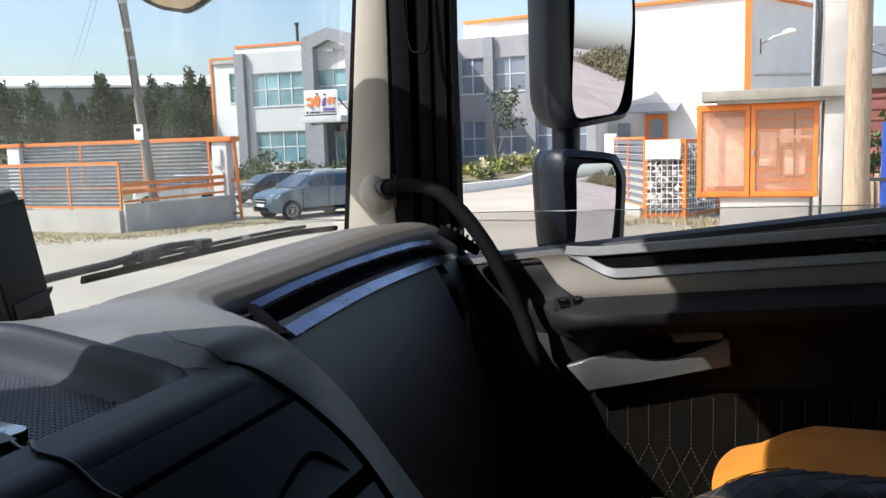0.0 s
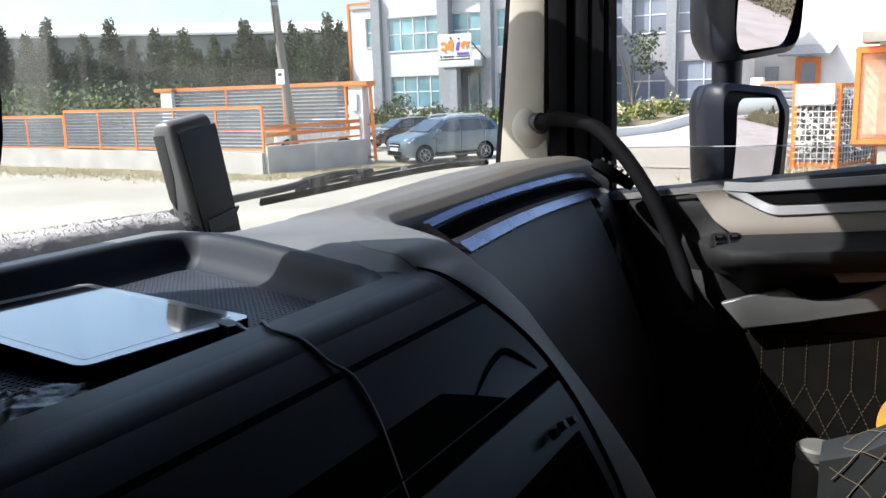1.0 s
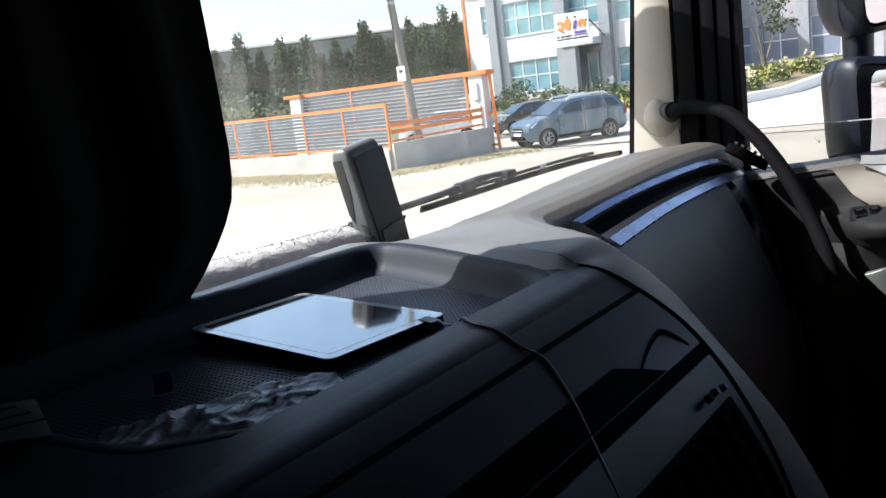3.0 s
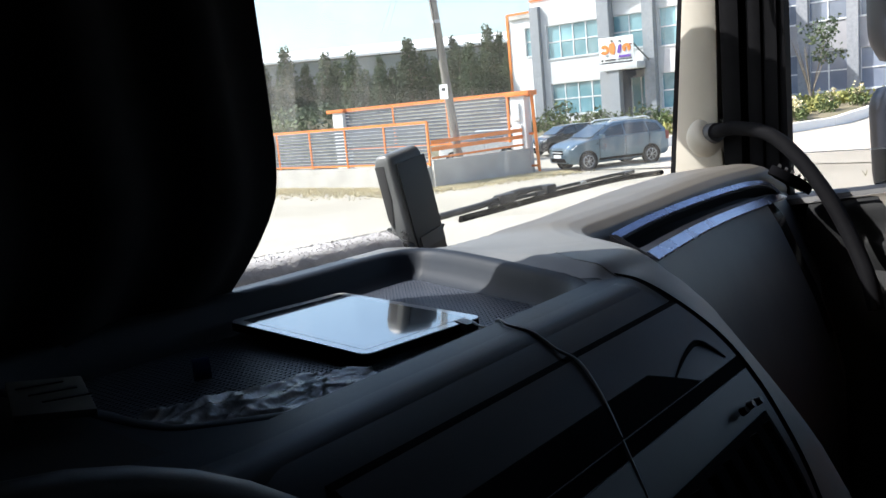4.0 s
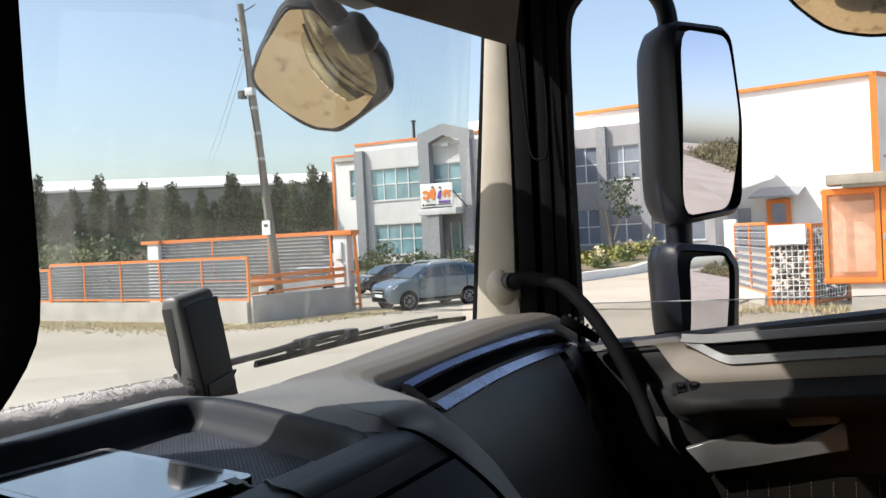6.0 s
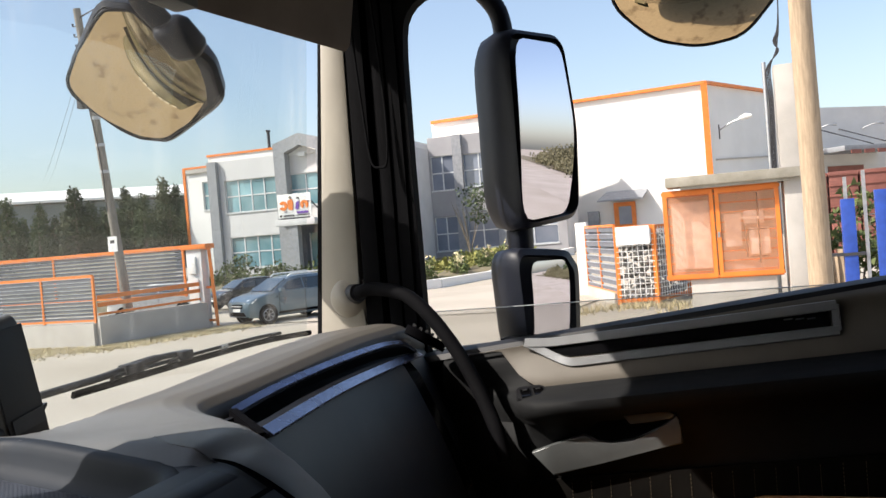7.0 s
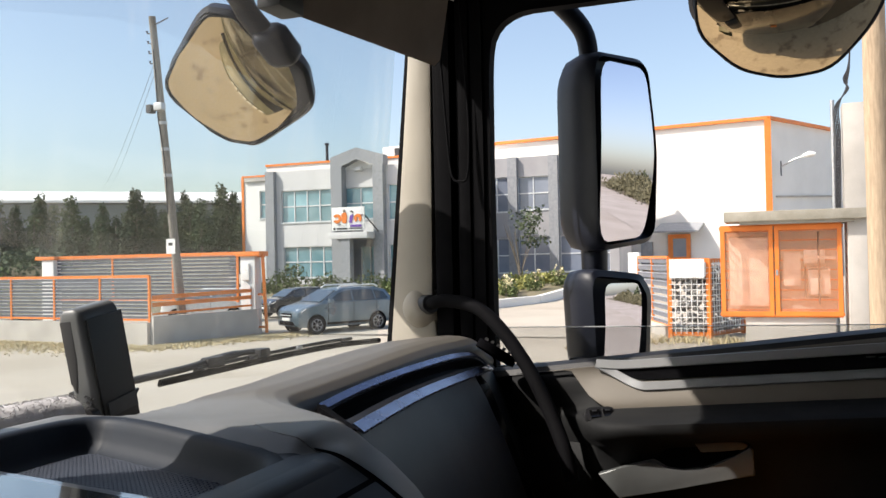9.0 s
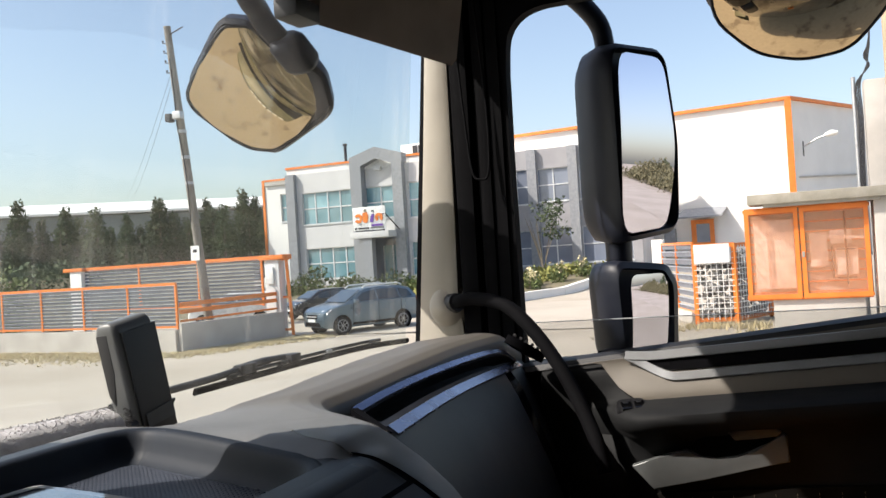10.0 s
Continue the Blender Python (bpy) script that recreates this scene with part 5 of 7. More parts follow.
shell(bm, house_wide, wc2, mn, [(0.84, 0.03, -0.012, 0), (0.87, -0.002, -0.01, 0), (1.0, 0.006, 0, 0), (1.03, 0.04, 0, 0), (0.98, 0.085, -0.004, 0), (0.85, 0.11, -0.004, 0), (0.6, 0.118, -0.004, 0)])
part("housing", bm, "housing", mir)
bm = bmesh.new()
dome(bm, glass_wide, wc2, mn, 0.75, lift=0.014, tilt=(-0.14, 0.04))
part("mirror_glass", bm, "mirror", mir, "wide-angle convex mirror glass")
part("neck", new_tube([(1.80, 0.455, 2.57), (1.80, 0.455, 2.46)], [0.032, 0.03], 14), "housing", mir)
part("arm", new_tube(spline([(1.70, 0.60, 3.16), (1.74, 0.55, 3.14), (1.78, 0.50, 3.095), (1.80, 0.465, 3.04), (1.80, 0.455, 2.96)], 5), [0.023] * 21, 14), "housing", mir)
part("lower_bracket", new_beam((1.70, 0.47, 2.27), (1.80, 0.44, 2.27), 0.06, 0.05), "housing", mir)

fm = thing("front_mirror", (1.29, 1.07, 2.9), "black front mirror with brown-tinted, spotted convex glass showing the ground", "mirror")
fc, fn = (1.376, 1.13, 2.9225), (-0.69, -0.04, -0.72)
fglass = round_poly([(-0.178, 0.025), (-0.010, 0.170), (0.052, 0.152), (0.080, 0.092), (0.160, 0.010), (0.140, -0.092), (-0.045, -0.185), (-0.100, -0.155)], 0.24)
bm = bmesh.new()
shell(bm, fglass, fc, fn, [(0.96, 0.012, 0, 0), (0.985, -0.004, 0, 0), (1.035, 0.006, 0, 0), (1.0, 0.03, 0, 0), (0.85, 0.06, 0, 0), (0.5, 0.085, 0, 0)])
part("housing", bm, "housing", fm)
bm = bmesh.new()
dome(bm, [(x * 0.945, y * 0.945) for x, y in fglass], fc, fn, 0.42, lift=0.030, tilt=(-0.27, 0.0))
part("mirror_glass", bm, "mirror_brown", fm, "strongly convex mirror glass")
part("rim", edge_tube([(x * 0.945, y * 0.945) for x, y in fglass], fc, fn, 0.42, 0.0040, 0.030, (-0.27, 0.0)), "housing", fm)
fu, fv, fw = frame_of(fn)
hc = Vector(fc) + fu * 0.125 + fv * 0.072
cover_a, cover_b = hc + fv * 0.045 - fu * 0.01, hc - fv * 0.035 + fu * 0.012
bm = bmesh.new()
rings = []
for f, r in ((0.0, 0.55), (0.06, 0.8), (0.2, 1.0), (0.8, 1.0), (0.93, 0.85), (1.0, 0.55)):
    p = cover_a.lerp(cover_b, f)
    rings.append([p + fu * x * r + fw * (y * r + 0.01) for x, y in rounded(0.066, 0.072, 0.022)])
loft(bm, rings)
part("joint_cover", bm, "housing", fm, "rounded black joint cover", 60)
part("arm", new_tube(spline([hc + fw * 0.01, hc + fu * -0.03 + fv * 0.05, hc + fu * -0.04 + fv * 0.10, hc + fu * -0.02 + fv * 0.18, Vector((1.36, 0.97, 3.36))], 5), 0.024, 12), "housing", fm)

km = thing("kerb_mirror", (1.85, 0.1, 3.0), "round-edged convex kerb mirror over the door, showing the ground", "mirror")
kc, kn = (2.167, 0.103, 3.124), (-0.5, -0.05, -0.86)
kglass = round_poly([(-0.138, 0.20), (-0.134, 0.02), (-0.035, -0.075), (0.070, -0.104), (0.175, -0.094), (0.255, 0.02), (0.290, 0.14), (0.20, 0.25), (0.02, 0.265)], 0.3)
kglass = [(x * 1.12, y * 1.12) for x, y in kglass]
bm = bmesh.new()
shell(bm, kglass, kc, kn, [(0.96, 0.012, 0, 0), (0.985, -0.004, 0, 0), (1.03, 0.006, 0, 0), (0.98, 0.03, 0, 0), (0.8, 0.06, 0, 0), (0.5, 0.08, 0, 0)])
part("housing", bm, "housing", km)
bm = bmesh.new()
dome(bm, [(0.078 + (x - 0.078) * 0.955, 0.08 + (y - 0.08) * 0.955) for x, y in kglass], kc, kn, 0.56, lift=0.080, tilt=(0.0, -0.30))
part("mirror_glass", bm, "mirror_brown", km, "strongly convex mirror glass")
part("rim", edge_tube([(0.078 + (x - 0.078) * 0.955, 0.08 + (y - 0.08) * 0.955) for x, y in kglass], kc, kn, 0.56, 0.0045, 0.080, (0.0, -0.30)), "housing", km)
part("arm", new_tube([(1.70, 0.10, 3.26), (1.95, 0.08, 3.30), (2.19, 0.06, 3.20)], 0.025, 12), "housing", km)
ml = thing("side_marker", (1.75, 0.0, 1.9), "small amber marker lamp on the door side", "lamp")
part("lens", new_box(1.745, 1.765, 0.02, 0.09, 1.86, 1.90, 0.005), "amber", ml)

# ---- passenger seat ----
seat = thing("passenger_seat", (1.05, -0.15, 1.4), "passenger seat in orange velour and dark quilted leather with orange stitching", "seat")


part("cushion_core", new_box(1.02, 1.44, -0.45, 0.08, 1.80, 2.00, 0.05), "seat_dark", seat, "dark quilted seat cushion")
bm = bmesh.new()
rings = []
for i in range(15):
    f = i / 14
    y = 0.085 - 0.52 * f
    z = 1.990 + 0.045 * smooth01(f / 0.22)
    rings.append([(1.04 + 0.41 * j / 16, y + 0.045 * (1 - (j / 8 - 1) ** 2), z + 0.015 * (1 - (j / 8 - 1) ** 4)) for j in range(17)])
grid(bm, rings)
solid(bm, 0.03)
part("cushion_top", bm, "orange_cloth", seat, "orange velour seat top", 60)


def bolster_top(f):
    return 2.058 + 0.054 * smooth01(f / 0.18)


bm = bmesh.new()
rings = []
for i in range(17):
    f = i / 16
    y = 0.185 - 0.63 * f
    t_ = bolster_top(f)
    rings.append([(0.970 + 0.02 * (1 - f) ** 4, y, 1.86), (0.955 + 0.02 * (1 - f) ** 4, y, 1.97), (0.960 + 0.02 * (1 - f) ** 4, y, t_ - 0.05), (0.980, y, t_ - 0.012), (1.015, y, t_), (1.06, y - 0.03, t_ - 0.004), (1.095, y - 0.05, t_ - 0.03), (1.10, y - 0.05, 1.86)])
loft(bm, rings)
q = part("cushion_bolster", bm, "seat_dark", seat, "dark quilted side bolster with diamond stitching", 50)


def bolster(u, f):
    """A place on the bolster: u from the floor side over the top, f from front to back."""
    y = 0.185 - 0.63 * f
    t_ = bolster_top(f)
    e_ = 0.02 * (1 - f) ** 4
    ln = [(0.9545 + e_, 1.97), (0.9595 + e_, t_ - 0.05), (0.979, t_ - 0.011), (1.015, t_ + 0.001), (1.06, t_ - 0.003)]
    k_ = min(int(u * 4), 3)
    w_ = u * 4 - k_
    return (ln[k_][0] + (ln[k_ + 1][0] - ln[k_][0]) * w_ - 0.0008, y - 0.03 * max(u - 0.75, 0) * 4, ln[k_][1] + (ln[k_ + 1][1] - ln[k_][1]) * w_ + 0.0008)


for j in range(-3, 14):
    for s in (0.26, -0.26):
        f0 = 0.068 * j if s > 0 else 0.068 * j + 0.204
        line = [bolster(i / 20, f0 + s * i / 20) for i in range(21) if 0.01 < f0 + s * i / 20 < 0.95]
        if len(line) > 2:
            part("stitch_line", new_tube(line, 0.0007, 5), "pale_thread", q)
part("seat_base", new_box(1.04, 1.40, -0.38, 0.03, 1.34, 1.80, 0.03), "black", seat)
part("backrest", new_box(1.0, 1.46, -0.62, -0.46, 2.05, 2.95, 0.06), "seat_dark", seat)
jar = thing("jar", (1.37, 0.215, 1.86), "small pale grey jar standing beside the seat", "jar")
part("body", new_tube([(1.37, 0.215, 1.345), (1.37, 0.215, 1.86), (1.37, 0.215, 1.885)], [0.035, 0.035, 0.028], 20), "jar", jar)
part("lid", new_tube([(1.37, 0.215, 1.884), (1.37, 0.215, 1.90), (1.37, 0.215, 1.904)], [0.032, 0.032, 0.027], 20), "jar", jar)
cloth = thing("red_cloth", (0.9, 0.35, 1.35), "dark red cloth on the footwell floor", "cloth")
bm = bmesh.new()
grid(bm, [[(1.20 + 0.025 * i, 0.20 + 0.025 * j, 1.345 + 0.05 * abs(noise.noise(Vector((i * 0.5, j * 0.5, 1))))) for i in range(10)] for j in range(8)])
part("fold", bm, "redcloth", cloth, angle=30)
dseat = thing("driver_seat", (-0.1, -0.6, 1.4), "dark driver's seat behind the steering wheel", "seat")
part("cushion", new_box(-0.36, 0.16, -0.62, -0.12, 1.85, 2.0, 0.05), "seat_dark", dseat)
part("backrest", new_box(-0.36, 0.16, -0.80, -0.66, 2.0, 2.9, 0.06), "seat_dark", dseat)
part("base", new_box(-0.28, 0.08, -0.6, -0.2, 1.34, 1.85, 0.03), "black", dseat)


# ---- outdoors: ground ----
def ground_z(x, y):
    d = math.hypot(x - 10, y - 5)
    z = 0.03 * noise.noise(Vector((x * 0.15, y * 0.15, 0))) * (1 - smooth01((d - 25) / 30))
    return z + 0.7 * smooth01((x - 40) / 8)


bm = bmesh.new()
def ticks():
    out, v, s = [], 0.0, 1.5
    while v < 2500:
        out.append(v)
        v += s
        s *= 1.13
    return out
half = ticks()
xs = [10 - v for v in half[:0:-1]] + [10 + v for v in half]
ys = [5 - v for v in half[:0:-1]] + [5 + v for v in half]
grid(bm, [[(x, y, ground_z(x, y)) for x in xs] for y in ys])
setting("ground", bm, "sand", "pale sandy ground, dusty and dry", "ground", 80)

# road: worn pale track from the gate past the truck
bm = bmesh.new()
line = [(-30, 30), (-10, 22), (4, 14), (12, 6), (15, -4), (16, -20), (14, -45), (6, -80), (-12, -130)]
pts = spline([(x, y, 0) for x, y in line], 10)
rows = []
for i, p in enumerate(pts):
    d = (pts[min(i + 1, len(pts) - 1)] - pts[max(i - 1, 0)]).normalized()
    s = Vector((-d.y, d.x, 0))
    rows.append([(p + s * w).to_tuple()[:2] + (ground_z(*(p + s * w).to_tuple()[:2]) + 0.02,) for w in (-5.5, -3, 0, 3, 5.5)])
grid(bm, rows)
setting("road", bm, "road", "pale dusty unmarked road", "road", 80)
bm = bmesh.new()
rows = []
for i in range(20):
    x = 25 + i * 1.0
    rows.append([(x, 16.2 - 0.15 * i - 12 * j / 8, ground_z(x, 10) + 0.025) for j in range(9)])
grid(bm, rows)
setting("forecourt", bm, "road", "sunlit concrete yard behind the gate", "yard", 80)


def tuft_strip(name, line, width, count, seed, mat, tall, label, cat):
    rng = random.Random(seed)
    b = bmesh.new()
    for _ in range(count):
        i = rng.randrange(len(line) - 1)
        p = Vector(line[i]).lerp(Vector(line[i + 1]), rng.random())
        q = p + Vector((rng.gauss(0, width), rng.gauss(0, width), 0))
        z = ground_z(q.x, q.y)
        for _ in range(3):
            a = rng.uniform(0, 6.28)
            h = tall * rng.uniform(0.4, 1.2)
            w = 0.018
            o = Vector((math.cos(a), math.sin(a), 0)) * w
            tip = Vector((rng.uniform(-0.12, 0.12), rng.uniform(-0.12, 0.12), h))
            b.faces.new([b.verts.new(v) for v in (Vector((q.x, q.y, z)) - o, Vector((q.x, q.y, z)) + o, Vector((q.x, q.y, z)) + tip)])
    return tagged(part(name, b, mat, None, keep=True), label, cat, "", "stuff")


tuft_strip("dry_grass", [(20.9, 40, 0), (20.3, 30, 0), (20.2, 24, 0), (19.7, 18, 0)], 0.75, 9000, 3, "drygrass", 0.07, "strip of dry yellow grass below the fence wall", "grass")
tuft_strip("dry_grass", [(19.7, 17.6, 0), (22.5, 16.4, 0), (24.6, 15.6, 0)], 0.45, 4500, 5, "drygrass", 0.07, "dry yellow grass along the wall by the gate", "grass")
tuft_strip("dry_grass", [(22, 5, 0), (24.6, 3, 0), (24.4, 1, 0), (19.2, 1, 0), (18.8, -2, 0)], 0.3, 500, 6, "drygrass", 0.22, "dry weeds round the stone baskets", "grass")


# ---- fences ----
def slat_fence(name, a, b, z0, z1, bays, slats, label, slat_mat="slat", top=0.09):
    """An orange framed fence with horizontal grey slats, from a to b."""
    a, b = Vector((*a, 0)), Vector((*b, 0))
    f = thing(name, (*a.to_tuple()[:2], z0), label, "fence")
    d = (b - a).normalized()
    part("top_rail", new_beam(a + Vector((0, 0, z1)), b + Vector((0, 0, z1)), 0.07, top), "orange", f)
    part("bottom_rail", new_beam(a + Vector((0, 0, z0 + 0.05)), b + Vector((0, 0, z0 + 0.05)), 0.06, 0.06), "orange", f)
    for i in range(bays + 1):
        p = a.lerp(b, i / bays)
        part("post", new_beam(p + Vector((0, 0, z0 - 0.02)), p + Vector((0, 0, z1 + 0.02)), 0.07, 0.07, up=(d.x, d.y, 0)), "orange", f)
    out = Vector((-d.y, d.x, 0)) * 0.02
    for j in range(slats):
        z = z0 + 0.13 + (z1 - z0 - 0.22) * j / (slats - 1)
        h = (z1 - z0) / slats
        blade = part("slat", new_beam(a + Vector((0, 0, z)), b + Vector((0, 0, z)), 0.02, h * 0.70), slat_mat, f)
        # pale strip on each slat that stands for sun on its upper edge
        part("fold", new_beam(a + out + Vector((0, 0, z + h * 0.30)), b + out + Vector((0, 0, z + h * 0.30)), 0.03, h * 0.13), "slat_edge", blade, "pale strip for the sunlit slat top")
    return f


W = ((20.62, 18.05), (21.35, 28.6), (21.9, 45.0))
bm = bmesh.new()
for (ax, ay), (bx, by), h in ((W[0], W[1], 0.72), (W[1], W[2], 0.74)):
    beam(bm, (ax, ay, h / 2 - 0.2), (bx, by, h / 2 - 0.2), 0.24, h + 0.4)
tagged(part("fence_wall", bm, "concrete"), "low pale concrete wall under the fence", "wall", "", "structure")
bm = bmesh.new()
beam(bm, (20.62, 18.0, 0.25), (24.75, 16.95, 0.25), 0.24, 1.3)
tagged(part("fence_wall", bm, "concrete"), "grey concrete wall running up to the gate", "wall", "", "structure")
slat_fence("slat_fence", W[0], (21.35, 28.5), 0.76, 2.16, 5, 11, "orange framed fence with grey slats on a low wall")
slat_fence("slat_fence", (21.36, 28.6), (21.9, 45.0), 0.72, 1.98, 7, 10, "lower run of orange framed slat fence")
back = slat_fence("slat_fence", (24.75, 17.7), (24.8, 26.2), 1.15, 2.85, 3, 12, "tall orange framed slat fence behind the pole", top=0.14)
gate = thing("fence_rail", (22.5, 17.5, 0.9), "orange horizontal rails between wall and gate post", "rail")
for z, w in ((0.98, 0.07), (1.27, 0.13), (1.50, 0.13)):
    part("rail", new_beam((20.7, 18.0, z), (24.6, 17.05, z + 0.05), 0.05, w), "orange", gate)
ep = thing("end_pillar", (24.8, 26.6, 0), "white rendered pillar at the end of the tall fence", "pillar")
part("shaft", new_box(24.6, 25.0, 26.15, 26.75, 0, 2.78, 0.02), "whitewall", ep)
part("cap", new_box(24.55, 25.05, 26.05, 27.05, 2.78, 2.92, 0.01), "orange", ep)
gp = thing("gate_pillar", (24.9, 17.1, 0), "pale grey rendered gate pillar with orange cap", "pillar")
part("shaft", new_box(24.7, 25.1, 16.95, 17.55, 0, 2.75, 0.02), "palewall", gp)
part("cap", new_box(24.62, 25.18, 16.7, 17.7, 2.75, 2.92, 0.01), "orange", gp)
part("lamp_box", new_box(24.62, 24.7, 17.15, 17.45, 1.9, 2.5, 0.02), "board", gp)
part("conduit", new_tube([(24.66, 17.12, 0), (24.66, 17.12, 1.7), (24.66, 17.3, 1.85)], 0.03, 8), "alu", gp)
gf = thing("gate_frame", (25.0, 16.7, 0), "orange steel gate post leaning beside the pillar", "gate")
part("stile", new_beam((24.9, 16.62, 0.05), (24.85, 16.72, 2.85), 0.14, 0.1), "orange", gf)
for z in (0.25, 1.4, 2.75):
    part("hinge", new_beam((24.9, 16.66, z), (24.9, 16.95, z), 0.06, 0.08), "orange", gf)

# ---- poles ----
pole = thing("utility_pole", (22.1, 18.4, 0), "leaning grey wooden utility pole with a white plate", "pole")
P0, P1 = Vector((22.25, 18.05, 0.0)), Vector((20.95, 18.05, 10.35))
part("shaft", new_tube([P0, P0.lerp(P1, 0.5), P1], [0.155, 0.135, 0.11], 14), "timber_grey", pole)
q = P0.lerp(P1, 0.300)
part("plate", new_box(q.x - 0.22, q.x - 0.2, q.y - 0.17, q.y + 0.17, q.z - 0.24, q.z + 0.24), "board", pole, "white metal plate")
part("plate_bar", new_box(q.x - 0.225, q.x - 0.221, q.y - 0.08, q.y + 0.08, q.z + 0.02, q.z + 0.12), "darkmetal", pole)
q = P0.lerp(P1, 0.725)
part("flood_lamp", new_box(q.x - 0.3, q.x - 0.08, q.y - 0.25, q.y + 0.06, q.z - 0.1, q.z + 0.14, 0.02), "metal", pole, "grey flood lamp")
part("flood_lamp", new_box(q.x - 0.3, q.x - 0.05, q.y + 0.16, q.y + 0.36, q.z - 0.16, q.z + 0.1, 0.02), "darkmetal", pole)
for f in (0.52, 0.6, 0.68):
    q = P0.lerp(P1, f)
    part("clamp", new_tube([q - Vector((0, 0, 0.05)), q + Vector((0, 0, 0.05))], 0.15, 12), "metal", pole)
part("riser_cable", new_tube([P0.lerp(P1, f) + Vector((-0.14, 0.05 * math.sin(f * 20), 0)) for f in (0.4, 0.5, 0.6, 0.7, 0.8, 0.9)], 0.02, 6), "darkmetal", pole)
part("cross_arm", new_beam(P1 - Vector((0, 0.0, 0.30)), P1 + Vector((0, -0.62, -0.12)), 0.03, 0.03), "darkmetal", pole)
for f in (0.86, 0.89, 0.92, 0.95):
    q = P0.lerp(P1, f)
    ins = part("insulator", new_tube([q + Vector((-0.02, 0.10, 0)), q + Vector((-0.02, 0.24, 0.02)), q + Vector((-0.02, 0.24, 0.10))], [0.02, 0.02, 0.035], 8), "darkmetal", pole)


def hanging(name, a, b, sag, r=0.007):
    w = thing(name, a, "thin dark overhead cable", "cable", "overhead cables")
    pts = []
    for i in range(17):
        f = i / 16
        p = Vector(a).lerp(Vector(b), f)
        pts.append(p - Vector((0, 0, sag * 4 * f * (1 - f))))
    part("wire", new_tube(pts, r, 5), "darkmetal", w)


hanging("overhead_cable", P0.lerp(P1, 0.875), (81.6, 78, 12.0), 0.5)
hanging("overhead_cable", P0.lerp(P1, 0.85), (82.7, 78, 12.2), 0.6)

wood = thing("wooden_pole", (13.7, -1.45, 0), "tall light brown wooden pole", "pole")
part("shaft", new_tube([(13.75, -1.47, -0.1), (13.55, -1.42, 4.5), (13.25, -1.37, 9.5)], [0.185, 0.165, 0.14], 18), "timber", wood)
part("hoop", new_tube([(13.71, -1.46, 1.0), (13.71, -1.46, 1.08)], 0.188, 18), "darkmetal", wood)

# ---- meter cabinet and stone baskets at the gate ----
cab = thing("meter_cabinet", (19.9, -0.2, 0), "orange steel meter cabinet with mesh doors on a concrete plinth", "cabinet")
X0, YA, YB, ZB, ZT = 19.75, 1.12, -1.37, 1.10, 3.10
part("plinth", new_box(X0 + 0.05, X0 + 0.75, YB + 0.15, YA - 0.5, 0, 1.08, 0.02), "concrete", cab)
part("back_panel", new_box(X0 + 0.62, X0 + 0.66, YB, YA, ZB, ZT), "concrete", cab)
for j in range(9):
    z = ZB + 0.1 + (ZT - ZB - 0.2) * j / 8
    part("lamella", new_beam((X0 + 0.58, YA, z), (X0 + 0.58, YB, z), 0.03, 0.03), "orange", cab)
for y in (YA, YB):
    part("side_frame", new_box(X0, X0 + 0.64, y - 0.03, y + 0.03, ZB, ZB + 0.07), "orange", cab)
    part("side_frame", new_box(X0, X0 + 0.64, y - 0.03, y + 0.03, ZT - 0.07, ZT), "orange", cab)
    part("corner_post", new_box(X0 + 0.56, X0 + 0.64, y - 0.04, y + 0.04, ZB, ZT), "orange", cab)
    bmv = bmesh.new()
    box(bmv, X0 + 0.03, X0 + 0.6, y - 0.004, y + 0.004, ZB + 0.05, ZT - 0.05)
    part("side_mesh", bmv, "veil", cab)
    for j in range(8):
        z = ZB + 0.2 + 0.22 * j
        part("side_bar", new_beam((X0 + 0.03, y, z), (X0 + 0.6, y, z), 0.02, 0.025), "orange", cab)
part("bottom_plate", new_box(X0, X0 + 0.64, YB, YA, ZB - 0.03, ZB), "orange", cab)
part("top_plate", new_box(X0, X0 + 0.64, YB, YA, ZT, ZT + 0.03), "orange", cab)
mid = 0.0
for y0, y1 in ((YA, mid + 0.015), (mid - 0.015, YB)):
    leaf = part("door_leaf", new_box(X0 - 0.03, X0 + 0.02, min(y0, y1), max(y0, y1), ZT - 0.10, ZT), "orange", cab, "orange framed mesh door")
    part("frame_bar", new_box(X0 - 0.03, X0 + 0.02, min(y0, y1), max(y0, y1), ZB, ZB + 0.10), "orange", leaf)
    part("frame_bar", new_box(X0 - 0.03, X0 + 0.02, min(y0, y1), min(y0, y1) + 0.09, ZB + 0.1, ZT - 0.1), "orange", leaf)
    part("frame_bar", new_box(X0 - 0.03, X0 + 0.02, max(y0, y1) - 0.09, max(y0, y1), ZB + 0.1, ZT - 0.1), "orange", leaf)
    bmv = bmesh.new()
    box(bmv, X0 - 0.008, X0 - 0.004, min(y0, y1) + 0.09, max(y0, y1) - 0.09, ZB + 0.1, ZT - 0.1)
    part("mesh_sheet", bmv, "veil", leaf)
part("lock", new_box(X0 - 0.05, X0 - 0.03, -0.08, -0.03, 2.0, 2.12), "metal", cab)
part("meter_box", new_box(X0 + 0.30, X0 + 0.5, 0.12, 0.95, 1.3, 2.85, 0.02), "beige", cab, "large pale meter box behind the mesh")
part("meter_box", new_box(X0 + 0.35, X0 + 0.55, -0.55, -0.2, 1.75, 2.5, 0.02), "beige", cab)
part("meter_box", new_box(X0 + 0.35, X0 + 0.55, -1.15, -0.7, 1.55, 2.15, 0.02), "beige", cab)
part("meter_box", new_box(X0 + 0.40, X0 + 0.55, -1.05, -0.62, 2.25, 2.55, 0.02), "board", cab)
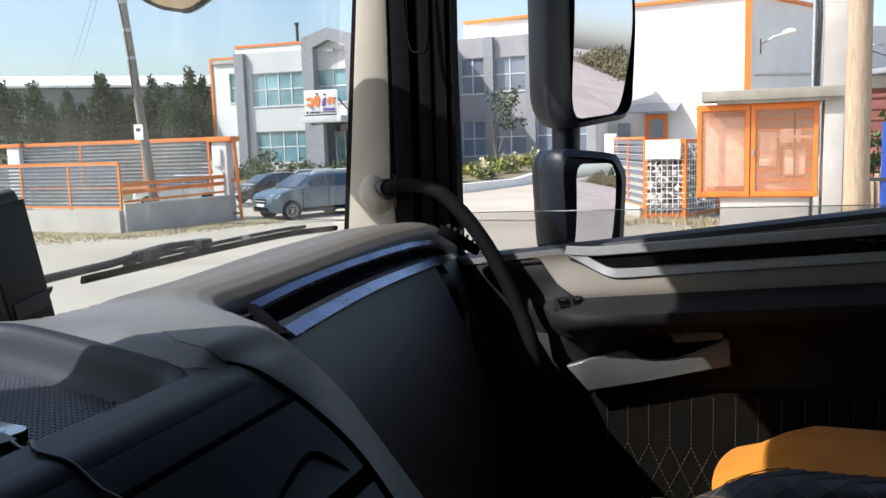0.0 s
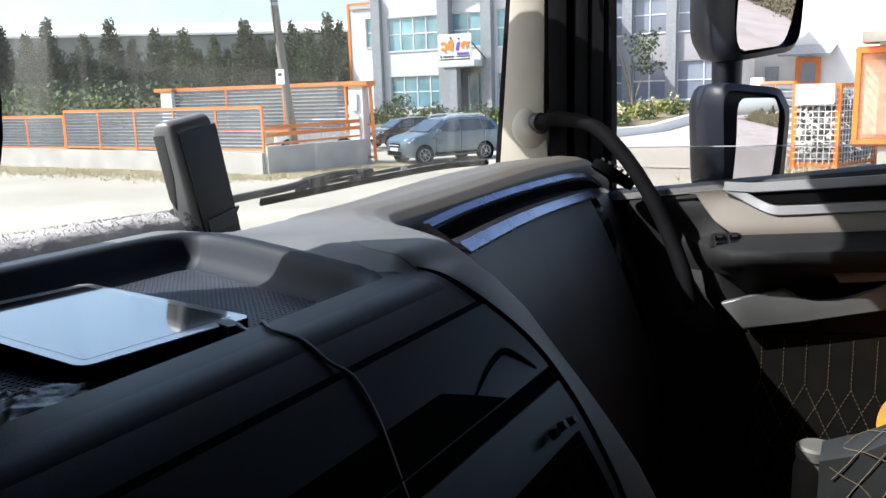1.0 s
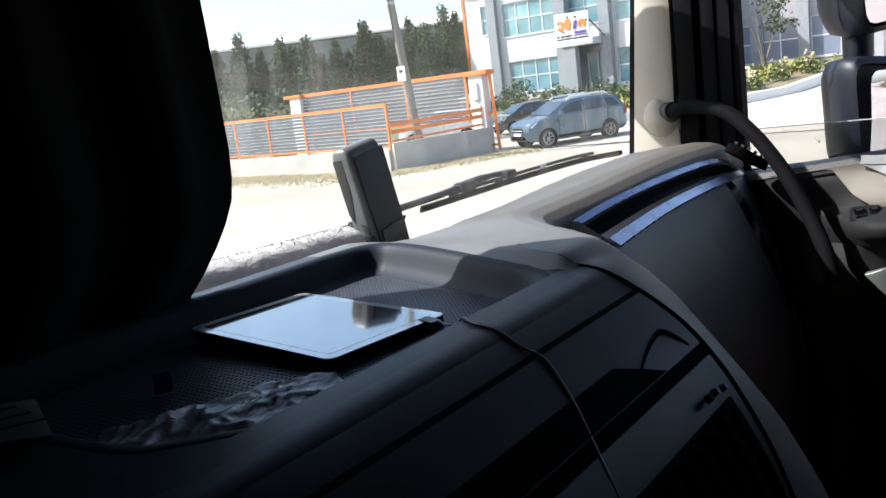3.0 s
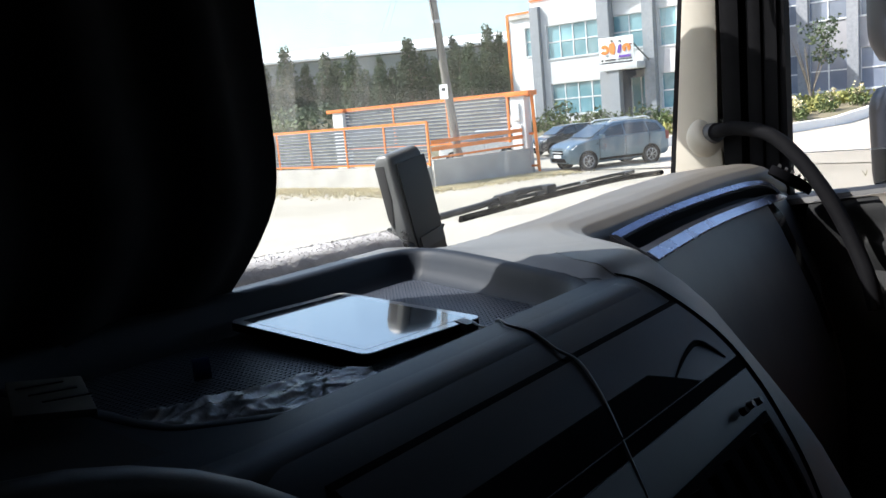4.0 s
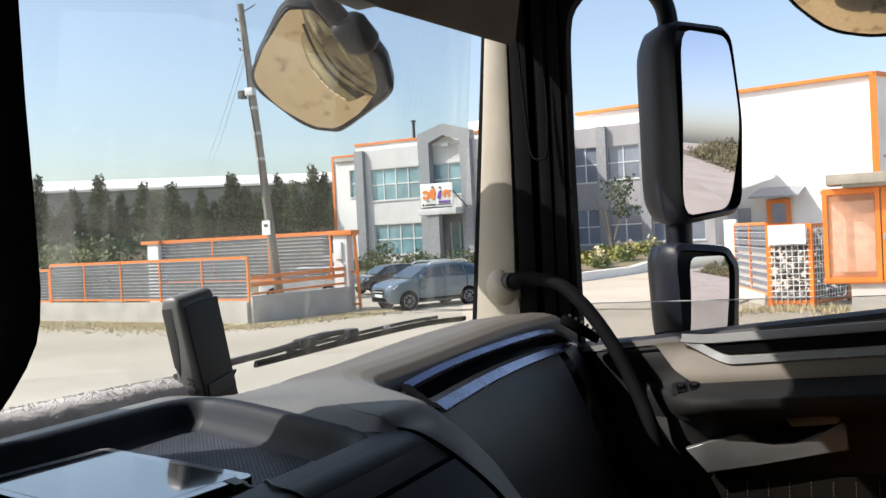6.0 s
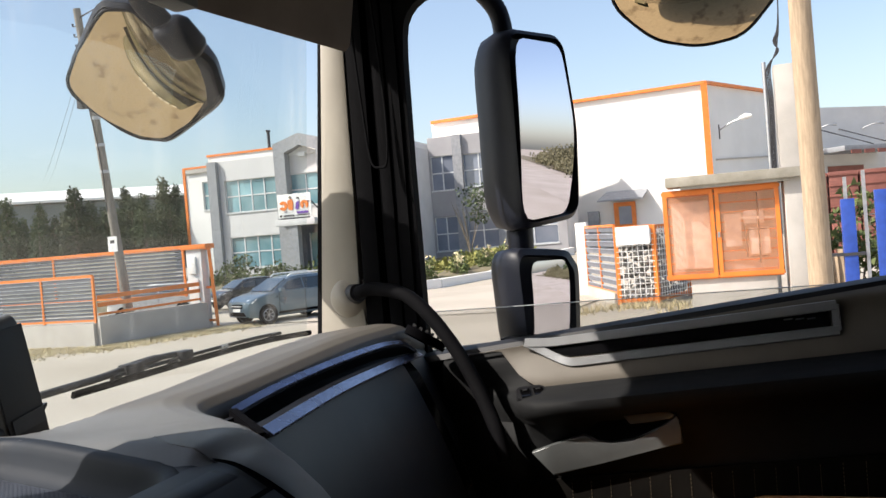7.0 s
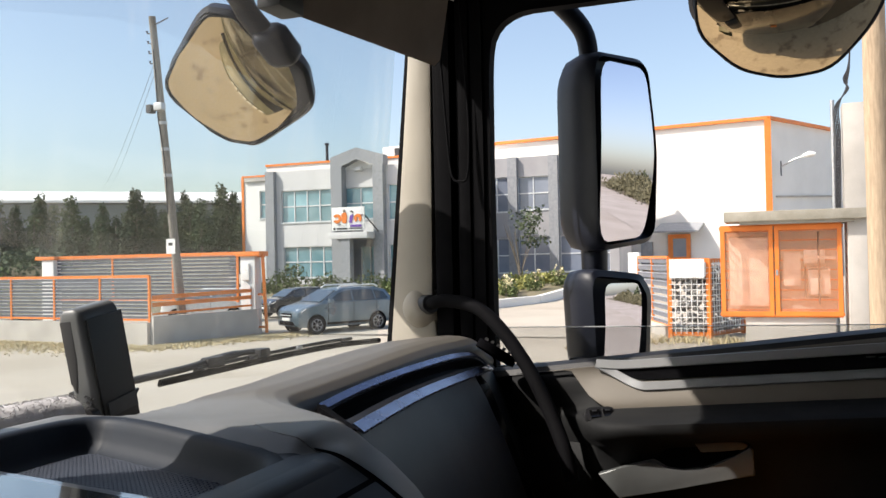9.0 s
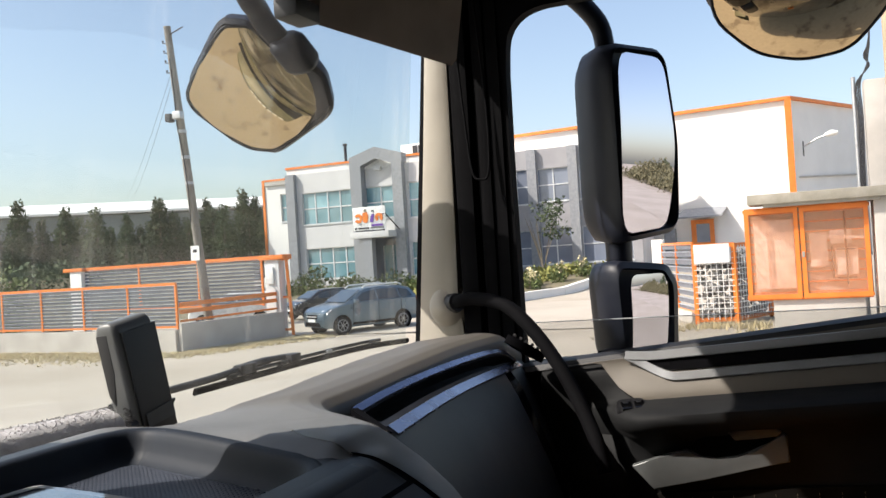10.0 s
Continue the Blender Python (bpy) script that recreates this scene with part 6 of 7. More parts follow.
part("conduit", new_tube([(X0 + 0.30, -0.92, 1.35), (X0 + 0.30, -0.92, 2.95)], 0.022, 8), "darkmetal", cab)
part("conduit", new_tube([(X0 + 0.30, -0.64, 1.5), (X0 + 0.30, -0.64, 2.2)], 0.016, 8), "darkmetal", cab)
part("shelf_bar", new_beam((X0 + 0.28, -0.40, 2.42), (X0 + 0.28, -1.28, 2.36), 0.05, 0.07), "beige", cab, "pale horizontal bar")
part("shelf_bar", new_beam((X0 + 0.28, -0.72, 2.12), (X0 + 0.28, -1.10, 2.12), 0.03, 0.03), "darkmetal", cab)
part("shelf_bar", new_beam((X0 + 0.28, -0.72, 1.50), (X0 + 0.28, -1.10, 1.50), 0.03, 0.03), "darkmetal", cab)
part("roof_slab", new_box(X0 - 0.35, X0 + 1.0, -1.85, 1.02, 3.20, 3.42, 0.015), "slabtop", cab, "stained concrete slab roof")
part("roof_lip", new_box(X0 - 0.30, X0 + 0.9, -1.6, 0.7, 3.13, 3.20), "slabtop", cab)
part("support_wall", new_box(X0 - 0.15, X0 + 0.8, -1.85, -1.48, 0, 3.20, 0.01), "concrete", cab)
pier = thing("concrete_post", (21.6, -1.6, 0), "tall square concrete post with cables", "post")
part("shaft", new_box(21.3, 21.8, -2.04, -1.56, 0, 5.95, 0.03), "concrete", pier)
part("pipe", new_tube([(21.4, -1.36, 0), (21.4, -1.36, 6.05)], 0.05, 10), "metal", pier)
for k in range(4):
    y = -1.49 + 0.03 * k
    part("riser_cable", new_tube(spline([(21.3, y, 1.0), (21.28, y + 0.02, 3.5), (21.3, y - 0.02, 5.1), (21.3, y, 5.85), (21.25, y - 0.15 - 0.05 * k, 6.25), (21.25, y - 0.2, 6.5), (21.2, -1.75, 7.2), (20.8, -1.8, 10.5)], 5), 0.015, 6), "darkmetal", pier)


def gabion(name, a, b, z0, z1, label, board=False, seed=1):
    a, b = Vector((*a, 0)), Vector((*b, 0))
    d = (b - a).normalized()
    g = thing(name, (*a.to_tuple()[:2], 0), label, "stone basket")
    for p in (a, b):
        part("post", new_beam(p + Vector((0, 0, 0)), p + Vector((0, 0, z1 + 0.05)), 0.12, 0.12, up=d), "orange", g)
    for z in (z0, z1):
        part("rail", new_beam(a + Vector((0, 0, z)), b + Vector((0, 0, z)), 0.08, 0.12), "orange", g)
    n = Vector((-d.y, d.x, 0))
    L = (b - a).length
    nb = int(L / 0.15)
    for i in range(1, nb):
        p = a + d * (L * i / nb)
        part("wire", new_beam(p + Vector((0, 0, z0)) - n * 0.06, p + Vector((0, 0, z1)) - n * 0.06, 0.02, 0.02), "board", g)
    for j in range(1, int((z1 - z0) / 0.165)):
        z = z0 + 0.165 * j
        part("wire", new_beam(a + Vector((0, 0, z)) - n * 0.06, b + Vector((0, 0, z)) - n * 0.06, 0.02, 0.02), "board", g)
    if board:
        part("board", new_box(a.x - 0.16, a.x - 0.12, min(a.y, b.y) + 0.1, max(a.y, b.y) - 0.02, z1 - 0.52, z1 + 0.04), "board", g, "blank white board")
    rng = random.Random(seed)
    m = bmesh.new()
    for _ in range(int(L * 150)):
        c = a + d * rng.uniform(0.08, L - 0.08) + n * rng.uniform(0.0, 0.22) + Vector((0, 0, rng.uniform(z0 + 0.08, z1 - (0.5 if board else 0.15))))
        r = rng.uniform(0.05, 0.10)
        s = bmesh.ops.create_icosphere(m, subdivisions=1, radius=r)
        for v in s["verts"]:
            v.co = v.co * rng.uniform(0.75, 1.15) + c
    tagged(part("rubble", m, "stone", g, angle=20), kind="stuff")
    return g


gabion("stone_basket", (25.7, 2.92), (25.7, 1.80), 0.12, 2.32, "wire basket of white stones in an orange frame", True, 2)
gabion("stone_basket", (25.7, 1.78), (27.6, 0.9), 0.12, 2.30, "wire basket of white stones beside the cabinet", False, 3)
slat_fence("slat_fence", (25.75, 2.95), (29.6, 4.4), 0.30, 2.42, 2, 9, "orange framed slat fence beside the gate opening", "darkmesh")
bm = bmesh.new()
beam(bm, (25.9, 3.0, 0.1), (29.7, 4.45, 0.1), 0.2, 0.5)
tagged(part("fence_wall", bm, "concrete"), "low concrete base under the side fence", "wall", "", "structure")
gp2 = thing("gate_pillar", (29.8, 4.5, 0), "white rendered pillar at the gate opening", "pillar")
part("shaft", new_box(29.6, 30.0, 4.35, 4.75, 0, 2.6, 0.02), "whitewall", gp2)

# things beyond the cabinet
for k, (x, y, z) in enumerate(((17.7, -2.05, 3.25), (17.7, -2.42, 3.35), (17.7, -2.75, 3.45))):
    s = thing("steel_stake", (x, y, 0), "slim galvanised steel fence stake", "post", "fence stakes")
    part("stake", new_beam((x, y, 0), (x, y, z - 0.3), 0.06, 0.06), "metal", s)
bl = thing("blue_panel", (17.7, -2.45, 0), "upright blue painted steel panel", "panel")
part("panel", new_box(17.6, 17.75, -2.56, -2.32, 0.0, 2.62, 0.01), "blue", bl)
part("bracket", new_box(17.58, 17.7, -2.7, -2.1, 1.52, 1.58), "darkmetal", bl)
bl = thing("blue_panel", (17.4, -2.95, 0), "tall blue and silver sheet leaning by the stakes", "panel")
part("panel", new_box(17.4, 17.5, -3.1, -2.88, 0.0, 2.75, 0.01), "blue", bl)
for k in range(6):
    c = thing("plank", (18.2, -1.95 - 0.12 * k, 0), "weathered timber offcut leaning behind the pole", "plank", "timber offcuts")
    part("board", new_beam((18.2 + 0.1 * k, -1.9 - 0.13 * k, 0), (18.4, -1.95 - 0.10 * k, 1.5 + 0.12 * (k % 3)), 0.1, 0.04), "timber", c)
for k in range(6):
    c = thing("crate_stack", (40, -4.2 - 0.9 * (k % 3), 0), "stack of faded red plastic crates", "crates", "red crates")
    z0 = 2.0 * (k // 3)
    yy = -4.2 - 1.25 * (k % 3)
    part("crate_body", new_box(40, 41, yy - 0.58, yy + 0.58, z0, z0 + 1.95, 0.03), "redcrate", c)
    for j in range(4):
        part("rim", new_box(39.95, 40.0, yy - 0.6, yy + 0.6, z0 + 0.4 + 0.46 * j, z0 + 0.46 + 0.46 * j), "redcrate", c)


# ---- buildings ----
def window(parent, x, y0, y1, z0, z1, cols, rows_, mat="win", depth=0.18):
    """A window set back in a wall that faces -x."""
    ya, yb = min(y0, y1), max(y0, y1)
    w = part("window", new_box(x + depth, x + depth + 0.04, ya, yb, z0, z1), "gap", parent)
    for i in range(cols):
        for j in range(rows_):
            a, b = ya + (yb - ya) * i / cols, ya + (yb - ya) * (i + 1) / cols
            c, d = z0 + (z1 - z0) * j / rows_, z0 + (z1 - z0) * (j + 1) / rows_
            part("pane", new_box(x + depth - 0.03, x + depth - 0.01, a + 0.03, b - 0.03, c + 0.03, d - 0.03), mat, w)
    bm_ = bmesh.new()
    for i in range(cols + 1):
        a = ya + (yb - ya) * i / cols
        box(bm_, x + depth - 0.07, x + depth + 0.02, a - 0.04, a + 0.04, z0, z1)
    for j in range(rows_ + 1):
        c = z0 + (z1 - z0) * j / rows_
        box(bm_, x + depth - 0.065, x + depth + 0.02, ya, yb, c - 0.04, c + 0.04)
    part("window_frame", bm_, "alu", w)
    part("sill", new_box(x - 0.06, x + depth, ya - 0.05, yb + 0.05, z0 - 0.08, z0), "alu", w)


def wall_x(x, y0, y1, z0, z1, holes, thick=0.18):
    """A wall that faces -x, with openings through it."""
    ys_ = sorted({y0, y1, *(h[0] for h in holes), *(h[1] for h in holes)})
    zs_ = sorted({z0, z1, *(h[2] for h in holes), *(h[3] for h in holes)})
    b = bmesh.new()
    for a, c in zip(ys_, ys_[1:]):
        for d, e in zip(zs_, zs_[1:]):
            my, mz = (a + c) / 2, (d + e) / 2
            if not any(h[0] < my < h[1] and h[2] < mz < h[3] for h in holes):
                box(b, x, x + thick, a, c, d, e)
    bmesh.ops.remove_doubles(b, verts=b.verts, dist=1e-4)
    return b


office = thing("office_building", (47.5, 26, 0), "two-storey white office building with blue windows and grey pilasters", "building")
OX = 47.5
H1 = [(26.45, 30.25, 5.12, 7.22), (26.2, 30.15, 1.48, 3.50)]
part("wall", wall_x(OX, 25.9, 30.7, 0, 8.52, H1), "palewall", office, keep=True)
for h in H1:
    window(office, OX, h[0], h[1], h[2], h[3], 4, 2)
part("wall", wall_x(OX + 0.35, 30.9, 33.45, 0, 8.30, [(31.48, 32.18, 5.50, 7.36)]), "whitewall", office, keep=True)
window(office, OX + 0.35, 31.48, 32.18, 5.50, 7.36, 1, 2)
part("roof_edge", new_box(OX + 0.28, OX + 0.6, 30.9, 33.55, 8.30, 8.42), "orange", office, "orange roof edge")
part("corner_strip", new_box(OX + 0.27, OX + 0.5, 33.4, 33.58, 0, 8.36), "orange", office, "orange corner strip")
part("side_wall", new_box(OX + 0.53, OX + 16, 33.25, 33.45, 0, 8.30), "whitewall", office)
part("upper_block", new_box(OX + 1.0, OX + 16, 18.8, 32.0, 8.3, 9.04), "whitewall", office)
part("roof_edge", new_box(OX + 0.92, OX + 1.1, 18.8, 32.05, 9.04, 9.18), "orange", office, "orange roof edge")
part("pilaster", new_box(OX - 0.35, OX + 0.3, 30.62, 31.28, 0, 8.52), "greystone", office, "grey stone pilaster")
H2 = [(23.25, 25.65, 5.18, 7.21)]
part("wall", wall_x(OX + 0.12, 23.1, 25.75, 3.9, 8.6, H2), "palewall", office, keep=True)
window(office, OX + 0.12, 23.25, 25.65, 5.18, 7.21, 2, 2)
part("pilaster", new_box(OX - 0.5, OX + 0.2, 25.46, 26.24, 0, 8.55), "greystone", office, "grey stone pilaster")
part("pilaster", new_box(OX - 0.5, OX + 0.2, 22.55, 23.25, 0, 8.55), "greystone", office, "grey stone pilaster")
gb = bmesh.new()
gb_poly = [(OX - 0.5, y, z) for y, z in [(26.24, 8.55), (26.24, 9.15), (24.40, 9.70), (22.50, 9.15), (22.50, 8.55), (23.22, 8.55), (24.40, 8.95), (25.46, 8.55)]]
prism(gb, gb_poly, (0.7, 0, 0))
part("gable", gb, "greystone", office, "grey stone gable over the entrance")
part("gable_panel", new_prism([(OX + 0.05, y, z) for y, z in ((25.62, 8.4), (24.45, 8.95), (23.25, 8.4))], (0.1, 0, 0)), "board", office)
part("wall_lamp", new_box(OX - 0.15, OX + 0.1, 24.2, 24.7, 8.25, 8.5, 0.03), "board", office)
part("canopy", new_box(OX - 1.6, OX + 0.1, 23.15, 25.85, 3.90, 4.30, 0.02), "palewall", office, "pale concrete entrance canopy")
part("canopy_column", new_box(OX - 1.5, OX - 1.0, 24.42, 25.08, 0, 3.90), "greystone", office)
part("entrance_recess", new_box(OX + 1.2, OX + 1.25, 22.6, 26.2, 0, 3.92), "winshade", office)
part("entrance_door", new_box(OX + 0.9, OX + 1.0, 23.5, 24.8, 0.6, 3.4), "win", office)
for y in (23.5, 24.15, 24.8):
    part("door_stile", new_box(OX + 0.85, OX + 0.92, y - 0.04, y + 0.04, 0.6, 3.4), "alu", office)
H3 = [(19.2, 22.4, 5.06, 7.27), (19.2, 22.4, 1.4, 3.5)]
part("wall", wall_x(OX, 18.6, 22.6, 0, 8.52, H3), "palewall", office, keep=True)
for h in H3:
    window(office, OX, h[0], h[1], h[2], h[3], 3, 2)
part("side_wall", new_box(OX, OX + 7.2, 18.42, 18.6, 0, 8.52), "palewall", office)
part("flat_roof", new_box(OX + 0.2, OX + 16, 18.6, 33.3, 8.0, 8.25), "concrete", office)
part("chimney", new_tube([(OX + 2, 27.85, 9.0), (OX + 2, 27.85, 10.35), (OX + 2, 27.85, 10.36), (OX + 2, 27.85, 10.5)], [0.10, 0.10, 0.16, 0.16], 10), "darkmetal", office)
part("roof_unit", new_box(OX + 2, OX + 3, 21.5, 23.7, 9.04, 9.95, 0.03), "board", office, "white roof air unit")
for k in range(3):
    part("unit_grille", new_box(OX + 1.95, OX + 2.0, 21.65 + 0.42 * k, 21.97 + 0.42 * k, 9.12, 9.82), "darkmetal", office)
sg = thing("company_sign", (OX - 1.3, 24.6, 4.30), "white sign board with orange and violet painted shapes", "sign")
part("board", new_box(OX - 1.35, OX - 1.28, 23.44, 25.74, 4.40, 5.87, 0.01), "board", sg)
part("foot", new_box(OX - 1.32, OX - 1.2, 23.6, 25.6, 4.30, 4.40), "darkmetal", sg)
part("brace", new_beam((OX - 1.3, 23.45, 5.35), (OX - 0.5, 22.9, 4.32), 0.06, 0.06), "darkmetal", sg)


def ring_shape(y, z, r, t, a0, a1, mat):
    b = bmesh.new()
    pts = []
    for k in range(17):
        a = radians(a0 + (a1 - a0) * k / 16)
        pts.append((y - r * math.cos(a), z + r * math.sin(a)))
    rg = []
    for k, (yy, zz) in enumerate(pts):
        a = radians(a0 + (a1 - a0) * k / 16)
        o = (-math.cos(a) * t / 2, math.sin(a) * t / 2)
        rg.append([(OX - 1.39, yy + o[0], zz + o[1]), (OX - 1.39, yy - o[0], zz - o[1]), (OX - 1.35, yy - o[0], zz - o[1]), (OX - 1.35, yy + o[0], zz + o[1])])
    loft(b, rg)
    part("shape", b, mat, sg)


# plain curved patches and bars in the sign's colours
ring_shape(25.34, 5.16, 0.20, 0.19, -150, 150, "orange")
ring_shape(25.20, 4.86, 0.10, 0.07, 200, 340, "greystone")
ring_shape(23.88, 5.16, 0.17, 0.20, -60, 240, "orange")
ring_shape(23.60, 5.30, 0.06, 0.06, 0, 180, "redcrate")
ring_shape(24.84, 5.64, 0.045, 0.09, 0, 360, "bark")
ring_shape(24.30, 5.56, 0.05, 0.07, -40, 200, "darkcar")
part("shape", new_prism([(OX - 1.39, y, z) for y, z in round_poly([(25.00, 4.90), (24.70, 4.84), (24.62, 5.30), (24.72, 5.56), (25.04, 5.48)], 0.25)], (0.04, 0, 0)), "orange", sg)
part("shape", new_prism([(OX - 1.39, y, z) for y, z in round_poly([(24.52, 4.90), (24.30, 4.86), (24.20, 5.42), (24.42, 5.34)], 0.2)], (0.04, 0, 0)), "purple", sg)
for y0, y1, z0, z1, m in ((25.48, 25.60, 4.47, 4.60, "darkcar"), (24.62, 25.36, 4.48, 4.58, "darkmetal"), (23.64, 24.42, 4.62, 4.76, "purple"), (23.56, 24.5, 4.50, 4.55, "darkmetal")):
    part("shape", new_box(OX - 1.39, OX - 1.35, y0, y1, z0, z1), m, sg)

wing = thing("office_wing", (54.5, 15, 0), "set-back office wing in shade with grey pilasters", "building")
WX = 54.5
H4 = [(16.68, 18.3, 5.64, 8.0), (16.68, 18.3, 1.46, 3.8), (13.82, 15.98, 5.72, 7.95), (13.82, 15.98, 1.5, 3.9), (9.8, 13.1, 5.72, 7.95), (9.8, 13.1, 1.5, 3.9)]
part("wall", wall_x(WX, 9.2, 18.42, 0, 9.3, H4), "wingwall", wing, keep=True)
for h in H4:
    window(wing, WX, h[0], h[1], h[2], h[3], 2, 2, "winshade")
for y in (16.28, 13.45):
    part("pilaster", new_box(WX - 0.3, WX + 0.1, y - 0.32, y + 0.32, 0, 9.3), "greystone", wing)
part("side_wall", new_box(WX + 0.18, WX + 5, 9.2, 9.4, 0, 9.3), "palewall", wing)
part("roof", new_box(WX + 0.18, WX + 5, 9.4, 18.3, 8.9, 9.1), "concrete", wing)

hall = thing("factory_hall", (60.6, 0, 0), "tall white factory hall with orange roof edge and corner", "building")
A, B, C = (60.6, 0.05), (63.6, 21.0), (69.2, -4.5)
D_, E_ = (92, 17), (95, -9)
bm = bmesh.new()
prism(bm, [(*p, 0) for p in (B, A, C, E_, D_)], (0, 0, 11.6))
part("wall", bm, "whitewall", hall)
for p, q in ((B, A), (A, C)):
    part("roof_edge", new_beam((p[0] - 0.12, p[1] - 0.05, 11.62), (q[0] - 0.12, q[1] - 0.05, 11.62), 0.3, 0.22), "orange", hall, "orange roof edge")
part("corner_strip", new_beam((A[0] - 0.04, A[1], 0), (A[0] - 0.04, A[1], 11.55), 0.42, 0.42), "orange", hall, "orange corner strip")
gx = A[0] + (B[0] - A[0]) * 6.0 / 21 - 0.25
part("awning", new_prism([(gx - 1.3, 7.85, 4.02), (gx - 1.3, 4.65, 4.02), (gx + 0.1, 4.35, 4.62), (gx + 0.1, 7.3, 4.62)], (0, 0, 0.12)), "greystone", hall, "small grey lean-to awning")
dr = part("door", new_box(gx - 0.12, gx - 0.02, 5.3, 6.85, 0.5, 3.9), "orange", hall, "orange framed door")
part("pane", new_box(gx - 0.16, gx - 0.12, 5.6, 6.5, 2.3, 3.6), "winshade", dr)
part("side_box", new_box(gx - 0.5, gx, 7.9, 8.7, 1.5, 3.4), "greystone", hall)
part("wall_seam", new_beam((A[0] + 0.8, -0.42, 6.3), (C[0] - 0.2, C[1] - 0.1, 6.6), 0.1, 0.12), "concrete", hall)
lamp = thing("wall_lamp", (62.6, -1.2, 8.3), "white street lamp on a bracket arm on the hall wall", "lamp")
part("bracket", new_beam((61.3, -0.75, 7.7), (61.3, -0.75, 8.7), 0.08, 0.08), "darkmetal", lamp)
part("arm", new_tube([(61.3, -0.75, 8.3), (60.9, -1.6, 8.75), (60.7, -2.2, 8.9)], 0.05, 8), "metal", lamp)
part("head", new_tube([(60.72, -2.1, 8.9), (60.68, -2.5, 9.0), (60.6, -2.9, 9.0)], [0.12, 0.22, 0.1], 12), "board", lamp)
ext = thing("factory_extension", (70, -9, 0), "lower pale factory extension with an entrance roof", "building")
part("wall", new_box(71, 95, -40, -5.2, 0, 10.4), "palewall", ext)
part("porch_roof", new_box(67.5, 71, -12.5, -7.4, 6.55, 6.95, 0.03), "greystone", ext)
for y in (-8.2, -9.6):
    part("tie_rod", new_tube([(67.7, y - 1.4, 7.0), (70.95, y, 8.6)], 0.05, 6), "darkmetal", ext)
for k in range(5):
    part("fringe", new_box(67.4, 67.5, -12.3 + 0.95 * k, -11.6 + 0.95 * k, 6.3, 6.6), "redcrate", ext)
part("shutter", new_box(70.9, 71.0, -11.2, -8.6, 0, 5.6), "redcrate", ext, "faded red shutter door")
for y in (-7.8, -11.3):
    part("wall_lamp", new_tube([(70.95, y, 8.6), (70.2, y - 0.5, 8.9), (70.1, y - 1.0, 8.9)], [0.05, 0.05, 0.14], 8), "metal", ext)

# its front turns away from the sun
ext.matrix_basis = Matrix.Translation((71, -5.2, 0)) @ Matrix.Rotation(radians(38), 4, "Z") @ Matrix.Diagonal((1, 1.42, 1, 1)) @ Matrix.Translation((-71, 5.2, 0)) @ ext.matrix_basis

ware = thing("far_warehouse", (105, 90, 0), "long white-roofed warehouse far behind the trees", "building")
u = Vector((114.1 - 78, 80.2 - 119, 0)).normalized()
a, b = Vector((66, 132, 0)), Vector((140, 52.6, 0))
n = Vector((u.y, -u.x, 0))
bm = bmesh.new()
prism(bm, [a, b, b + Vector((30, 28, 0)), a + Vector((30, 28, 0))], (0, 0, 12.0))
part("wall", bm, "farwall", ware)
bm = bmesh.new()
back = Vector((10.5, 9.8, 0))
rg_ = []
for p, z in ((a, 11.9), (b, 12.5)):
    rg_.append([p + Vector((-0.6, -0.5, z)), p + Vector((-0.6, -0.5, z + 0.35)), p + back + Vector((0, 0, z + 2.9)), p + back * 2 + Vector((0, 0, z))])
loft(bm, rg_)
part("roof", bm, "whitewall", ware, "white pitched roof")


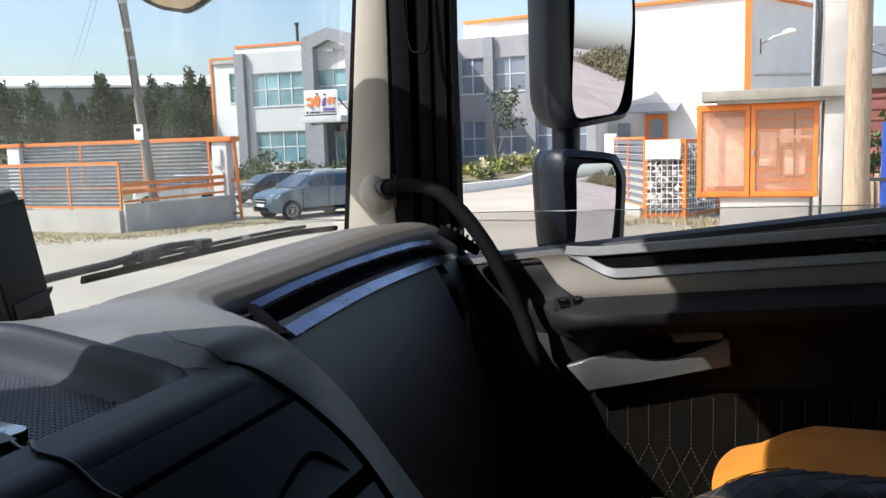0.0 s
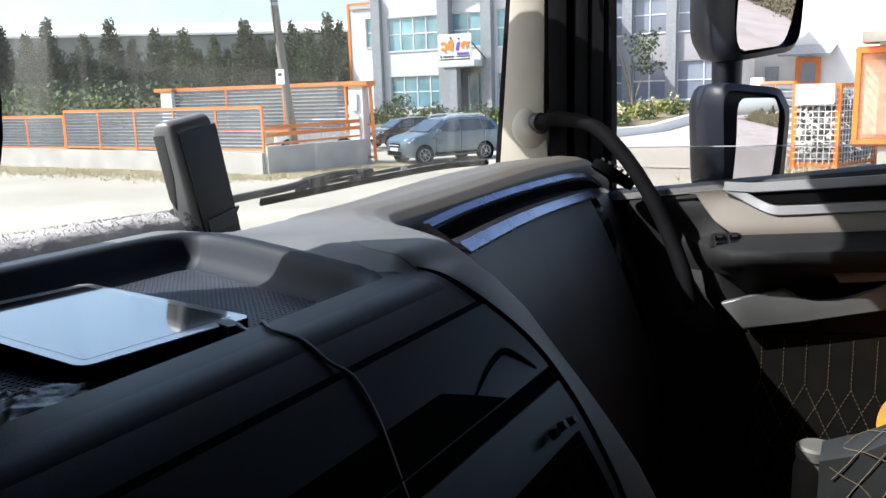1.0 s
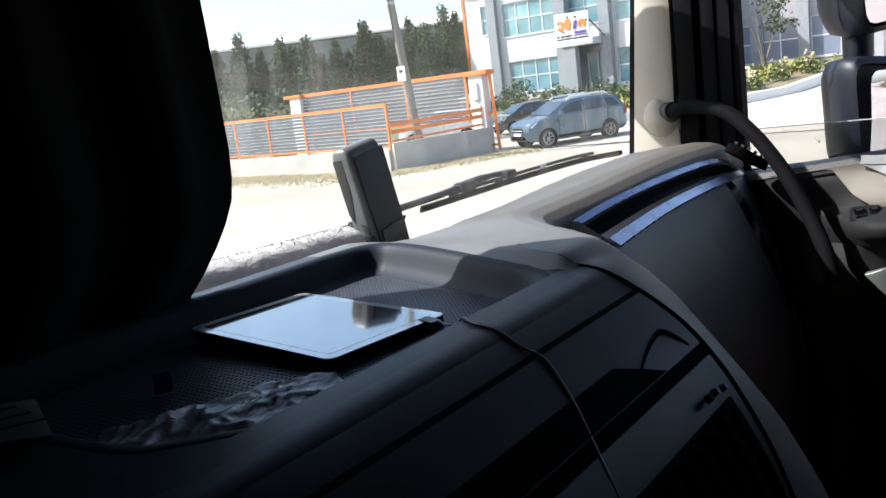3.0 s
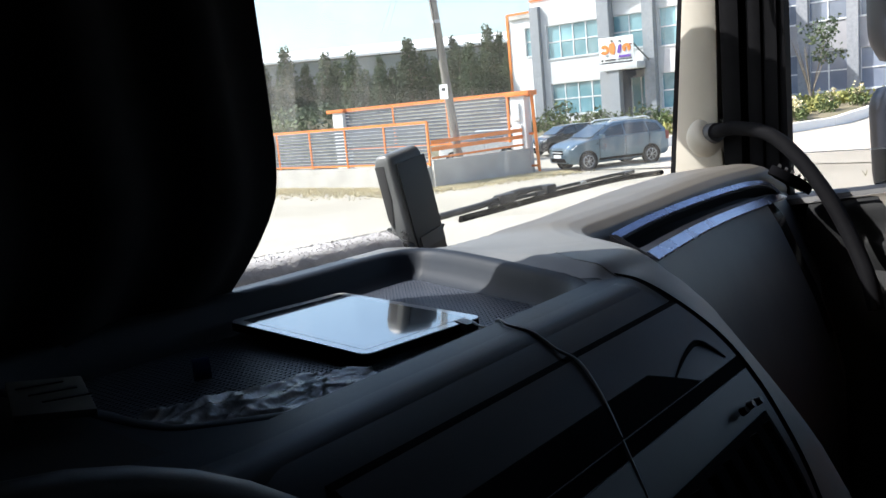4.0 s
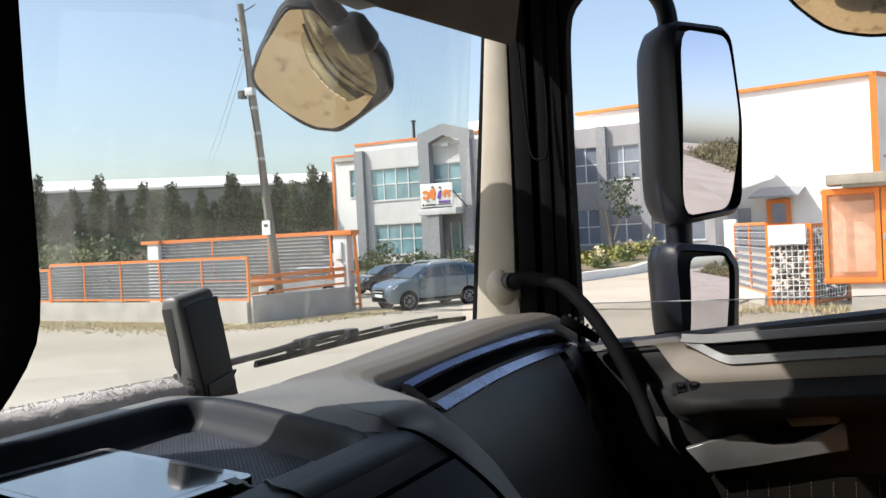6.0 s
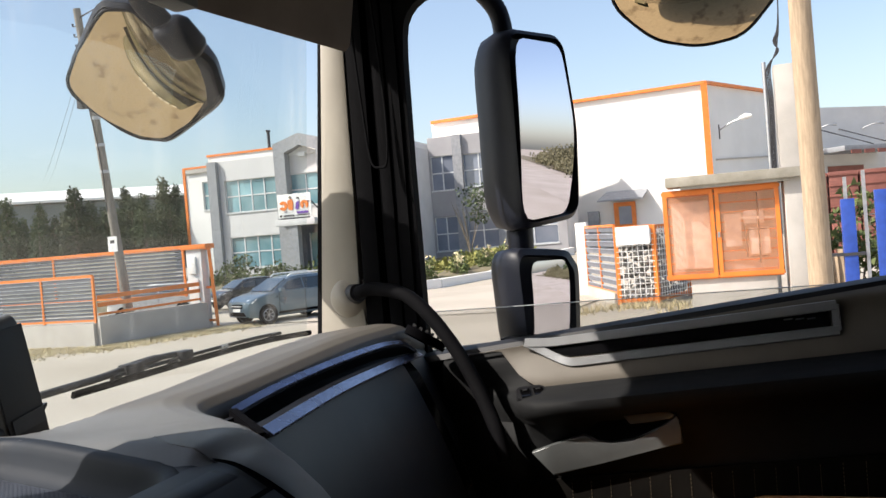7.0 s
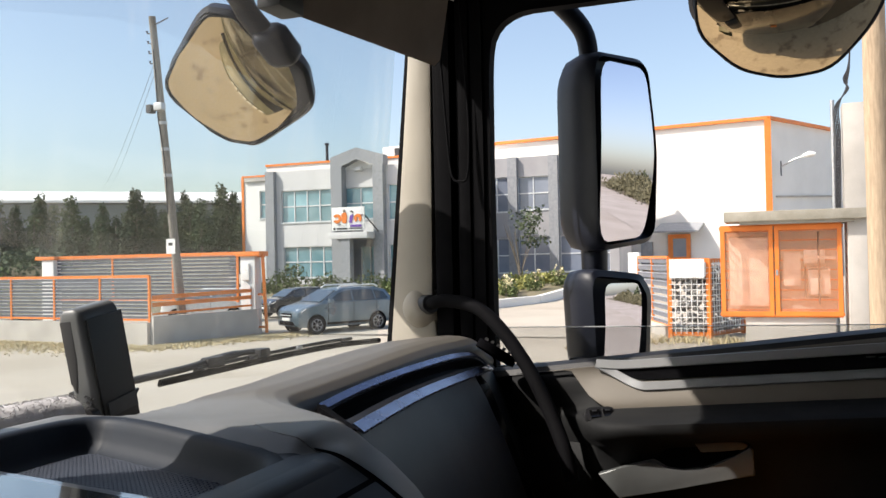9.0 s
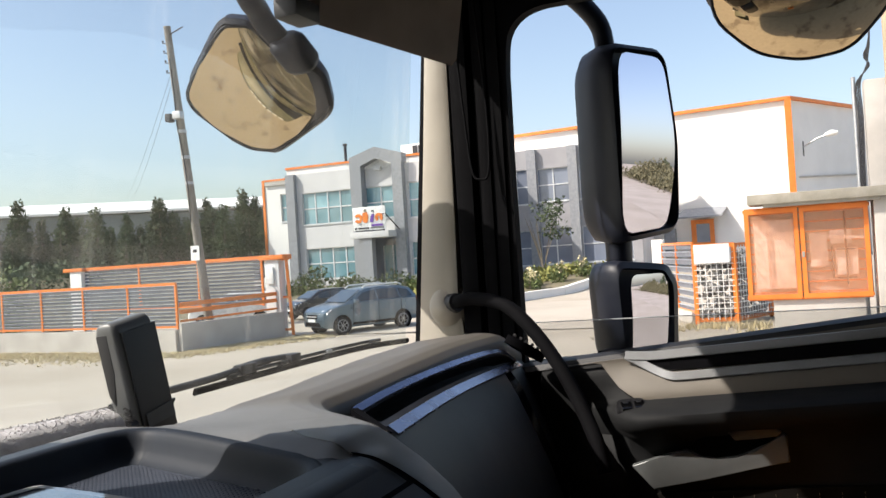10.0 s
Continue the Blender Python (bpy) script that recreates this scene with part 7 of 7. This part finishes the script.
# ---- cars ----
def car(name, at, yaw, paint, label, scale=1.0, rack=True):
    """A small people carrier; its nose points to +x before it is turned."""
    c = thing(name, (0, 0, 0), label, "car")
    halfw = 0.85
    # side outline: x, lower z, upper z, tumble
    st = [(2.08, 0.42, 0.62, 0.62), (2.02, 0.28, 0.80, 0.76), (1.85, 0.24, 0.92, 0.84), (1.45, 0.22, 1.02, 0.86), (1.10, 0.22, 1.09, 0.86), (0.4, 0.22, 1.12, 0.865), (-0.6, 0.22, 1.13, 0.865), (-1.4, 0.24, 1.14, 0.86), (-1.9, 0.28, 1.12, 0.84), (-2.08, 0.36, 1.02, 0.78), (-2.13, 0.45, 0.75, 0.70)]
    b = bmesh.new()
    rg = []
    for x, lo, hi, w in st:
        m_ = (lo + hi) / 2
        rg.append([(x, -w * 0.92, lo), (x, -w, lo + 0.12), (x, -w, m_), (x, -w * 0.985, hi - 0.05), (x, -w * 0.93, hi), (x, 0, hi + 0.03), (x, w * 0.93, hi), (x, w * 0.985, hi - 0.05), (x, w, m_), (x, w, lo + 0.12), (x, w * 0.92, lo)])
    loft(b, rg)
    body_ = part("body", b, paint, c, angle=32)
    # cabin
    cb = [(1.12, 1.06, 1.08, 0.80, 0.80), (0.82, 1.06, 1.30, 0.82, 0.70), (0.45, 1.08, 1.50, 0.83, 0.66), (0.1, 1.08, 1.595, 0.83, 0.64), (-0.6, 1.08, 1.625, 0.83, 0.64), (-1.3, 1.08, 1.60, 0.82, 0.63), (-1.75, 1.08, 1.50, 0.80, 0.62), (-2.02, 1.06, 1.12, 0.78, 0.74)]
    b = bmesh.new()
    rg = []
    for x, lo, hi, wl, wh in cb:
        rg.append([(x, -wl, lo), (x, -(wl * 0.4 + wh * 0.6), lo + (hi - lo) * 0.6), (x, -wh, hi - 0.03 * (hi > 1.2)), (x, -wh * 0.8, hi), (x, wh * 0.8, hi), (x, wh, hi - 0.03 * (hi > 1.2)), (x, wl * 0.4 + wh * 0.6, lo + (hi - lo) * 0.6), (x, wl, lo)])
    loft(b, rg)
    part("cabin", b, paint, c, angle=32)
    # glass
    for s in (-1, 1):
        for name_, pts in (("front_window", ((0.80, 1.12), (0.34, 1.42), (-0.18, 1.50), (-0.20, 1.12))), ("rear_window", ((-0.27, 1.12), (-0.25, 1.50), (-1.12, 1.50), (-1.20, 1.12))), ("quarter_window", ((-1.27, 1.13), (-1.20, 1.48), (-1.62, 1.40), (-1.80, 1.15)))):
            q = []
            for x, z in pts:
                f = (z - 1.08) / 0.52
                q.append((x, s * (0.845 - 0.185 * f), z))
            part(name_, new_prism(q, (0, -s * 0.02, 0)), "carglass", c)
    part("windscreen", new_prism([(1.10, -0.72, 1.105), (1.10, 0.72, 1.105), (0.40, 0.60, 1.50), (0.40, -0.60, 1.50)], (0.018, 0, 0.03)), "carglass", c)
    part("tailgate_glass", new_prism([(-2.03, -0.66, 1.16), (-2.03, 0.66, 1.16), (-1.78, 0.54, 1.46), (-1.78, -0.54, 1.46)], (-0.02, 0, 0.02)), "carglass", c)
    for s in (-1, 1):
        part("headlight", new_prism([(2.02, s * 0.46, 0.74), (1.90, s * 0.80, 0.76), (1.72, s * 0.84, 0.90), (1.90, s * 0.52, 0.88)], (0.035, s * 0.02, 0.015), 0.006), "lens", c)
        part("tail_light", new_box(-2.09, -1.95, min(s * 0.66, s * 0.83), max(s * 0.66, s * 0.83), 0.8, 1.1, 0.02), "redcrate", c)
        mr = part("wing_mirror", new_box(0.68, 0.86, min(s * 0.86, s * 1.02), max(s * 0.86, s * 1.02), 1.08, 1.22, 0.03), paint, c)
        for x in (0.02, -1.05):
            part("door_handle", new_box(x - 0.09, x + 0.09, min(s * 0.86, s * 0.885), max(s * 0.86, s * 0.885), 0.95, 0.98, 0.006), paint, c)
        for x in (0.86, -0.22, -1.22):
            part("door_seam", new_beam((x, s * 0.868, 0.36), (x - 0.02, s * 0.864, 1.08), 0.012, 0.008), "gap", c)
        part("side_sill", new_beam((0.9, s * 0.862, 0.34), (-0.9, s * 0.862, 0.34), 0.03, 0.08), "gap", c)
        if rack:
            part("roof_rail", new_tube([(0.3, s * 0.60, 1.58), (0.15, s * 0.60, 1.665), (-1.25, s * 0.60, 1.68), (-1.45, s * 0.60, 1.60)], 0.032, 8), "board", c)
    part("grille", new_prism([(2.075, -0.40, 0.60), (2.075, 0.40, 0.60), (2.06, 0.34, 0.74), (2.06, -0.34, 0.74)], (0.02, 0, 0)), "gap", c)
    part("grille_bar", new_beam((2.10, -0.36, 0.67), (2.10, 0.36, 0.67), 0.02, 0.03), "alu", c)
    part("lower_intake", new_prism([(2.045, -0.55, 0.32), (2.045, 0.55, 0.32), (2.07, 0.5, 0.46), (2.07, -0.5, 0.46)], (0.02, 0, 0)), "gap", c)
    part("number_plate", new_box(2.085, 2.11, -0.26, 0.26, 0.48, 0.58), "board", c, "blank number plate with grey bars")
    for x in (1.33, -1.28):
        for s in (-1, 1):
            y = s * 0.76
            part("wheel_arch", new_tube([(x, y + s * 0.06, 0.32), (x, y + s * 0.108, 0.32)], [0.375, 0.375], 24), "gap", c)
            wl = part("wheel", new_tube([(x, y - s * 0.09, 0.31), (x, y + s * 0.09, 0.31), (x, y + s * 0.11, 0.31)], [0.31, 0.31, 0.29], 24), "tyre", c)
            part("rim", new_tube([(x, y + s * 0.105, 0.31), (x, y + s * 0.118, 0.31)], [0.215, 0.20], 20), "gap", wl)
            for k in range(7):
                a_ = 2 * math.pi * k / 7
                part("spoke", new_beam((x, y + s * 0.120, 0.31), (x + 0.20 * math.cos(a_), y + s * 0.120, 0.31 + 0.20 * math.sin(a_)), 0.018, 0.045, up=(0, 1, 0)), "rim", wl)
            part("rim_ring", new_tube([(x + 0.205 * math.cos(t), y + s * 0.118, 0.31 + 0.205 * math.sin(t)) for t in (2 * math.pi * k / 20 for k in range(21))], 0.014, 6), "rim", wl)
    c.matrix_basis = pose(*at, 0, 0, yaw) @ Matrix.Diagonal((scale, scale, scale, 1))
    return c


car("people_carrier", (26.55, 14.75, 0.02), 150, "carpaint", "silver-blue people carrier with white roof rails parked by the gate", 0.97)
car("dark_car", (33.3, 20.6, 0.05), 152, "darkcar", "dark car parked behind the people carrier", 0.80, False)
car("yard_car", (29.5, 22.6, 0.05), 120, "board", "white car parked behind the slat fence", 0.9, False)


# ---- planting ----
def leaf_cloud(bm_, rng, c, r, count, size, squash=1.0):
    for _ in range(count):
        d = Vector((rng.gauss(0, 1), rng.gauss(0, 1), rng.gauss(0, 1))).normalized()
        p = Vector(c) + Vector((d.x * r, d.y * r, d.z * r * squash)) * (0.55 + 0.5 * rng.random())
        s = size * rng.uniform(0.5, 1.3)
        t = Vector((rng.gauss(0, 1), rng.gauss(0, 1), rng.gauss(0, 1))).normalized()
        w = t.cross(d).normalized() if t.cross(d).length > 0.01 else Vector((1, 0, 0))
        up = (d + t * 0.7).normalized()
        bm_.faces.new([bm_.verts.new(q) for q in (p - w * s * 0.5, p + w * s * 0.5, p + up * s)])


def conifer(height, spread, seed, bare=0.1):
    rng = random.Random(seed)
    t = thing("conifer", (0, 0, 0), "dark green conifer in a wind-break row", "tree", "row of conifers")
    b = bmesh.new()
    tube(b, [(0, 0, -0.2), (0.05, 0, height * 0.5), (0, 0.03, height * 0.97)], [0.16, 0.10, 0.02], 8)
    for k in range(12):
        z = height * (0.15 + 0.06 * k)
        a = rng.uniform(0, 6.28)
        l = spread * (1 - k / 15) * 0.8
        tube(b, [(0, 0, z), (math.cos(a) * l, math.sin(a) * l, z + 0.15 * l)], [0.035, 0.01], 5)
    part("trunk", b, "bark", t)
    b = bmesh.new()
    tiers = int(height * 2.6)
    for k in range(tiers):
        f = k / tiers
        z = height * (bare + (1 - bare) * f)
        r = spread * 1.35 * (1 - f) ** 1.0 * rng.uniform(0.75, 1.15) + 0.10
        n_ = max(3, int(9 * (1 - f) + 2))
        a0 = rng.uniform(0, 6.28)
        for j in range(n_):
            a = a0 + 6.28 * j / n_ + rng.uniform(-0.3, 0.3)
            rr_ = r * rng.uniform(0.45, 0.95)
            leaf_cloud(b, rng, (math.cos(a) * rr_, math.sin(a) * rr_, z + rng.uniform(-0.2, 0.2)), 0.26 + 0.16 * (1 - f), 34, 0.17)
    part("crown", b, "leaf_a", t, keep=True)
    return t


kinds = [conifer(6.4, 1.05, 11, 0.32), conifer(5.6, 0.85, 12, 0.28), conifer(7.0, 1.0, 13, 0.40), conifer(5.2, 1.2, 14, 0.12)]


def bank_z(x, y):
    """The dry bank behind the tall fence."""
    d = x * 0.74 + y * 0.67
    return 2.6 * smooth01((d - 46) / 9) + ground_z(x, y)


rng = random.Random(8)
spots = []
for k in range(34):
    h = radians(34.5 + 0.95 * k + rng.uniform(-0.35, 0.35))
    d = 60 + rng.uniform(-2.5, 2.5)
    spots.append((d * math.cos(h), d * math.sin(h)))
for k in range(26):
    h = radians(34.0 + 1.25 * k + rng.uniform(-0.5, 0.5))
    d = 66 + rng.uniform(-2, 3)
    spots.append((d * math.cos(h), d * math.sin(h)))
used = set()
for i, (x, y) in enumerate(spots):
    k = rng.randrange(4)
    s = rng.uniform(0.60, 0.86) if i % 4 else rng.uniform(0.80, 0.94)
    if OX < x and y < 34.6:
        continue
    m = pose(x, y, bank_z(x, y) - 1.3, 0, 0, rng.uniform(0, 360)) @ Matrix.Diagonal((s, s, s, 1))
    if k in used:
        o = copy_thing(kinds[k], m)
        o.matrix_basis = m
    else:
        kinds[k].matrix_basis = m
        used.add(k)
bm = bmesh.new()
rows = []
for i in range(40):
    d = 44 + i * 0.8
    rows.append([(d * math.cos(radians(h)), d * math.sin(radians(h)), bank_z(d * math.cos(radians(h)), d * math.sin(radians(h))) - 0.05 + 0.25 * noise.noise(Vector((d * 0.4, h * 0.5, 0)))) for h in [36 + j * 0.9 for j in range(44)]])
grid(bm, rows)
setting("earth_bank", bm, "bank", "dry brown earth bank behind the fence", "bank", 80)


def bush(at, r, h, seed, mat, label, cat="bush", count=60, name="bush", flowers=0, leaf=0.16):
    rg = random.Random(seed)
    t = thing(name, at, label, cat)
    b = bmesh.new()
    for k in range(5):
        a = rg.uniform(0, 6.28)
        tube(b, [at, (at[0] + math.cos(a) * r * 0.5, at[1] + math.sin(a) * r * 0.5, at[2] + h * 0.7)], [0.03, 0.01], 5)
    part("stems", b, "bark", t)
    b = bmesh.new()
    for k in range(count):
        a, q = rg.uniform(0, 6.28), math.sqrt(rg.random()) * r
        z = at[2] + h * (0.12 + 0.85 * rg.random() * math.sqrt(max(1 - (q / r) ** 2, 0.05)))
        leaf_cloud(b, rg, (at[0] + math.cos(a) * q, at[1] + math.sin(a) * q, z), r * 0.16 + 0.08, 14, leaf)
    part("foliage", b, mat, t, keep=True)
    if flowers:
        b = bmesh.new()
        for k in range(flowers):
            a, q = rg.uniform(0, 6.28), rg.random() * r
            leaf_cloud(b, rg, (at[0] + math.cos(a) * q - 0.1, at[1] + math.sin(a) * q, at[2] + h * rg.uniform(0.5, 1.05)), 0.05, 6, 0.12)
        tagged(part("flowers", b, "petal", t, keep=True), kind="stuff")
    return t


# undergrowth below the conifers
b = bmesh.new()
rg = random.Random(21)
for k in range(640):
    h = radians(rg.uniform(45.5, 72) if k % 4 else rg.uniform(34.5, 45.5))
    d = rg.uniform(52, 64) if k % 4 else rg.uniform(60, 66)
    x, y = d * math.cos(h), d * math.sin(h)
    leaf_cloud(b, rg, (x, y, bank_z(x, y) + rg.uniform(-0.3, 0.7)), 0.7, 44, 0.22)
tagged(part("undergrowth", b, "leaf_a", None, keep=True), "dark tangled undergrowth below the conifers", "bushes", "", "stuff")
b = bmesh.new()
for k in range(260):
    h = radians(rg.uniform(50, 72))
    d = rg.uniform(42, 50)
    x, y = d * math.cos(h), d * math.sin(h)
    leaf_cloud(b, rg, (x, y, bank_z(x, y) + rg.uniform(0, 2.6)), 0.8, 48, 0.21)
tagged(part("thicket", b, "leaf_b", None, keep=True), "green thicket beside the yard", "bushes", "", "stuff")

for k, (y, r, h, m) in enumerate(((27.9, 0.9, 1.3, "leaf_b"), (26.6, 1.1, 2.3, "leaf_b"), (24.4, 1.0, 1.7, "leaf_b"), (23.2, 0.7, 1.3, "leaf_b"), (21.2, 1.3, 1.5, "leaf_b"), (19.6, 1.0, 1.2, "leaf_b"))):
    bush((42.5, y * 0.99 + 0.1, 0.3), r, h, 30 + k, m, "rounded green garden shrub before the office", "shrub", 70, "garden_shrub")
bm = bmesh.new()
kerb = [(34.0, 17.2), (38.4, 12.9), (41.5, 11.2), (46, 9.6), (52, 8.6)]
for p, q in zip(kerb, kerb[1:]):
    beam(bm, (*p, 0.18 + ground_z(*p)), (*q, 0.18 + ground_z(*q)), 0.3, 0.55)
setting("kerb", bm, "whitewall", "white painted kerb round the flower bed", "kerb")
bm = bmesh.new()
prism(bm, [(x, y, ground_z(x, y) + 0.3) for x, y in ((34.3, 17.4), (38.5, 13.2), (41.6, 11.5), (46, 9.9), (52, 8.9), (54.4, 18), (47, 18.4), (47, 34), (40, 30))], (0, 0, 0.06))
setting("flower_bed", bm, "bank", "raised garden bed before the office", "garden bed")
b = bmesh.new()
rg = random.Random(33)
for k in range(320):
    f = rg.random()
    x, y = 36 + 12 * f + rg.uniform(0, 3), 16.2 - 6.0 * f + rg.uniform(0, 2.4)
    leaf_cloud(b, rg, (x, y, ground_z(x, y) + 0.4 + rg.random() * 0.25), 0.25, 9, 0.22)
tagged(part("ground_cover", b, "cover", None, keep=True), "yellow-green ground cover in the flower bed", "plants", "", "stuff")
for k, (x, y) in enumerate(((39.6, 13.9), (40.9, 12.7), (42.0, 12.9), (43.4, 11.9), (45.0, 11.0))):
    bush((x, y, ground_z(x, y) + 0.35), 0.5, 1.15, 50 + k, "leaf_b", "rose bush with pale flowers in the bed", "rose bush", 26, "rose_bush", 10, 0.13)
tr = thing("garden_tree", (50, 14.6, 0.7), "thin young tree before the shaded wing", "tree")
b = bmesh.new()
rg = random.Random(61)
for k in range(7):
    a = rg.uniform(0, 6.28)
    tube(b, spline([(50, 14.6, 0.6), (50 + 0.2 * math.cos(a), 14.6 + 0.2 * math.sin(a), 2.0), (50 + 0.9 * math.cos(a), 14.6 + 1.0 * math.sin(a), 3.6 + rg.uniform(0, 1.4))], 4), [0.06, 0.05, 0.05, 0.045, 0.04, 0.03, 0.025, 0.02, 0.01], 6)
part("trunk", b, "bark", tr)
b = bmesh.new()
for k in range(46):
    a, q = rg.uniform(0, 6.28), rg.random() * 1.3
    leaf_cloud(b, rg, (50 + math.cos(a) * q, 13.9 + math.sin(a) * q, rg.uniform(3.3, 5.6)), 0.28, 10, 0.2)
part("crown", b, "leaf_a", tr, keep=True)

bush((21.6, -3.1, 0.0), 0.75, 3.1, 91, "leaf_b", "dusty green bush behind the wooden pole", "bush", 80, "bush", 0, 0.16)
bush((20.4, -3.9, 0.0), 0.6, 2.4, 92, "leaf_b", "dusty green bush behind the wooden pole", "bush", 60, "bush", 0, 0.16)

# behind the truck, seen in the mirrors: verge, bushes and trees
bm = bmesh.new()
rows = []
for i in range(60):
    y = -9 - 2.4 * i
    x = 19.6 + 0.115 * (-y - 9) * 0.6
    rows.append([(x + 1.1 * j + 0.25 * noise.noise(Vector((j, y * 0.3, 5))), y, ground_z(x, y) + 0.05 + 0.25 * smooth01(j / 4)) for j in range(9)])
grid(bm, rows)
setting("verge", bm, "bank", "dry brown verge along the road behind", "verge", 80)
b = bmesh.new()
rg = random.Random(71)
for k in range(1100):
    f = rg.random()
    x, y = 21 + 9 * f + rg.gauss(0, 1.4), -16 - 78 * f
    if rg.random() < 0.5:
        x += 3
    leaf_cloud(b, rg, (x, y, ground_z(x, y) + rg.uniform(0.1, 1.7 + 2.3 * smooth01(1 - abs(f - 0.62) / 0.16)) * (0.7 + 0.8 * noise.noise(Vector((0, y * 0.12, 2))) ** 2)), 0.8, 20, 0.45)
tagged(part("hedgerow", b, "scrub", None, keep=True), "dusty green hedgerow along the road behind", "bushes", "", "stuff")
for k in range(7):
    bush((26 + 1.5 * k + (k % 2) * 2, -30 - 9 * k, 0.1), 1.5, 2.8 + 0.6 * (k % 3), 80 + k, "leaf_a", "leafy roadside tree behind the truck", "tree", 90, "roadside_tree", 0, 0.5)
